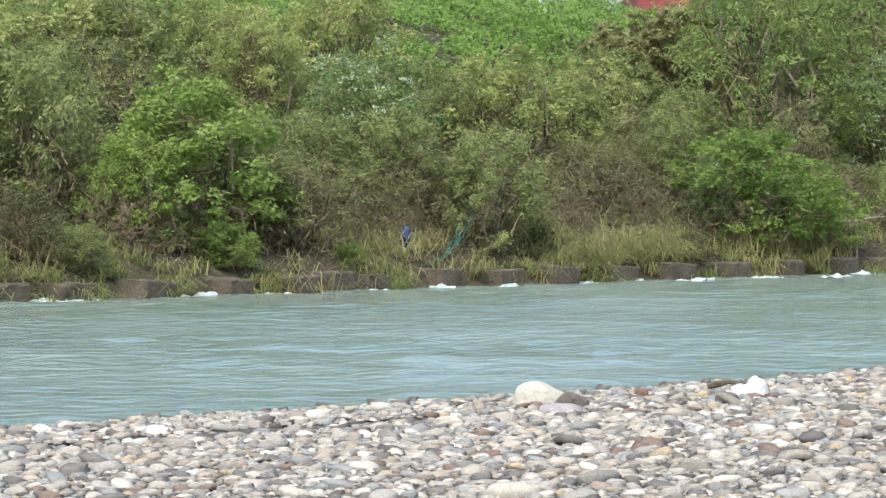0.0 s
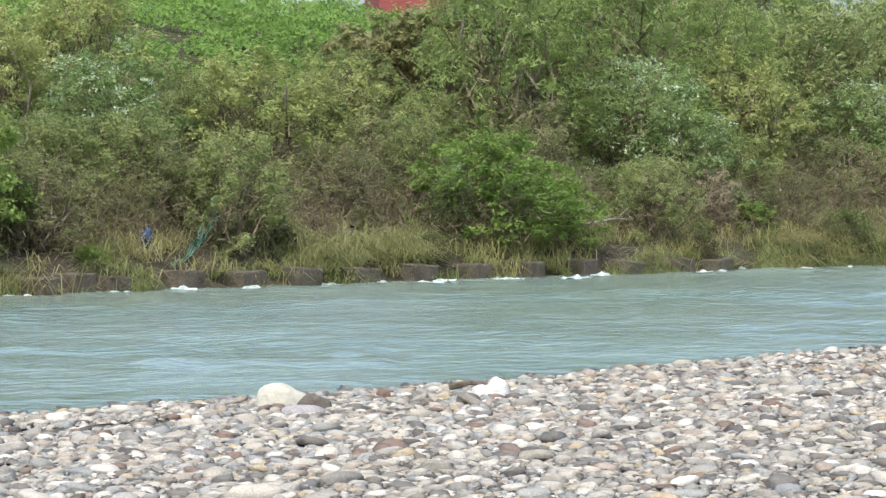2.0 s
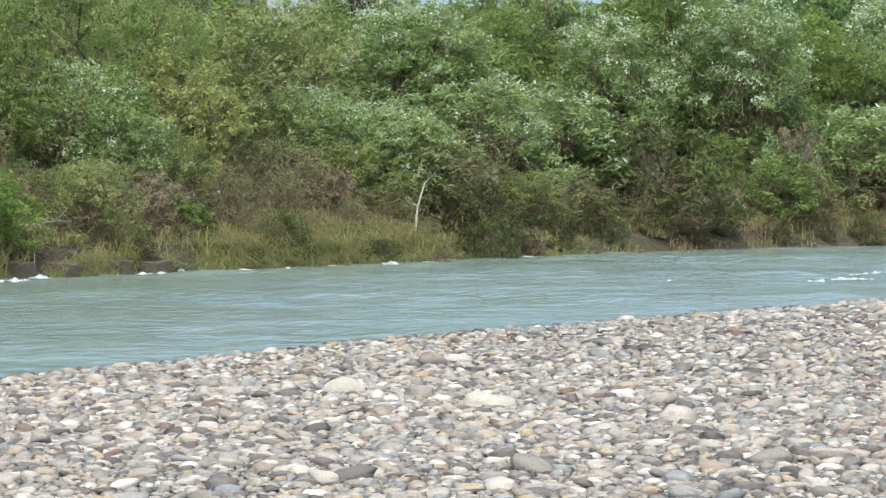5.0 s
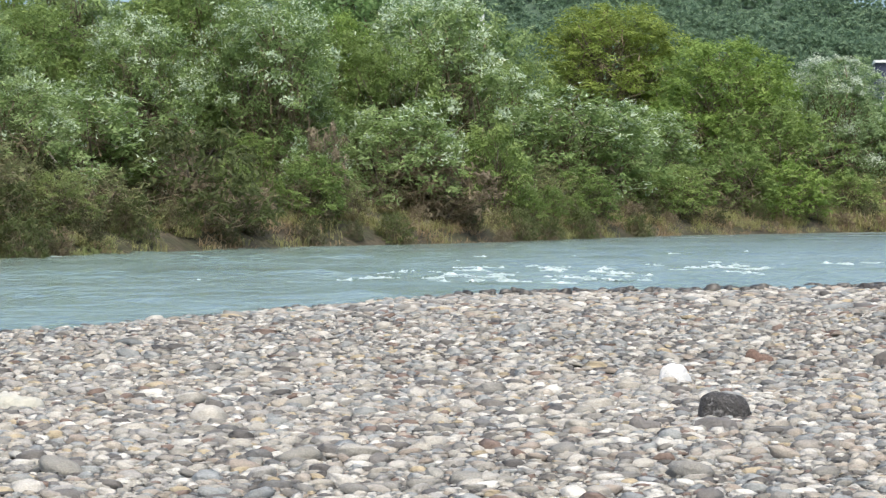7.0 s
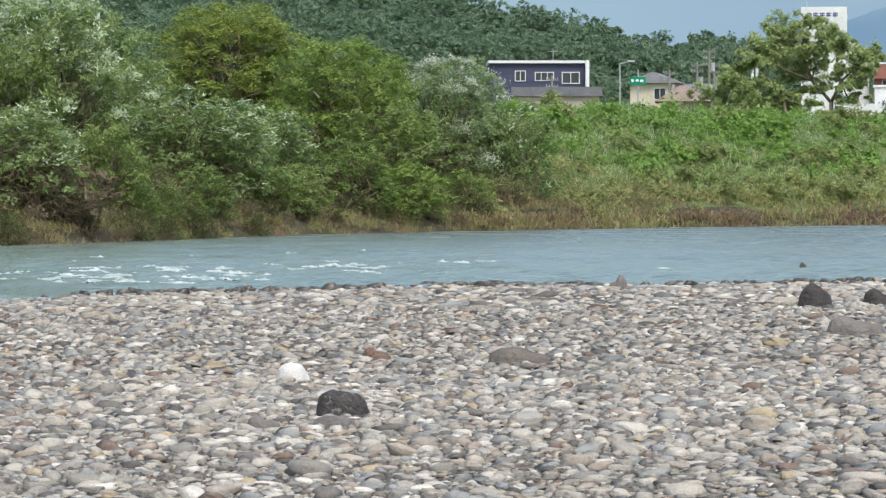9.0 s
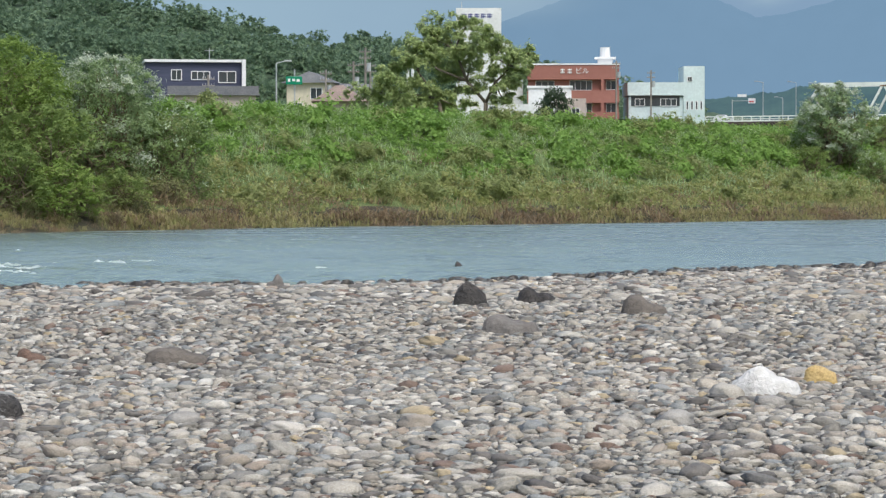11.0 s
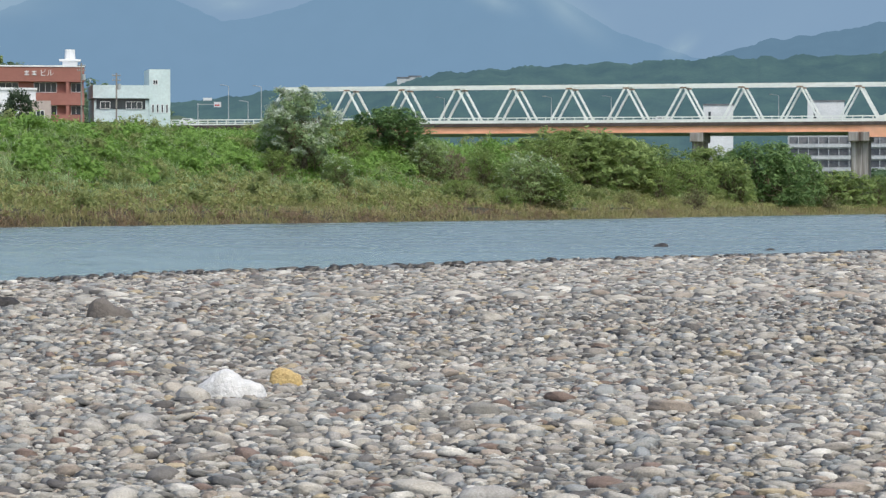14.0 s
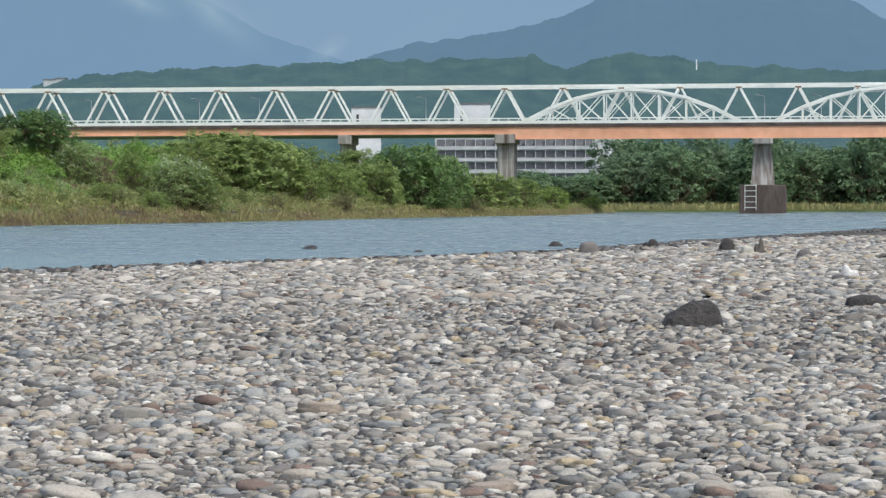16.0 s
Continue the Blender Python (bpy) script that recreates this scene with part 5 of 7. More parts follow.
part("ladder_rail", bar(bmesh.new(), (on_bridge(64.8) + 2.2, -3.2, -0.2), (on_bridge(64.8) + 2.2, -3.2, 4.8), 0.12), M["bridge_white"], lad)
for k in range(5):
    part("rung", bar(bmesh.new(), (on_bridge(64.8), -3.2, 0.3 + 1.1 * k), (on_bridge(64.8) + 2.2, -3.2, 0.3 + 1.1 * k), 0.12), M["bridge_white"], lad)
M["lamp_steel"] = surface("galvanised_steel", [(0.42, 0.44, 0.45), (0.52, 0.54, 0.55)], 3.0, 0.5, metal=0.5)


def street_lamp(m, tall=5.6, arm=1.2):
    lamp = thing("street_lamp", m, "slim grey street lamp with a short arm", "street lamp", "street lamps")
    part("pole", tube(bmesh.new(), (0, 0, 0), (0, 0, tall), 0.11, 0.07), M["lamp_steel"], lamp)
    part("arm", tube(bmesh.new(), (0, 0, tall), (arm, 0, tall + 0.25), 0.06, 0.05), M["lamp_steel"], lamp)
    part("lamp_head", boxes((arm - 0.1, arm + 0.7, -0.15, 0.15, tall + 0.18, tall + 0.36), bevel=0.05), M["lamp_steel"], lamp)


for az in (51.4, 53.6, 54.83, 58.25, 63.1, 65.2, 66.35):
    street_lamp(AXIS @ pose(on_bridge(az), 9.4, 17.15, 0, 0, 180))
for az, tall in ((46.95, 8.6), (47.35, 5.2), (47.62, 8.4), (48.05, 8.0)):
    street_lamp(AXIS @ pose(on_bridge(az), 10.2, 17.15, 0, 0, 180), tall)
gantry = thing("road_sign", AXIS @ pose(on_bridge(46.3), 11.0, 17.15), "white road signs on a grey gantry arm", "sign")
part("post", tube(bmesh.new(), (0, 0, 0), (0, 0, 5.0), 0.12, 0.1), M["lamp_steel"], gantry)
part("arm", bar(bmesh.new(), (0, 0, 4.8), (4.6, 0, 4.8), 0.14), M["lamp_steel"], gantry)
M["sign_white"] = surface("white_sign", [(0.75, 0.76, 0.76), (0.80, 0.80, 0.80)], 1.0, 0.5)
M["sign_red"] = surface("red_sign", [(0.45, 0.04, 0.05), (0.50, 0.06, 0.06)], 1.0, 0.5)
part("panel", boxes((3.6, 5.2, -0.1, 0, 4.2, 5.3), bevel=0.04), M["sign_white"], gantry)
part("mark", boxes((3.8, 4.9, -0.13, -0.1, 4.45, 4.75)), M["sign_red"], gantry, "red bar on the sign")
part("panel", boxes((1.2, 3.2, -0.1, 0, 5.6, 6.2), bevel=0.04), M["sign_white"], gantry)

# ---- town behind the levee ----
M["navy"] = surface("navy_siding", [(0.05, 0.058, 0.10), (0.068, 0.076, 0.125)], 0.6, 0.6, fine=0.12, stretch=(0.2, 0.2, 3))
M["white_wall"] = surface("white_wall", [(0.62, 0.64, 0.64), (0.74, 0.75, 0.75)], 0.3, 0.8, fine=0.08)
M["cream_wall"] = surface("cream_wall", [(0.55, 0.50, 0.38), (0.64, 0.58, 0.46)], 0.3, 0.8, fine=0.08)
M["pink_wall"] = surface("pinkish_wall", [(0.44, 0.37, 0.34), (0.52, 0.45, 0.41)], 0.3, 0.8, fine=0.08)
M["brick_red"] = surface("red_brick_tile", [(0.29, 0.125, 0.10), (0.35, 0.155, 0.125)], 0.2, 0.7, fine=0.06)
M["board_red"] = surface("red_weatherboard", [(0.28, 0.075, 0.07), (0.35, 0.10, 0.09)], 0.5, 0.7, fine=0.12, stretch=(0.3, 0.3, 4))
M["blue_white"] = surface("pale_blue_wall", [(0.50, 0.60, 0.61), (0.60, 0.70, 0.70)], 0.3, 0.8, fine=0.08)
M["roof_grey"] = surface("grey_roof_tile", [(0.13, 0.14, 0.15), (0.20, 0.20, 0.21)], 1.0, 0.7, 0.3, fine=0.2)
M["roof_brown"] = surface("brown_roof_tile", [(0.22, 0.16, 0.14), (0.30, 0.23, 0.20)], 1.0, 0.8, 0.3, fine=0.2)
M["frame_white"] = surface("white_frame", [(0.70, 0.71, 0.72), (0.78, 0.79, 0.79)], 1.0, 0.5)
M["sign_green"] = surface("green_sign", [(0.0, 0.20, 0.11), (0.01, 0.25, 0.14)], 1.0, 0.4)
M["ink_blue"] = surface("blue_lettering", [(0.03, 0.04, 0.20), (0.04, 0.05, 0.24)], 1.0, 0.5)
M["wood_pole"] = surface("pole_concrete", [(0.22, 0.20, 0.18), (0.30, 0.28, 0.25)], 1.0, 0.85)
M["tyre"] = surface("tyre_rubber", [(0.02, 0.02, 0.02), (0.03, 0.03, 0.03)], 5.0, 0.8)
M["car_white"] = surface("white_car_paint", [(0.75, 0.76, 0.77), (0.80, 0.81, 0.81)], 0.5, 0.25, spec=0.5)
M["glass"] = surface("dark_window_glass", [(0.03, 0.04, 0.05), (0.06, 0.075, 0.085)], 0.4, 0.08, spec=0.6)


def face_us(az, dist, z, turn=0.0):
    """A pose whose -y side looks back at the river, x to the right."""
    x, y = spot(az, dist)
    return pose(x, y, z, 0, 0, -az + turn)


def window(parent, x, z, w, h, y=0.0, bars=1):
    """A framed window on the wall y = const, whose outside is towards -y."""
    fr = part("window", boxes((x - w / 2, x + w / 2, y - 0.08, y + 0.02, z - h / 2, z - h / 2 + 0.08), (x - w / 2, x + w / 2, y - 0.08, y + 0.02, z + h / 2 - 0.08, z + h / 2),
                              (x - w / 2, x - w / 2 + 0.08, y - 0.08, y + 0.02, z - h / 2, z + h / 2), (x + w / 2 - 0.08, x + w / 2, y - 0.08, y + 0.02, z - h / 2, z + h / 2),
                              *[(x - w / 2 + w * k / (bars + 1) - 0.03, x - w / 2 + w * k / (bars + 1) + 0.03, y - 0.08, y + 0.02, z - h / 2, z + h / 2) for k in range(1, bars + 1)]), M["frame_white"], parent)
    part("pane", boxes((x - w / 2 + 0.05, x + w / 2 - 0.05, y - 0.03, y + 0.01, z - h / 2 + 0.05, z + h / 2 - 0.05)), M["glass"], fr)


# navy house
hw = 10.4
house = thing("house", face_us(35.78, 300, 8.5, 3), "two-storey navy house with white roof edge", "house")
part("wall", boxes((-hw / 2, hw / 2, 0, 7, 0, 7.5)), M["navy"], house)
part("roof", boxes((-hw / 2 - 0.12, hw / 2 + 0.12, -0.35, 7.2, 7.5, 7.78)), M["frame_white"], house, "flat roof with white edge")
part("side_wall", boxes((hw / 2 - 0.28, hw / 2 + 0.12, -0.9, 0, 0, 7.78)), M["frame_white"], house, "white wing wall")
window(house, -1.95, 6.15, 1.15, 1.15)
window(house, 0.6, 6.1, 2.0, 0.95, bars=2)
window(house, 3.4, 5.95, 1.9, 1.25)
window(house, -3.2, 3.6, 2.6, 0.9)
ant = part("aerial", bar(bmesh.new(), (1.7, 3, 7.7), (1.7, 3, 9.2), 0.06), M["lamp_steel"], house)
part("aerial_rod", bar(bmesh.new(), (1.2, 3, 8.9), (2.2, 3, 8.9), 0.05), M["lamp_steel"], ant)

wall_m = face_us(36.3, 292, 9.2)
shed = thing("shed", wall_m, "long low building with a grey tiled roof", "building")
part("wall", boxes((-5.2, 3.6, 0, 4, 0, 3.0)), M["pink_wall"], shed)
bm = boxes((-5.6, 4.0, -0.4, 4.4, 3.0, 3.15))
box(bm, -5.5, 3.9, 0.6, 3.4, 3.1, 4.0)
part("roof", bm, M["roof_grey"], shed)

house2 = thing("house", face_us(38.05, 345, 9.2, -12), "cream house with a grey gabled roof", "house")
part("wall", boxes((-2.6, 2.8, 0, 5, 0, 6.6)), M["cream_wall"], house2)
bm = bmesh.new()
pts = [(-3.2, -0.6, 6.5), (3.4, -0.6, 6.5), (3.4, 5.6, 6.5), (-3.2, 5.6, 6.5), (0.1, 0.2, 7.9), (0.1, 4.6, 7.9)]
vs = [bm.verts.new(p) for p in pts]
for idx in ((0, 1, 4), (1, 2, 5, 4), (2, 3, 5), (3, 0, 4, 5), (3, 2, 1, 0)):
    bm.faces.new([vs[i] for i in idx])
part("roof", bm, M["roof_grey"], house2)
window(house2, 1.1, 5.2, 1.5, 1.4)
window(house2, -1.2, 3.6, 1.2, 1.0)

house3 = thing("house", face_us(38.7, 300, 9.3), "low house with a broad brown hipped roof", "house")
part("wall", boxes((-2.2, 2.2, 0, 5, 0, 2.9)), M["pink_wall"], house3)
bm = bmesh.new()
pts = [(-3.0, -0.8, 2.6), (3.0, -0.8, 2.6), (3.0, 5.8, 2.6), (-3.0, 5.8, 2.6), (-0.4, 2.5, 4.4), (0.4, 2.5, 4.4)]
vs = [bm.verts.new(p) for p in pts]
for idx in ((0, 1, 5, 4), (1, 2, 5), (2, 3, 4, 5), (3, 0, 4), (3, 2, 1, 0)):
    bm.faces.new([vs[i] for i in idx])
part("roof", bm, M["roof_brown"], house3)

house4 = thing("house", face_us(39.1, 345, 8.5), "dark-roofed house behind the levee", "house")
part("wall", boxes((-3, 3, 0, 5, 0, 5.4)), M["cream_wall"], house4)
bm = bmesh.new()
pts = [(-3.5, -0.6, 5.2), (3.5, -0.6, 5.2), (3.5, 5.6, 5.2), (-3.5, 5.6, 5.2), (-2.6, 2.5, 7.2), (2.6, 2.5, 7.2)]
vs = [bm.verts.new(p) for p in pts]
for idx in ((0, 1, 5, 4), (1, 2, 5), (2, 3, 4, 5), (3, 0, 4), (3, 2, 1, 0)):
    bm.faces.new([vs[i] for i in idx])
part("roof", bm, M["roof_grey"], house4)

sign = thing("road_sign", face_us(37.75, 296, 8.5), "green road sign on a grey post", "sign")
part("post", tube(bmesh.new(), (0.2, 0.15, 0), (0.2, 0.15, 6.6), 0.08, 0.08), M["lamp_steel"], sign)
part("panel", boxes((-0.7, 1.0, 0, 0.06, 5.0, 5.85), bevel=0.02), M["sign_green"], sign)
part("lettering", boxes((-0.5, -0.25, -0.02, 0, 5.3, 5.6), (-0.05, 0.25, -0.02, 0, 5.35, 5.6), (0.4, 0.75, -0.02, 0, 5.3, 5.55)), M["frame_white"], sign)
street_lamp(face_us(37.42, 296, 8.5), 7.2, 0.9)


def utility_pole(az, dist, tall, arms):
    pole = thing("utility_pole", face_us(az, dist, 8.5), "grey utility pole with cross-arms", "utility pole", "utility poles")
    part("pole", tube(bmesh.new(), (0, 0, 0), (0, 0, tall), 0.17, 0.11), M["wood_pole"], pole)
    for k in range(arms):
        part("cross_arm", boxes((-0.65, 0.65, -0.05, 0.05, tall - 0.5 - 0.7 * k, tall - 0.38 - 0.7 * k)), M["wood_pole"], pole)
        for x in (-0.58, -0.3, 0.3, 0.58):
            part("insulator", tube(bmesh.new(), (x, 0, tall - 0.38 - 0.7 * k), (x, 0, tall - 0.18 - 0.7 * k), 0.035, 0.03, 6), M["lamp_steel"], pole)
    part("transformer", tube(bmesh.new(), (0.38, 0, tall - 2.6), (0.38, 0, tall - 1.7), 0.26, 0.26), M["lamp_steel"], pole)


for az, dist, tall, arms in ((38.42, 310, 7.2, 2), (38.98, 312, 8.2, 2), (39.22, 314, 9.8, 3), (39.32, 330, 9.0, 2), (36.05, 296, 6.0, 2), (45.0, 440, 13.0, 2), (44.3, 430, 14.0, 2)):
    utility_pole(az, dist, tall, arms)

# white tower block
tower = thing("tower_block", face_us(41.35, 450, 8.5), "tall white building with a blue rooftop sign", "building")
part("wall", boxes((-2.3, 4.9, 0, 9, 0, 23.4)), M["white_wall"], tower)
part("wing", boxes((1.0, 8.4, 3, 12, 0, 16.0)), M["white_wall"], tower)
part("stair_head", boxes((4.9, 6.6, 2, 6, 16.0, 18.2)), M["white_wall"], tower)
for i in range(5):
    x = -1.0 + i * 1.02
    part("sign_character", boxes((x - 0.38, x + 0.38, -0.05, 0, 21.95, 22.1), (x - 0.38, x + 0.38, -0.05, 0, 22.3, 22.42), (x - 0.06, x + 0.06, -0.06, 0, 21.8, 22.55), (x - 0.38, x - 0.26, -0.05, 0, 21.8, 22.5)), M["ink_blue"], tower)
for r in range(4):
    window(tower, 3.6, 4 + 3.2 * r, 1.4, 1.3)
part("mast", bar(bmesh.new(), (-1.4, 3, 23.4), (-1.4, 3, 24.6), 0.1), M["lamp_steel"], tower)
chim = thing("chimney_pair", face_us(40.13, 420, 8.5), "pair of slim white chimney pipes", "chimney")
part("pipe", tube(bmesh.new(), (-0.35, 0, 0), (-0.35, 0, 16.2), 0.22, 0.22), M["frame_white"], chim)
part("pipe", tube(bmesh.new(), (0.35, 0, 0), (0.35, 0, 16.0), 0.22, 0.22), M["frame_white"], chim)

# low white house and pinkish annexe
low = thing("building", face_us(43.0, 405, 8.5), "low white building with a pinkish annexe", "building")
part("wall", boxes((-5.6, 0.6, 0, 8, 0, 6.6)), M["white_wall"], low)
part("upper_wall", boxes((-3.4, 2.8, 2, 9, 6.6, 9.0)), M["white_wall"], low)
part("roof_edge", boxes((-3.6, 3.0, 1.8, 9.2, 9.0, 9.3)), M["frame_white"], low)
part("annexe", boxes((0.6, 4.9, 0.3, 7, 0, 7.4)), M["pink_wall"], low, "pinkish plaster annexe")
window(low, 3.4, 5.4, 1.2, 1.3, y=0.3)
window(low, -0.4, 5.6, 0.4, 1.3)
window(low, -1.0, 5.6, 0.4, 1.3)

# red brick office block
red = thing("office_block", face_us(43.43, 450, 8.5), "red brick office block with white sign letters", "building")
part("wall", boxes((-7.2, 7.2, 0.6, 10, 0, 14.2)), M["brick_red"], red)
for z0, z1 in ((12.0, 14.3), (8.3, 10.2), (5.2, 6.8)):
    part("balcony_band", boxes((-7.3, 7.3, -0.4, 0.6, z0, z1)), M["brick_red"], red)
part("parapet", boxes((-7.4, 7.4, -0.5, 10.1, 14.3, 14.55)), M["frame_white"], red)
part("column", boxes((4.4, 4.9, -0.42, 0.6, 0, 14.2)), M["brick_red"], red)
for z in (11.1, 7.5):
    window(red, 1.2, z, 3.6, 1.6, y=0.6, bars=3)
    window(red, 6.0, z, 1.6, 1.5, y=0.6)
    window(red, -4.5, z, 3.0, 1.5, y=0.6, bars=2)
for i in range(2):
    x = -1.7 + 1.15 * i
    part("sign_character", boxes((x - 0.36, x + 0.36, -0.5, -0.4, 13.5, 13.62), (x - 0.36, x + 0.36, -0.5, -0.4, 13.0, 13.12), (x - 0.3, x + 0.3, -0.5, -0.4, 13.26, 13.36), (x - 0.06, x + 0.06, -0.51, -0.4, 12.95, 13.7)), M["frame_white"], red)
text = bpy.data.curves.new("sign_letters", "FONT")
text.body, text.size, text.extrude = "\u30d3\u30eb", 1.1, 0.05
maker = new("maker", text)
bpy.context.view_layer.update()
letters = bpy.data.meshes.new_from_object(maker.evaluated_get(bpy.context.evaluated_depsgraph_get()))
bpy.data.objects.remove(maker)
letters.materials.clear()
letters.materials.append(M["frame_white"])
sign_text = part("sign_letters", letters, None, red)
sign_text.matrix_basis = pose(0.3, -0.46, 12.95, 90)
tank = part("water_tank", boxes((3.9, 6.3, 3, 5.4, 14.5, 15.4)), M["frame_white"], red, "white rooftop water tank")
part("tank_drum", tube(bmesh.new(), (5.1, 4.2, 15.7), (5.1, 4.2, 17.3), 0.85, 0.8, 12), M["frame_white"], tank)
part("tank_rim", boxes((3.4, 6.8, 2.6, 5.8, 15.4, 15.7)), M["frame_white"], tank)

# pale blue office with a stair tower
blue = thing("office_block", face_us(45.15, 455, 8.5, 6), "pale blue office with a stair tower", "building")
part("wall", boxes((-4.8, 4.0, 0, 9, 0, 9.4)), M["blue_white"], blue)
part("upper_band", boxes((-5.0, 4.0, -0.5, 9, 9.6, 11.7)), M["blue_white"], blue)
part("stair_tower", boxes((4.0, 7.4, -0.3, 7, 0, 14.3)), M["blue_white"], blue)
part("recess", boxes((-4.4, 3.4, -0.06, 0, 7.9, 9.5)), M["glass"], blue, "dark recessed window band")
window(blue, -3.0, 8.5, 1.6, 1.2, y=-0.08)
window(blue, 1.6, 8.5, 2.6, 1.2, y=-0.08, bars=2)
window(blue, 5.0, 12.2, 0.8, 0.8, y=-0.3)
for i in range(4):
    window(blue, 4.6 + 0.75 * i, 8.0, 0.4, 1.4, y=-0.3, bars=0)
window(blue, 3.2, 5.2, 1.0, 1.6)
window(blue, 5.0, 5.2, 1.0, 1.6, y=-0.3)

# approach road on its embankment, with its rail and traffic
bm = bmesh.new()
x0, y0 = spot(43.5, 440)
prev = None
a, e = Vector((*spot(44.7, 440), 0)), Vector((AXIS @ Vector((E0, 4, 0))))
wayv = (e - a).normalized()
acr = Vector((-wayv.y, wayv.x, 0))
for t in np.linspace(0, 1, 12):
    c = a.lerp(e, t)
    z = 13.9 + 3.0 * t
    ring = [bm.verts.new((*(c + acr * s).xy, zz)) for s, zz in ((-14, 7.5), (-5.5, z), (5.5, z), (14, 7.5))]
    if prev:
        for i in range(3):
            bm.faces.new((prev[i], prev[i + 1], ring[i + 1], ring[i]))
    prev = ring
road_me = finish(bm, "road", M["asphalt"])
road_me.materials.append(M["turf"])
for f in road_me.polygons:
    f.material_index = 1 if abs(f.normal.z) < 0.97 else 0
tagged(new("road", road_me), "asphalt approach road on an embankment", "road", kind="structure")


def car(m, length, tall, label, kind):
    c = thing(kind, m, label, "vehicle")
    bm = boxes((-length / 2, length / 2, -0.8, 0.8, 0.3, tall * 0.58), bevel=0.12)
    part("body", bm, M["car_white"], c)
    bm = bmesh.new()
    r = bmesh.ops.create_cube(bm, size=1, matrix=Matrix.Translation((-0.15, 0, tall * 0.79)) @ Matrix.Diagonal((length * 0.62, 1.45, tall * 0.42, 1)))
    for v in r["verts"]:
        if v.co.z > tall * 0.8:
            v.co.x = -0.15 + (v.co.x + 0.15) * 0.78
    part("cabin", bm, M["car_white"], c)
    part("side_glass", boxes((-length * 0.24, length * 0.2, -0.75, 0.75, tall * 0.66, tall * 0.9)), M["glass"], c)
    for x in (-length * 0.32, length * 0.32):
        for y in (-0.78, 0.78):
            w = part("wheel", tube(bmesh.new(), (x, y - 0.1, 0.31), (x, y + 0.1, 0.31), 0.31, 0.31, 14), M["tyre"], c)
            part("rim", tube(bmesh.new(), (x, y - 0.12, 0.31), (x, y + 0.12, 0.31), 0.18, 0.18, 10), M["lamp_steel"], w)


def road_pose(t, off, turn=0.0):
    c = a.lerp(e, t) + acr * off
    return pose(c.x, c.y, 13.9 + 3.0 * t, 0, 0, math.degrees(math.atan2(wayv.y, wayv.x)) + turn)


car(AXIS @ pose(on_bridge(46.42), 0.6, 17.15), 3.6, 1.5, "small white car on the approach to the bridge", "car")
car(road_pose(0.26, -3.2), 3.6, 1.9, "small white van on the approach road", "van")
car(road_pose(0.14, -3.0), 3.4, 1.8, "small white van parked by the office", "van")
car(AXIS @ pose(on_bridge(56.0), 3.0, 17.15), 4.6, 1.4, "white car driving over the bridge", "car")
for t in (0.3, 0.62):
    street_lamp(road_pose(t, 5.2), 7.5, 1.3)

# red-roofed house and shed above the upstream bank
house5 = thing("house", face_us(4.7, 118, 7.0, 8), "red weatherboard house above the bank", "house")
part("wall", boxes((-1.6, 1.5, 0, 5, 0, 4.5)), M["board_red"], house5)
part("roof", boxes((-1.9, 1.8, -0.4, 5.4, 4.5, 4.8)), M["roof_grey"], house5)
part("gutter", boxes((-0.4, 1.2, -0.12, -0.02, 2.0, 2.2)), M["frame_white"], house5, "white pipe")
house6 = thing("shed", face_us(2.6, 112, 7.2), "grey metal shed above the bank", "shed")
part("wall", boxes((-2.2, 0.7, 0, 4, 0, 3.6)), M["blue_white"], house6)
part("roof", boxes((-2.4, 0.9, -0.3, 4.3, 3.6, 3.8)), M["roof_grey"], house6)

# ---- big tree, hills, mountains ----
rng = np.random.default_rng(66)


def spreading_tree(rng, clumps, forks, leaf_mat):
    """A tree with a leaning trunk, bare limbs and flat tiers of foliage at the given places (x, z, half-width)."""
    bm = bmesh.new()
    for a_, b_, r0, r1 in forks:
        tube(bm, a_, b_, r0, r1, 8)
    lob = []
    for x_, z_, w in clumps:
        y_ = rng.uniform(-2.2, 2.2)
        root = min((b_ for a_, b_, r0, r1 in forks), key=lambda q: (q[0] - x_) ** 2 + (q[2] - z_) ** 2 + (q[1] - y_) ** 2)
        tube(bm, root, (x_, y_, z_ - 0.2), 0.11, 0.04, 5)
        for _ in range(15):
            lob.append((np.array((x_, y_, z_)) + np.array((rng.normal(0, 0.62) * w, rng.normal(0, 0.5 * w), rng.normal(0, 0.28 * w))), w * rng.uniform(0.25, 0.45)))
    v, f = lobe_leaves(lob, 150, 0.34, 0.15, rng, 0.3, 0.22, 0.8, 12)
    return finish(bm, "trunk", M["bark"], True), mesh_of("crown", v, f, leaf_mat)


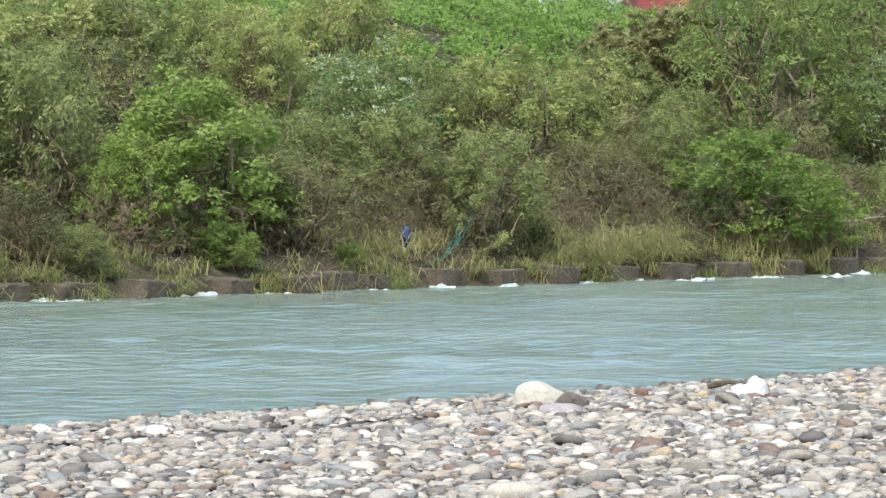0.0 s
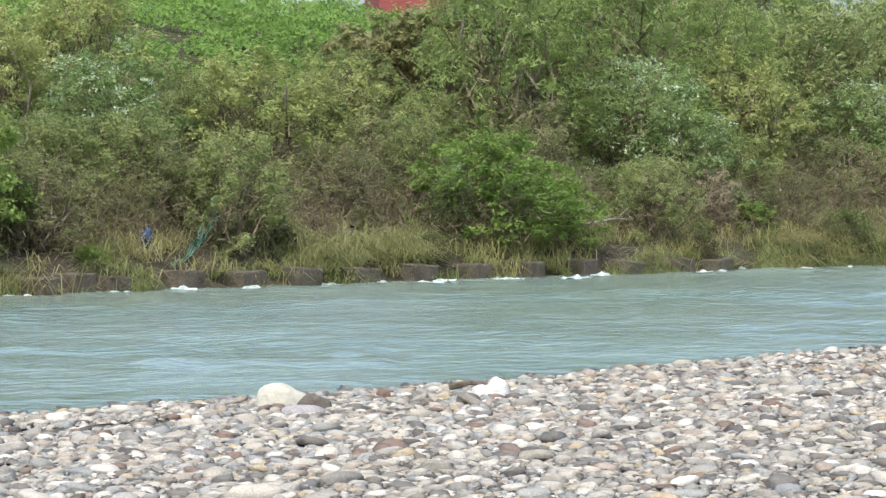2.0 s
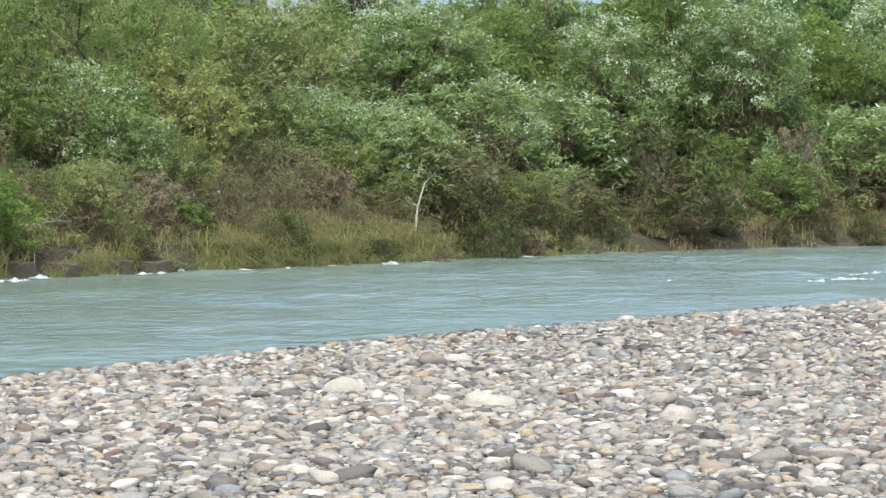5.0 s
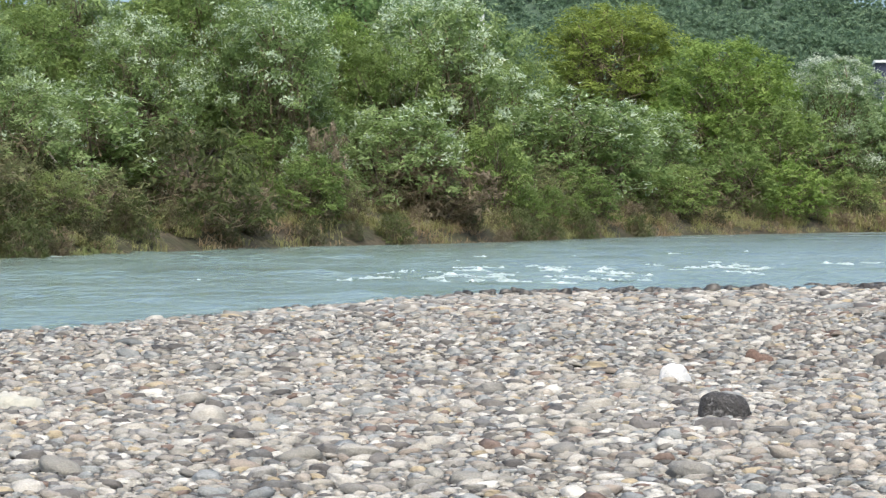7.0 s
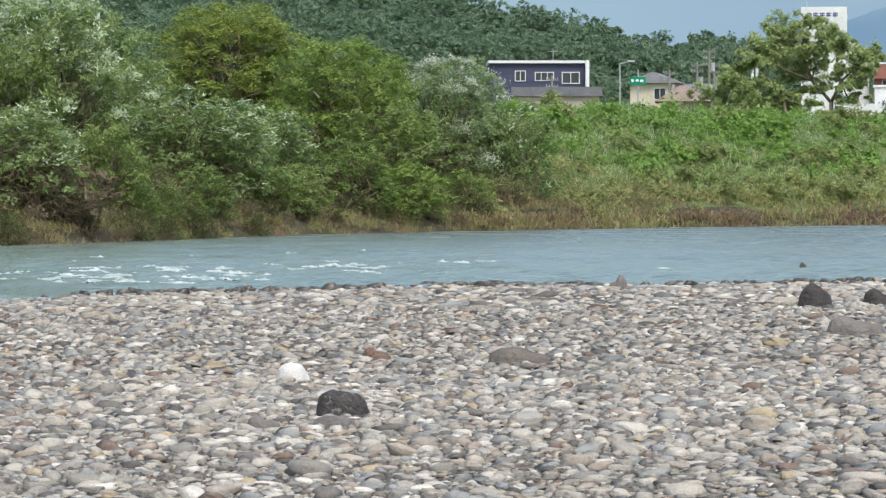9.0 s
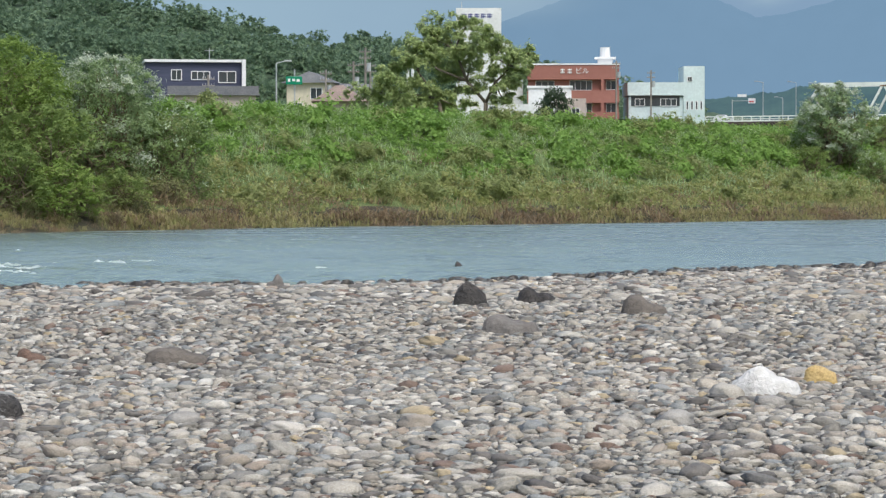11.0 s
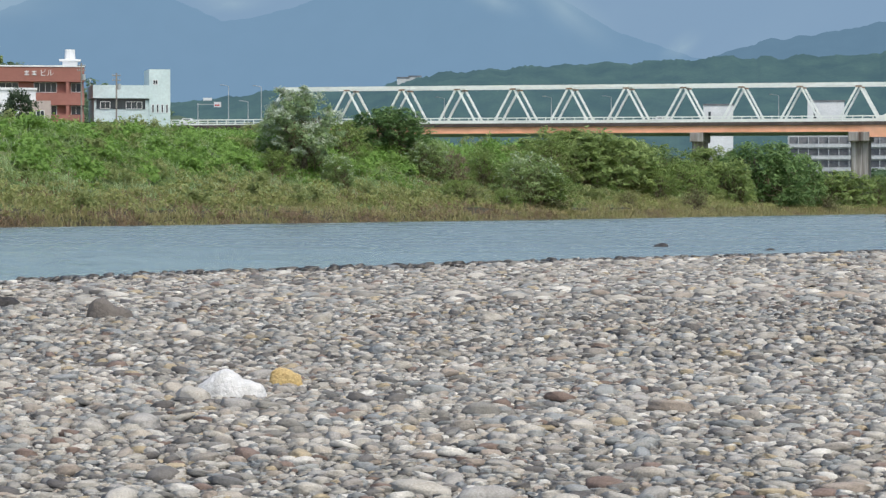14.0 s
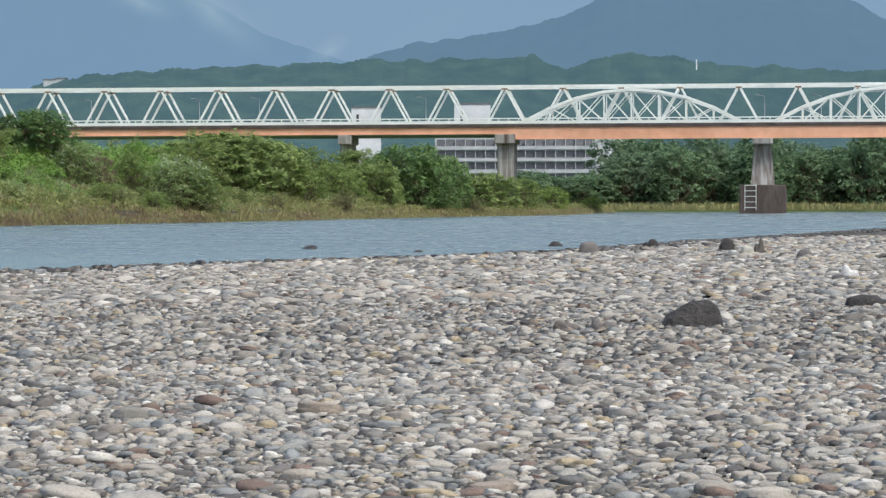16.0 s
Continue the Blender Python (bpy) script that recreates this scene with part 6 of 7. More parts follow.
wood, crown = spreading_tree(rng, ((-3.7, 8.6, 1.9), (-6.6, 7.0, 1.5), (-0.3, 7.6, 1.6), (-5.2, 5.6, 2.0), (-2.4, 6.0, 1.7), (2.6, 5.6, 1.8), (1.0, 4.0, 1.6), (3.8, 4.6, 1.2), (-8.6, 4.6, 1.4),
                                   (-9.6, 3.2, 2.0), (-6.6, 3.0, 1.5), (-3.4, 3.9, 1.4), (2.6, 3.0, 1.4), (-11.4, 2.2, 1.5), (-8.0, 1.6, 1.6), (-4.4, 1.9, 1.3), (4.6, 5.9, 0.9), (-1.6, 9.2, 1.0), (-4.0, 7.2, 1.8), (-1.4, 4.8, 1.5), (0.6, 6.4, 1.4), (-7.0, 5.4, 1.5), (-6.0, 1.2, 1.8), (-10.0, 1.0, 1.8), (2.0, 1.6, 1.2), (-2.4, 1.0, 1.4), (-4.6, 0.2, 1.6), (-7.4, 0.2, 1.8), (-1.0, 2.4, 1.2), (-5.2, 8.0, 1.3), (1.6, 7.0, 1.1)),
                             (((0.2, 0, -2.4), (0.3, 0, 1.2), 0.26, 0.2), ((0.3, 0, 1.2), (-1.6, 0.2, 3.4), 0.17, 0.13), ((0.3, 0, 1.2), (1.2, -0.3, 3.2), 0.18, 0.13), ((-1.6, 0.2, 3.4), (-2.8, 0, 6.6), 0.16, 0.08),
                              ((-1.6, 0.2, 3.4), (-4.6, -0.4, 4.6), 0.15, 0.08), ((-3.8, 0, -2.4), (-4.4, 0.2, 1.6), 0.24, 0.18), ((-4.4, 0.2, 1.6), (-6.4, 0, 4.2), 0.16, 0.08), ((-4.4, 0.2, 1.6), (-8.6, 0, 2.4), 0.14, 0.07), ((1.2, -0.3, 3.2), (2.8, 0, 4.8), 0.12, 0.06)), M["leaf_tree"])
x, y = spot(41.6, 282)
plant("tree", wood, crown, None, pose(x, y, 9.9, 0, 0, -41.6), "broad spreading tree with open tiers of leaves on the levee crest", "tree")
wood, crown, tips = tree_meshes(rng, 6.6, 5.6, M["leaf_pine"], 26, 0.95, 130, 0.35, 0.2, base=0.25, trunk_r=0.16, stems=1)
x, y = spot(43.05, 396)
plant("tree", wood, crown, tips, pose(x, y, 8.8) @ Matrix.Diagonal((1.1, 1.1, 1.3, 1)), "dark clipped garden tree before the buildings", "tree")

# leaf greens lightened and tinted blue to paint in the distance haze
M["forest"] = leafy("hazed_forest_leaves", [(0.12, 0.185, 0.125), (0.165, 0.245, 0.15), (0.22, 0.31, 0.175), (0.29, 0.38, 0.21)], glow=0.5)
M["hill_soil"] = surface("forest_floor", [(0.055, 0.09, 0.055), (0.08, 0.12, 0.07)], 0.05, 0.95, fine=0.3)


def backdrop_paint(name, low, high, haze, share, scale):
    """A far slope: dull woods, with the haze of distance painted in as surface glow."""
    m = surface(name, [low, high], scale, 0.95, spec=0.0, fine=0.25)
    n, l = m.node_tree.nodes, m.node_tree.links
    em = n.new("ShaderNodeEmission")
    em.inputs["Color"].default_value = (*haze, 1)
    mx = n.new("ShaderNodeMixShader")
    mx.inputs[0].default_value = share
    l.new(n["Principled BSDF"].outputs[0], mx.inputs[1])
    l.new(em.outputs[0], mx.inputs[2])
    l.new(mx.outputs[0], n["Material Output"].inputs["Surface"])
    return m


def ridge(name, skyline, dist, depth, material, rough, step, seed, label, serrate=0.0):
    """A hill whose skyline, seen from the bar, runs through (heading, elevation) pairs."""
    az = np.arange(skyline[0][0], skyline[-1][0] + step, step)
    el = np.interp(az, [p[0] for p in skyline], [p[1] for p in skyline])
    jag = np.random.default_rng(int(seed)).normal(0, 1, len(az))
    el = el + serrate * (0.6 * jag + 0.4 * np.convolve(jag, np.ones(5) / 2.2, 'same'))
    top = 1.5 + np.tan(np.radians(el)) * (dist + depth)
    rows = 14
    v = []
    for i in range(rows + 1):
        t = i / rows
        d = dist + depth * t
        p = np.stack([d * np.sin(np.radians(az)), d * np.cos(np.radians(az))], 1)
        z = -5 + (top + 5) * t ** 0.8
        z = z + rough * wobble(p, rough * 6, seed) * math.sin(math.pi * min(1, t * 1.0)) + (rough * 0.12 * wobble(p, rough * 0.5, seed + 1) if t > 0.1 else 0)
        v.append(np.column_stack([p, z]))
    v = np.concatenate(v)
    i = np.arange(len(v)).reshape(rows + 1, len(az))
    q = np.stack([i[:-1, :-1].ravel(), i[:-1, 1:].ravel(), i[1:, 1:].ravel(), i[1:, :-1].ravel()], 1)
    ob = tagged(new(name, mesh_of(name, v, q, material, True)), label, "hill", kind="structure")
    return ob, v, az


hill, hv, haz = ridge("hill", [(8, 3.2), (16, 3.9), (24, 4.15), (28, 4.15), (31, 4.15), (34, 4.0), (36.5, 3.45), (38.5, 2.9), (39.5, 3.05), (42, 2.7), (45, 1.9), (50, 1.2)], 560, 330, M["hill_soil"], 7.0, 0.25, 2.0, "wooded hill behind the town")
# crowns of the hill's woods
n = 3600
t = rng.uniform(0.08, 1.0, n)
a_ = rng.uniform(21, 46, n)
rowsn, colsn = 15, len(haz)
grid = hv.reshape(rowsn, colsn, 3)
fi, fj = t * (rowsn - 1), (a_ - haz[0]) / (haz[1] - haz[0])
i0, j0 = np.minimum(fi.astype(int), rowsn - 2), np.clip(fj.astype(int), 0, colsn - 2)
base = grid[i0, j0] + (grid[i0 + 1, j0] - grid[i0, j0]) * (fi - i0)[:, None] + (grid[i0, j0 + 1] - grid[i0, j0]) * (fj - j0)[:, None]
lobes = []
for b, r in zip(base, rng.uniform(1.6, 3.2, n)):
    tall_ = rng.uniform(0.7, 2.2)
    for q in range(5):
        lobes.append((b + np.array((*rng.normal(0, r * 0.6, 2), r * (0.2 + tall_ * (q + rng.uniform(0, 1)) / 5))), r * rng.uniform(0.5, 0.85) * (1 - 0.09 * q)))
v, f = lobe_leaves(lobes, 20, 1.25, 0.8, rng, 0.2, 0.12, 0.9, 10)
tagged(new("hill_woods", mesh_of("hill_woods", v, f, M["forest"])), "dense dark green woods on the hill", "woods", kind="stuff")

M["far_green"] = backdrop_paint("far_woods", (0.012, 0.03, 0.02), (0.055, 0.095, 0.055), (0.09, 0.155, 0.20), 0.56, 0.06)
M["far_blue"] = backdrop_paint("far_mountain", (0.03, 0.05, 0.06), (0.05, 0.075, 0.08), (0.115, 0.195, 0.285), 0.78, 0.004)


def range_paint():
    """A glowing backdrop, haze and sky light painted in: pale upstream, bluer downstream, mottled by noise."""
    m = bpy.data.materials.new("glowing_cloud_backdrop")
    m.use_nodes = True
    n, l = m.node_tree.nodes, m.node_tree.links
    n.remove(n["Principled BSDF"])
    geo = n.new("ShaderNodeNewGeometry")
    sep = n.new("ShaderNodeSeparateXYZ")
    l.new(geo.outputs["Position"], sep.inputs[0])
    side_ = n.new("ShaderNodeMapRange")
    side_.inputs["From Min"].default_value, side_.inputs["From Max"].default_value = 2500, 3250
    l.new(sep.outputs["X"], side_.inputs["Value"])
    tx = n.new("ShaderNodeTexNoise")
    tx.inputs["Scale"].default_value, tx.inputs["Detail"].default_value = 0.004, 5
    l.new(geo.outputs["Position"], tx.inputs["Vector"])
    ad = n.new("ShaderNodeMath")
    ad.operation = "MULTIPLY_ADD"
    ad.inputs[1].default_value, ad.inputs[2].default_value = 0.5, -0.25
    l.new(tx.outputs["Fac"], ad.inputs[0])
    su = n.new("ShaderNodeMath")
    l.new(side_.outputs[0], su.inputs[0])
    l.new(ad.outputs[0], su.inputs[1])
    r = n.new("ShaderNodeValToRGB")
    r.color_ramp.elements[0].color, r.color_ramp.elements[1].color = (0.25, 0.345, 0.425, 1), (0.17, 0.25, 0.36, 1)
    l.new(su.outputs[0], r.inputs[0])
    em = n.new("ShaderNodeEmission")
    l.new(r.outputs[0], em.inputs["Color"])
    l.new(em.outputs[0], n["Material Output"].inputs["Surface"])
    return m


def cloud_paint(name, colour, soft):
    """A wisp of cloud, its daylight given as emission, that thins out towards its rim."""
    m = bpy.data.materials.new(name)
    m.use_nodes = True
    n, l = m.node_tree.nodes, m.node_tree.links
    n.remove(n["Principled BSDF"])
    tc = n.new("ShaderNodeTexCoord")
    gr = n.new("ShaderNodeTexGradient")
    gr.gradient_type = "QUADRATIC_SPHERE"
    l.new(tc.outputs["Object"], gr.inputs[0])
    tx = n.new("ShaderNodeTexNoise")
    tx.inputs["Scale"].default_value, tx.inputs["Detail"].default_value = 1.7, 5
    l.new(tc.outputs["Object"], tx.inputs["Vector"])
    mu = n.new("ShaderNodeMath")
    mu.operation = "MULTIPLY"
    l.new(gr.outputs["Fac"], mu.inputs[0])
    l.new(tx.outputs["Fac"], mu.inputs[1])
    mr = n.new("ShaderNodeMapRange")
    mr.inputs["From Min"].default_value, mr.inputs["From Max"].default_value = 0.02, soft
    l.new(mu.outputs[0], mr.inputs["Value"])
    em = n.new("ShaderNodeEmission")
    em.inputs["Color"].default_value = (*colour, 1)
    tr = n.new("ShaderNodeBsdfTransparent")
    mx = n.new("ShaderNodeMixShader")
    l.new(mr.outputs[0], mx.inputs[0])
    l.new(tr.outputs[0], mx.inputs[1])
    l.new(em.outputs[0], mx.inputs[2])
    l.new(mx.outputs[0], n["Material Output"].inputs["Surface"])
    return m


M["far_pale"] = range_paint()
M["cloud"] = cloud_paint("cloud_wisp", (0.235, 0.32, 0.40), 0.7)
M["far_slope"] = backdrop_paint("haze_blue_flank", (0.05, 0.08, 0.12), (0.07, 0.10, 0.14), (0.145, 0.235, 0.345), 0.9, 0.003)
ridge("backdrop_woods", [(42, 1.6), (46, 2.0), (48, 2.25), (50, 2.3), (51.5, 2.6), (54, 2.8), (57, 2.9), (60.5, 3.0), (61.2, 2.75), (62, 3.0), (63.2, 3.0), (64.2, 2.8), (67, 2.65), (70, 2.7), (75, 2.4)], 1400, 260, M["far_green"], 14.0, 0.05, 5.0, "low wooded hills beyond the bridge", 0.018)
ridge("backdrop_mountain", [(55, 2.4), (57, 2.9), (58, 3.25), (59.5, 3.45), (60.7, 3.65), (61.4, 3.9), (62, 4.3), (63, 4.6), (65, 4.7), (66.5, 4.3), (67.6, 3.7), (70, 3.2), (75, 2.6)], 2600, 400, M["far_blue"], 22.0, 0.08, 3.0, "mountain beyond the low hills, blue with painted haze", 0.012)
ridge("backdrop_range", [(16, 5.5), (30, 5.6), (46, 5.6), (56, 5.6), (60, 5.3), (66, 5.4), (76, 5.0)], 4200, 400, M["far_pale"], 30.0, 0.2, 7.0, "glowing backdrop of pale mountains, cloud and sky")
ridge("backdrop_flank", [(37, 2.2), (40, 3.0), (42, 3.6), (44, 4.3), (46, 4.15), (46.6, 3.9), (47.1, 3.66), (47.6, 3.7), (48.6, 3.95), (50, 4.5), (53, 4.6), (54, 4.1), (55.1, 3.45), (56.6, 2.95), (58, 2.6)], 3700, 200, M["far_slope"], 12.0, 0.1, 4.0, "mountain flank half lost in cloud, blue with painted haze")
for az, el, w, h, roll in ((47.3, 4.1, 75, 24, 4), (54.0, 3.95, 120, 40, -38), (56.4, 3.1, 45, 22, 35), (52.6, 4.2, 70, 30, -20), (42, 4.2, 190, 60, 0)):
    bm = bmesh.new()
    bmesh.ops.create_grid(bm, x_segments=8, y_segments=8, size=1)
    for v in bm.verts:
        v.co.z = 0.05 * math.cos(v.co.x * 2) * math.cos(v.co.y * 2)
    cl = tagged(new("backdrop_cloud", finish(bm, "backdrop_cloud", M["cloud"], True)), "wisp of pale cloud before the mountains", "cloud", kind="structure")
    cx, cy = spot(az, 3600 if el > 4.2 or az < 54 else 3500)
    cl.matrix_world = pose(cx, cy, 1.5 + 3550 * math.tan(radians(el)), 90, 0, -az) @ pose(0, 0, 0, 0, 0, roll) @ Matrix.Diagonal((w, h, 20, 1))
# woods on the far shore beyond the bridge
SHAPE = [bush_meshes(rng, 10, 9, M[m], 40, 1.2, 64, 0.56, 0.34, base=0.04, trunk_r=0.2, stems=2) for m in ("leaf_far", "forest", "leaf_far")]
for k in range(96):
    az = rng.uniform(54.5, 69.5) if k < 44 else rng.uniform(60.3, 69.5)
    x, y = spot(az, rng.uniform(668, 740))
    wood, crown, tips, twigs = SHAPE[rng.integers(3)]
    plant("tree", wood, crown, tips, pose(x, y, 0.5, 0, 0, rng.uniform(0, 360)) @ Matrix.Diagonal((1.9, 1.9, rng.uniform(1.2, 1.85) * (1.0 if az > 62.2 else 0.5), 1)), "green tree on the shore beyond the bridge", "tree", "trees beyond the bridge", twigs)
bm = bmesh.new()
bmesh.ops.create_grid(bm, x_segments=40, y_segments=8, size=1, matrix=face_us(66, 700, 0.0) @ Matrix.Diagonal((95, 45, 1, 1)))
for v in bm.verts:
    v.co.z = 0.5 + 0.3 * math.sin(v.co.x * 0.3) * math.sin(v.co.y * 0.2) - (1.5 if v.is_boundary else 0.0)
tagged(new("far_shore", finish(bm, "far_shore", M["turf"], True)), "low grassy shore beyond the bridge", "ground", kind="structure")
p = np.array([spot(rng.uniform(60.3, 70), rng.uniform(645, 685)) for _ in range(9000)])
v, f = blades(np.column_stack([p, np.full(len(p), 0.1)]), 2.2, 0.26, 0.7, rng)
tagged(new("far_reeds", mesh_of("far_reeds", v, f, M["grass_dry"])), "yellow-green reeds on the far shore", "reeds", kind="stuff")
# long white apartment house and boxes behind the bridge
M["apartment"] = surface("stained_pale_wall", [(0.40, 0.42, 0.42), (0.50, 0.52, 0.52)], 0.2, 0.85, fine=0.15)
apt = thing("apartment_house", face_us(60.5, 820, 5), "long white apartment house behind the bridge", "building")
part("wall", boxes((-28, 22, 0, 10, 0, 16)), M["apartment"], apt)
for r in range(4):
    part("balcony_band", boxes((-28, 18, -1.2, 0, 3.4 * r + 2.2, 3.4 * r + 3.2)), M["apartment"], apt)
    # flat strip in roof grey paints the shade of an open gallery
    part("gallery_shade", boxes((-27.5, 17.5, -0.1, 0, 3.4 * r + 3.3, 3.4 * r + 5.2)), M["roof_grey"], apt)
for k in range(17):
    part("partition", boxes((-28 + 2.9 * k, -27.8 + 2.9 * k, -1.22, 0, 2.2, 15.4)), M["apartment"], apt)
part("stair_tower", boxes((22, 29, -0.5, 9, 0, 18)), M["white_wall"], apt, "plain white stair tower")
for az, w, z0, z1 in ((57.15, 9, 20, 31), (59.3, 11, 20, 32)):
    bx = thing("building", face_us(az, 860, 5), "plain white building behind the bridge", "building")
    part("wall", boxes((-w / 2, w / 2, 0, 9, 0, z1 - 5)), M["white_wall"], bx)
    part("roof_edge", boxes((-w / 2 - 0.2, w / 2 + 0.2, -0.2, 9.2, z1 - 5, z1 - 4.6)), M["roof_grey"], bx)
    part("door", boxes((-w * 0.33, -w * 0.25, -0.1, 0, z1 - 14, z1 - 7)), M["glass"], bx)

# ---- rocks of the bar ----


def rock(name, x, y, w, d, h, material, label, seed, sharp=0.25, sink=0.12, turn=None, lump=0.10):
    """A boulder: a squashed, lumpy, partly angular stone set into the gravel."""
    rng = np.random.default_rng(seed)
    bm = bmesh.new()
    bmesh.ops.create_icosphere(bm, subdivisions=4, radius=1)
    cuts = [(Vector(rng.normal(0, 1, 3)).normalized(), rng.uniform(0.5, 0.88)) for _ in range(13)]
    for v in bm.verts:
        p = v.co.copy()
        for nrm, lim in cuts:
            over = p.dot(nrm) - lim
            if over > 0:
                p -= nrm * over * min(1.0, 0.45 + sharp * 1.1)
        p *= 1 + lump * noise.noise(p * 1.7 + Vector((seed, 0, 0))) + 0.05 * noise.noise(p * 6 + Vector((0, seed, 0)))
        v.co = Vector((p.x * w / 2, p.y * d / 2, p.z * h * 0.62))
    lo, hi = min(v.co.z for v in bm.verts), max(v.co.z for v in bm.verts)
    for v in bm.verts:
        v.co.z += -hi + h
    ob = new(name, finish(bm, name, material, True))
    ob.matrix_world = pose(x, y, ground_z(x, y), 0, 0, rng.uniform(0, 360) if turn is None else turn)
    return tagged(ob, label, "rock")


def rock_at(az, dist, w, h, mat, label, seed, humps=((-0.2, 0.9, 1.0, 0.6), (0.5, 0.5, 0.6, 0.8)), deep=0.7, rough=0.05, facet=0.0, name="rock"):
    """A rock whose back rises in humps (place, half-width, height, roundness) along its length, set into the gravel."""
    r = np.random.default_rng(seed)
    bm = bmesh.new()
    rings, turns_ = 13, 40
    grid = []
    cuts = [(r.uniform(0, 6.28), r.uniform(0.25, 0.8)) for _ in range(6)]
    for i in range(rings + 1):
        t = i / rings
        row = []
        for k in range(turns_):
            a_ = 2 * math.pi * k / turns_
            u, v = t * math.cos(a_), t * math.sin(a_)
            z = 0.0
            for c, half, top, rnd in humps:
                across = 1 - min(1.0, abs((u - c) / half)) ** 2
                z += (top * across ** rnd) ** 4
            z = 0.94 * z ** 0.25
            z *= (1 - min(1.0, abs(v)) ** 2.6) ** 0.5
            for turn, lim in cuts:
                over = u * math.cos(turn) + v * math.sin(turn) - lim
                if over > 0:
                    z -= facet * over
            edge = max(0.0, (t - 0.88) / 0.12)
            p = Vector((u * 2.2 + seed, v * 2.2, z * 2))
            z += rough * (1.6 * noise.noise(p) + 0.9 * noise.noise(p * 2.7) + 0.5 * noise.noise(p * 6.5))
            wide = 1 + 0.10 * noise.noise(Vector((math.cos(a_) * 1.3 + seed, math.sin(a_) * 1.3, 0.5)))
            row.append(bm.verts.new((u * w / 2 * wide, v * w * deep / 2 * wide, max(0.03, z) * h * (1 - 0.5 * edge) - 0.08 * edge)))
        grid.append(row)
    for i in range(1, rings):
        for k in range(turns_):
            k2 = (k + 1) % turns_
            bm.faces.new((grid[i][k], grid[i][k2], grid[i + 1][k2], grid[i + 1][k]))
    tip = bm.verts.new(sum((q.co for q in grid[1]), Vector()) / turns_)
    for k in range(turns_):
        bm.faces.new((tip, grid[1][(k + 1) % turns_], grid[1][k]))
    for q in grid[0]:
        bm.verts.remove(q)
    ob = new(name, finish(bm, name, M[mat], facet < 0.3))
    x, y = spot(az, dist)
    ob.matrix_world = pose(x, y, ground_z(x, y) + 0.02, 0, 0, -az)
    return tagged(ob, label, "rock")


def scratched(m):
    """Pale mineral scratches over a dark rock."""
    n, l = m.node_tree.nodes, m.node_tree.links
    geo = n.new("ShaderNodeNewGeometry")
    t = n.new("ShaderNodeTexNoise")
    t.inputs["Scale"].default_value, t.inputs["Detail"].default_value, t.inputs["Distortion"].default_value = 16.0, 2.0, 1.5
    l.new(geo.outputs["Position"], t.inputs["Vector"])
    r = n.new("ShaderNodeValToRGB")
    r.color_ramp.elements[0].position, r.color_ramp.elements[0].color = 0.60, (0, 0, 0, 1)
    r.color_ramp.elements[1].position, r.color_ramp.elements[1].color = 0.68, (1, 1, 1, 1)
    l.new(t.outputs["Fac"], r.inputs[0])
    mx = n.new("ShaderNodeMix")
    mx.data_type = "RGBA"
    b = n["Principled BSDF"]
    l.new(r.outputs[0], mx.inputs["Factor"])
    l.new(b.inputs["Base Color"].links[0].from_socket, mx.inputs["A"])
    mx.inputs["B"].default_value = (0.16, 0.155, 0.15, 1)
    l.new(mx.outputs["Result"], b.inputs["Base Color"])
    return m


M["rock_marked"] = scratched(surface("scratched_black_rock", [(0.03, 0.028, 0.027), (0.06, 0.056, 0.053), (0.04, 0.038, 0.036)], 6.0, 0.7, 0.6, fine=0.3))
M["rock_lilac"] = surface("lilac_grey_rock", [(0.27, 0.25, 0.26), (0.34, 0.32, 0.325), (0.24, 0.225, 0.23)], 6.0, 0.8, 0.4, fine=0.2)
M["rock_brown"] = surface("grey_brown_rock", [(0.105, 0.092, 0.08), (0.15, 0.132, 0.115), (0.12, 0.105, 0.09)], 3.0, 0.8, 0.4, fine=0.12)
FLAT, TAIL = ((-0.1, 0.95, 1.0, 0.6), (0.5, 0.5, 0.7, 0.7)), ((-0.45, 0.55, 1.0, 0.6), (0.2, 0.8, 0.55, 0.8))
rock_at(1.98, 25.4, 0.52, 0.20, "rock_pale", "smooth pale olive boulder among the cobbles", 1, ((-0.25, 0.8, 1.0, 0.5), (0.4, 0.6, 0.62, 0.6)), rough=0.012)
rock_at(2.57, 24.85, 0.38, 0.125, "rock_brown", "dark wedge of stone against the pale boulder", 2, ((0.0, 0.8, 1.0, 1.1), (0.6, 0.4, 0.55, 0.6)), deep=0.4)
rock_at(2.4, 24.3, 0.44, 0.07, "rock_lilac", "flat lilac-grey slab before the pale boulder", 3, FLAT, rough=0.03)
rock_at(6.2, 26.2, 0.40, 0.16, "rock_white", "chalk-white craggy rock in the gravel", 4, ((0.3, 0.55, 1.0, 0.6), (-0.5, 0.5, 0.58, 0.7)), rough=0.08)
rock_at(4.02, 26.3, 0.16, 0.075, "rock_rust", "rust-red stone by the water", 5, FLAT)
rock_at(5.75, 25.2, 0.25, 0.085, "rock_brown", "rounded brown-grey stone among the cobbles", 6, FLAT, rough=0.02)
rock_at(17.54, 23.8, 0.50, 0.12, "rock_pale", "long whitish boulder in the gravel", 7, ((-0.4, 0.6, 1.0, 0.5), (0.3, 0.7, 0.7, 0.6)), rough=0.03)
rock_at(14.55, 25.9, 0.46, 0.13, "rock_pale", "rounded pale boulder in the gravel", 8, ((0.0, 0.9, 1.0, 0.7),), rough=0.03)
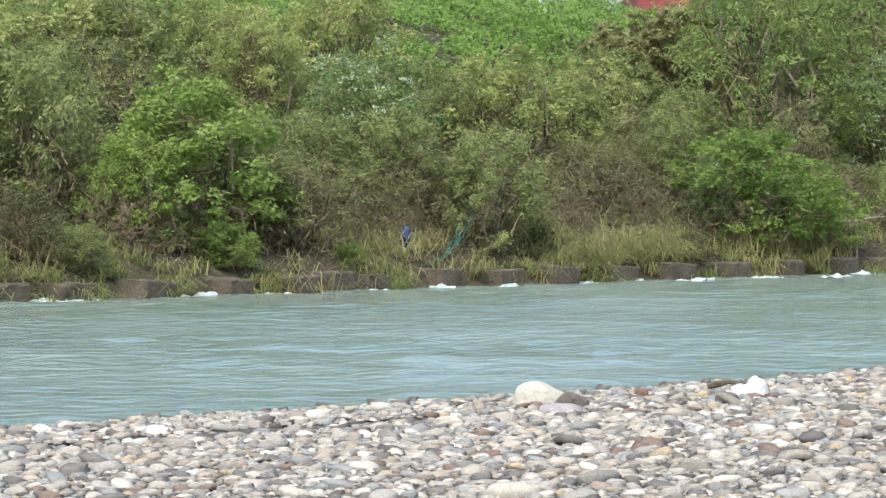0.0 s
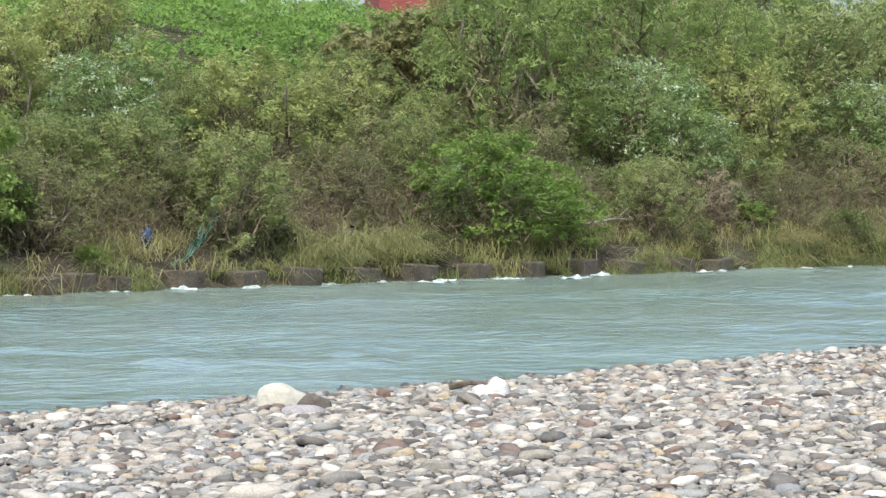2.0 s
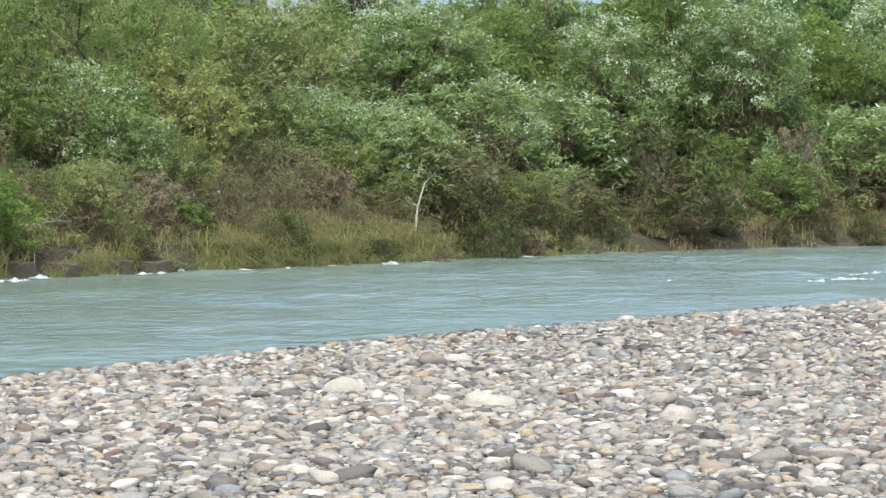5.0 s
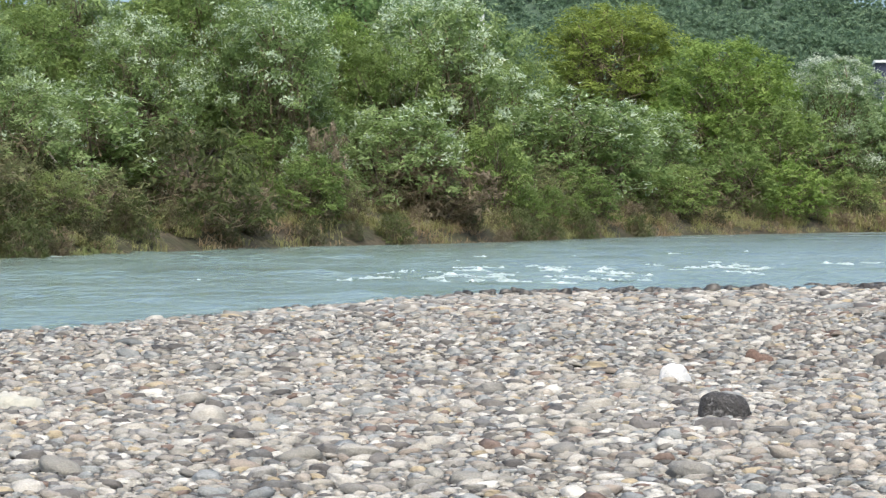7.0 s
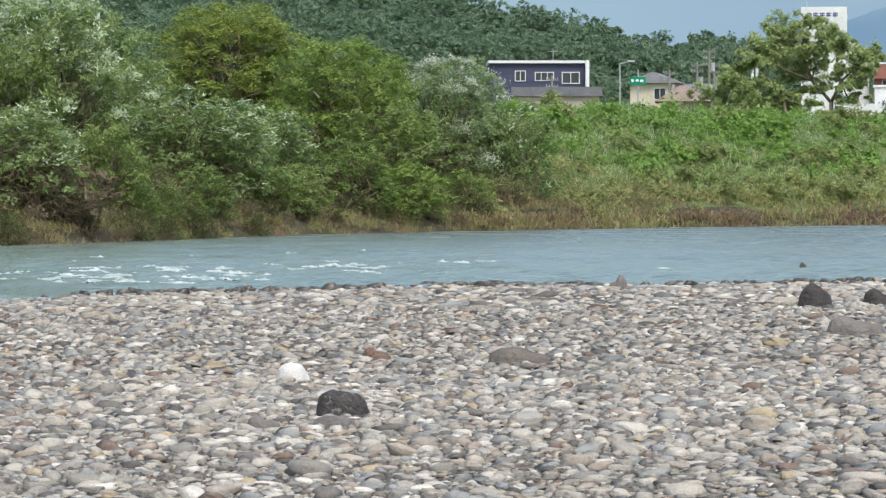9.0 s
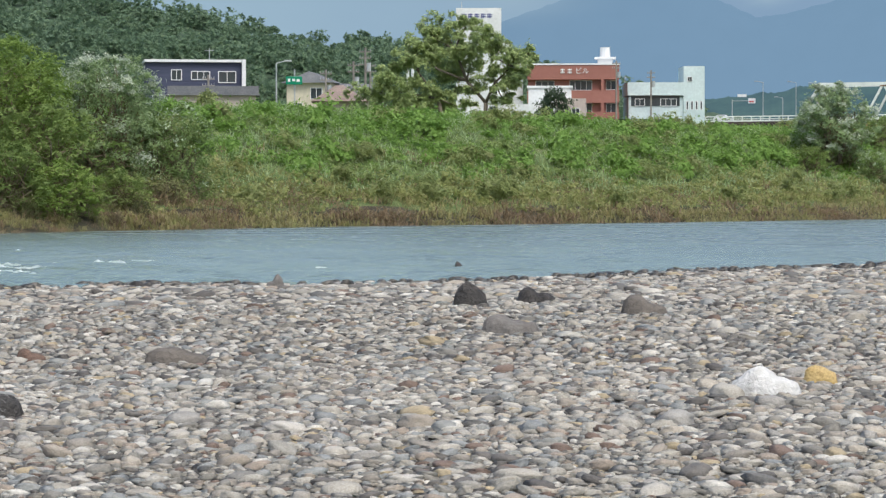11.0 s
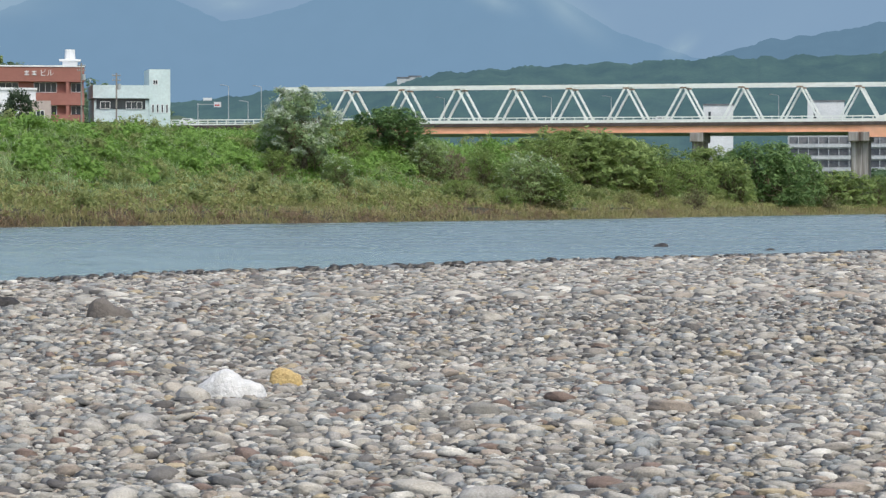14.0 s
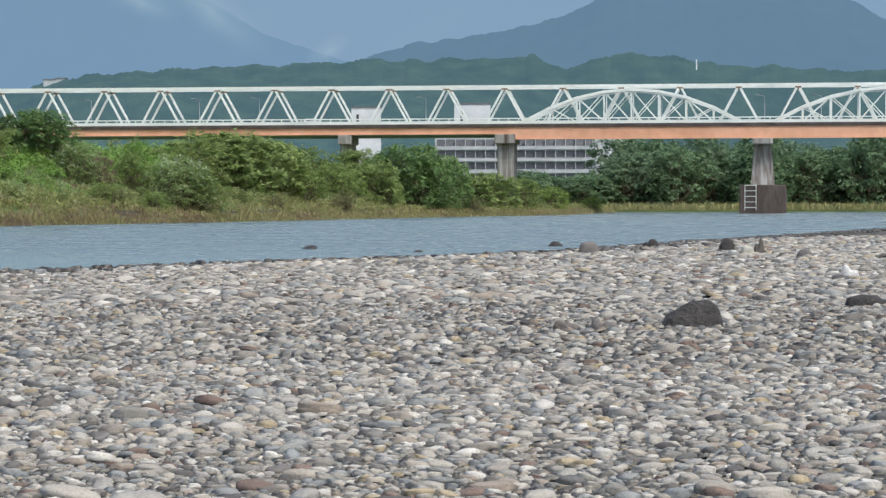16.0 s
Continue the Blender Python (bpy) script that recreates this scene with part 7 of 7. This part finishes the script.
rock_at(31.81, 21.9, 0.47, 0.18, "rock_marked", "black flat-topped rock with pale scratches", 9, ((-0.1, 0.92, 1.0, 0.22), (-0.6, 0.4, 0.95, 0.2)), rough=0.03, facet=0.35)
rock_at(31.62, 20.6, 0.34, 0.075, "rock_grey", "dark grey flat stone before the black rock", 10, FLAT, rough=0.02)
rock_at(30.2, 20.7, 0.26, 0.08, "rock_grey", "broken grey-green stone by the black rock", 11, TAIL, rough=0.09)
rock_at(30.8, 27.0, 0.35, 0.18, "rock_white", "white angular rock standing in the gravel", 12, ((-0.1, 0.8, 0.95, 0.25), (0.6, 0.4, 0.45, 0.5)), rough=0.05, facet=0.25)
rock_at(35.43, 29.4, 0.70, 0.16, "rock_brown", "flat brownish boulder in the gravel", 13, ((-0.25, 0.75, 1.0, 0.5), (0.5, 0.5, 0.55, 0.8)), rough=0.04)
rock_at(32.5, 30.4, 0.34, 0.13, "rock_rust", "rust-brown stone in the gravel", 14, TAIL)
rock_at(47.28, 23.0, 0.62, 0.245, "rock_white", "bright white craggy rock on the cobbles", 15, ((-0.15, 0.62, 0.92, 0.9), (-0.55, 0.5, 0.5, 0.6), (0.38, 0.55, 0.52, 0.7), (0.8, 0.26, 0.34, 0.5)), rough=0.04)
rock_at(48.41, 24.5, 0.31, 0.15, "rock_ochre", "ochre-yellow rock beside the white one", 16, ((-0.25, 0.75, 0.95, 0.4), (0.4, 0.6, 0.66, 0.5)), rough=0.025)
rock_at(41.35, 43.0, 0.58, 0.37, "rock_dark", "jagged black rock near the shore", 17, ((-0.05, 0.8, 1.0, 0.8), (-0.5, 0.5, 0.78, 0.35), (0.5, 0.5, 0.55, 0.7)), rough=0.06, facet=0.35)
rock_at(42.7, 45.1, 0.66, 0.25, "rock_dark", "dark wedge-shaped rock near the shore", 18, ((-0.45, 0.55, 1.0, 0.6), (0.3, 0.7, 0.58, 0.9)), rough=0.05)
rock_at(42.13, 33.9, 0.74, 0.23, "rock_grey", "broad grey-brown boulder among the cobbles", 19, ((-0.4, 0.58, 1.0, 0.6), (0.2, 0.6, 0.68, 0.6), (0.78, 0.24, 0.55, 0.5)), rough=0.04)
rock_at(44.87, 39.4, 0.70, 0.28, "rock_brown", "broad rounded brown boulder", 20, ((-0.35, 0.64, 1.0, 0.6), (0.45, 0.55, 0.5, 0.7)), rough=0.04)
rock_at(63.7, 35.0, 0.86, 0.36, "rock_dark", "large black rock lying on the gravel", 21, ((0.3, 0.66, 0.9, 0.4), (-0.4, 0.6, 0.6, 1.2)), rough=0.06, facet=0.32)
rock_at(61.2, 34.5, 0.36, 0.11, "rock_brown", "low dark brown stone in the gravel", 22, TAIL)
rock_at(61.95, 34.6, 0.42, 0.13, "rock_grey", "broken grey stone in the gravel", 23, ((-0.45, 0.4, 1.0, 0.9), (0.3, 0.6, 0.55, 1.0)), rough=0.1)
rock_at(66.9, 60.4, 0.42, 0.26, "rock_white", "white rock near the downstream shore", 24, TAIL)
rock_at(67.2, 41.7, 0.62, 0.17, "rock_dark", "flat dark rock on the gravel", 25, FLAT)
rock_at(64.42, 103.3, 0.66, 0.46, "rock_dark", "dark rounded rock by the shore", 26, ((0.1, 0.9, 1.0, 0.5),))
rock_at(65.1, 93.3, 0.44, 0.55, "rock_brown", "pointed brown stump by the shore", 27, ((0.2, 0.5, 1.0, 0.6), (-0.5, 0.4, 0.6, 0.5)), rough=0.1)
rock_at(64.85, 94.5, 0.5, 0.28, "rock_pale", "pale boulder beside the brown stump", 40, FLAT)
rock_at(61.65, 104.0, 0.75, 0.46, "rock_grey", "boxy grey rock at the water's edge", 28, ((0.0, 0.98, 1.0, 0.3),), rough=0.04)
rock_at(62.9, 121.1, 0.72, 0.36, "rock_dark", "dark rock at the water's edge", 29, ((0.3, 0.65, 1.0, 0.4), (-0.5, 0.5, 0.6, 0.6)))
rock_at(66.0, 83.0, 0.5, 0.27, "rock_grey", "grey boulder near the downstream shore", 30, FLAT)
rock_at(34.7, 58.5, 0.5, 0.14, "rock_dark", "dark rock on the shore line", 31, TAIL)
rock_at(37.4, 57.5, 0.45, 0.26, "rock_grey", "brown pointed rock on the shore", 32, ((0.2, 0.6, 1.0, 1.0), (-0.5, 0.5, 0.4, 0.8)))
# stones standing in the water
for az, dist, w, h, seed in ((41.09, 79.9, 0.42, 0.50, 31), (56.0, 122, 0.9, 0.52, 32), (58.2, 113, 0.6, 0.45, 34), (60.95, 128, 0.85, 0.58, 35)):
    x, y = spot(az, dist)
    rock("rock", x, y, w, w * 0.8, h, M["rock_dark"], "dark wet rock standing in the river", seed, 0.3, turn=-az).location.z = WATER - 0.35

# ---- small things of the far bank ----
rng = np.random.default_rng(77)
M["net_green"] = surface("green_netting", [(0.07, 0.22, 0.17), (0.12, 0.31, 0.25), (0.20, 0.40, 0.34)], 3.0, 0.7, 0.2, fine=0.3)
M["cloth_blue"] = surface("blue_cloth", [(0.03, 0.045, 0.085), (0.055, 0.08, 0.14)], 4.0, 0.8, 0.2, fine=0.2)
M["plastic_white"] = surface("white_plastic", [(0.62, 0.62, 0.60), (0.75, 0.75, 0.73)], 4.0, 0.5)


def bank_spot(az, d, z):
    p, nrm = bank_at(az, d)
    return Vector((p[0], p[1], z))


def strands(points, wide, n, seed):
    """Torn netting: twisted strips that hang and trail along a line of points."""
    r = np.random.default_rng(seed)
    bm = bmesh.new()
    for k in range(n):
        prev = None
        sway = r.normal(0, 0.12, 3)
        for i in range(len(points) * 4 - 3):
            t = i / 4
            a_, b_ = points[int(t)], points[min(len(points) - 1, int(t) + 1)]
            c = a_.lerp(b_, t - int(t))
            w = wide[int(t)] + (wide[min(len(points) - 1, int(t) + 1)] - wide[int(t)]) * (t - int(t))
            off = Vector((w * (k / max(1, n - 1) - 0.5) + 0.03 * math.sin(i * 1.7 + k), 0.05 * math.sin(i + 2 * k), 0.02 * math.sin(i * 2.3 + k))) + Vector(sway) * 0.25
            half = Vector((0.009 + 0.005 * math.sin(i * 1.3 + k), 0.008, 0.0))
            ring = (bm.verts.new(c + off - half), bm.verts.new(c + off + half))
            if prev:
                bm.faces.new((prev[0], prev[1], ring[1], ring[0]))
            prev = ring
    bmesh.ops.solidify(bm, geom=bm.faces[:], thickness=0.008)
    return bm


base = [bank_spot(0.64, 1.5, 1.55), bank_spot(0.5, 1.3, 1.05), bank_spot(0.28, 1.1, 0.6), bank_spot(0.05, 0.9, 0.28), bank_spot(-0.3, 0.7, 0.06)]
net = new("fishing_net", finish(strands(base, [0.02, 0.26, 0.18, 0.07, 0.03], 7, 3), "fishing_net", M["net_green"]))
tagged(net, "torn green netting caught in the shrubs and trailing down", "net")

bm = bmesh.new()
bmesh.ops.create_icosphere(bm, subdivisions=3, radius=1)
for v in bm.verts:
    v.co = Vector((v.co.x * 0.12, v.co.y * 0.08, v.co.z * 0.20)) * (1 + 0.75 * noise.noise(v.co * 1.9) + 0.3 * noise.noise(v.co * 5))
rag = new("rag", finish(bm, "rag", M["cloth_blue"], True))
rag.matrix_world = Matrix.Translation(bank_spot(-0.75, 1.2, 0.66))
tagged(rag, "crumpled dark blue cloth hanging in a shrub", "cloth")
for az, d, z, s in ((-4.45, 1.2, 0.72, 0.06), (12.0, 4.2, 1.75, 0.08), (6.2, 2.2, 1.0, 0.04)):
    bm = bmesh.new()
    bmesh.ops.create_icosphere(bm, subdivisions=2, radius=1)
    for v in bm.verts:
        v.co = Vector((v.co.x * s * 1.3, v.co.y * s, v.co.z * s * 0.8)) * (1 + 0.45 * noise.noise(v.co * 2.1 + Vector((az, 0, 0))))
    bag = new("plastic_bag", finish(bm, "plastic_bag", M["plastic_white"], True))
    bag.matrix_world = Matrix.Translation(bank_spot(az, d, z))
    tagged(bag, "scrap of white plastic caught in the bank's growth", "litter")


def dead_branch(points, r0, label, wood="driftwood", twigs=3):
    br = thing("dead_branch", Matrix.Translation(points[0]), label, "branch")
    bm = bmesh.new()
    rel = [p - points[0] for p in points]
    for i in range(len(rel) - 1):
        tube(bm, rel[i], rel[i + 1], r0 * (1 - 0.25 * i), r0 * (1 - 0.25 * (i + 1)), 6)
    part("limb", bm, M[wood], br)
    for k in range(twigs):
        i = 1 + k % (len(rel) - 1)
        tip = rel[i] + Vector((0.35 * (1 if k % 2 else -1), 0.1, 0.22 + 0.1 * k))
        part("twig", tube(bmesh.new(), rel[i], tip, r0 * 0.4, r0 * 0.12, 5), M[wood], br)


dead_branch([bank_spot(7.9, 1.2, 0.78), bank_spot(8.4, 1.2, 0.92), bank_spot(8.75, 1.3, 0.98), bank_spot(9.05, 1.4, 0.96)], 0.035, "bare grey branch leaning out over the bank")
dead_branch([bank_spot(8.6, 1.6, 0.95), bank_spot(8.3, 1.6, 1.15), bank_spot(7.9, 1.6, 1.32)], 0.03, "bare grey branch among the shrubs")
dead_branch([bank_spot(16.0, 1.0, 0.5), bank_spot(16.05, 1.2, 1.3), bank_spot(16.2, 1.4, 2.1)], 0.05, "pale dead stem standing on the bank")
dead_branch([bank_spot(18.3, 4.0, 2.9), bank_spot(18.0, 4.0, 3.7), bank_spot(17.7, 4.2, 4.3)], 0.05, "pale broken branch in the willows")
for az, d in ((-3.0, 9.5), (-5.8, 10.0), (-0.9, 7.0), (4.9, 9.0), (2.0, 8.0), (13.5, 6.0), (22.0, 5.0), (27.5, 6.0)):
    g = bank_spot(az, d, 0)
    z = ground_z(g.x, g.y)
    dead_branch([Vector((g.x, g.y, z - 0.1)), Vector((g.x - 0.2, g.y, z + 1.0)), Vector((g.x - 0.1, g.y + 0.2, z + 1.9)), Vector((g.x - 0.45, g.y, z + 2.6))], 0.04, "grey dead stem rising among the shrubs", "bark")

# white building glimpsed behind the trees, and one on the hill
hut = thing("building", face_us(11.9, 135, 7.6), "white building glimpsed behind the bank's trees", "building")
part("wall", boxes((-3.0, 2.4, 0, 5, 0, 3.2)), M["white_wall"], hut)
part("roof", boxes((-3.2, 2.6, -0.3, 5.3, 3.2, 3.45)), M["roof_grey"], hut)
hall = thing("building", face_us(32.4, 880, 50), "white tower building on the wooded hill", "building")
part("wall", boxes((-2.0, 2.4, 0, 5, 0, 22)), M["white_wall"], hall)
part("roof", boxes((-2.2, 2.6, -0.2, 5.2, 22, 22.5)), M["roof_grey"], hall)
lodge = thing("building", face_us(26.75, 420, 12), "white house wall above the trees", "building")
part("wall", boxes((-1.0, 1.3, 0, 4, 0, 17.3)), M["white_wall"], lodge)
part("roof", boxes((-1.1, 1.4, -0.1, 4.1, 17.3, 17.5)), M["roof_grey"], lodge)
# driftwood by the white rock
x, y = spot(5.35, 27.2)
dead_branch([Vector((x, y, ground_z(x, y) + 0.05)), Vector((x + 0.2, y - 0.02, ground_z(x, y) + 0.1)), Vector((x + 0.42, y, ground_z(x, y) + 0.07))], 0.035, "short dark piece of driftwood on the cobbles", "bark", 0)

# a mast and white buildings on the far hills
x, y = spot(63.83, 1640)
mast = thing("radio_mast", pose(x, y, 63), "slim white mast on the far hill", "mast")
part("pole", tube(bmesh.new(), (0, 0, 0), (0, 0, 22), 0.75, 0.4), M["frame_white"], mast)
part("platform", boxes((-1.0, 1.0, -1.0, 1.0, 13.5, 14.1)), M["frame_white"], mast)
for az, w, top in ((50.78, 7, 74.0), (51.02, 7, 74.8)):
    bl = thing("building", face_us(az, 1648, 62), "small white building on the far hillside", "building")
    part("wall", boxes((-w / 2, w / 2, 0, 6, 0, top - 62)), M["apartment"], bl)
    part("roof", boxes((-w / 2 - 0.3, w / 2 + 0.3, -0.3, 6.3, top - 62, top - 61.4)), M["roof_grey"], bl)

# the largest cobbles nearest to the camera, one by one
rng = np.random.default_rng(88)
M["cobble_single"] = cobble_paint("single_cobble", 1.1, single=True)
pebble = []
for k in range(14):
    v, f = stones(np.zeros((1, 2)), np.array([1.0]), FINE, rng, 0.55)
    pebble.append(mesh_of("cobble", v - (0, 0, ground_z(0, 0)), f, M["cobble_single"], True))
for q, size in near_big:
    ob = new("cobble", pebble[rng.integers(14)])
    ob.parent = ground
    ob.matrix_world = pose(q[0], q[1], ground_z(*q) + size * 0.1, 0, 0, rng.uniform(0, 360)) @ Matrix.Diagonal((size, size, size, 1))
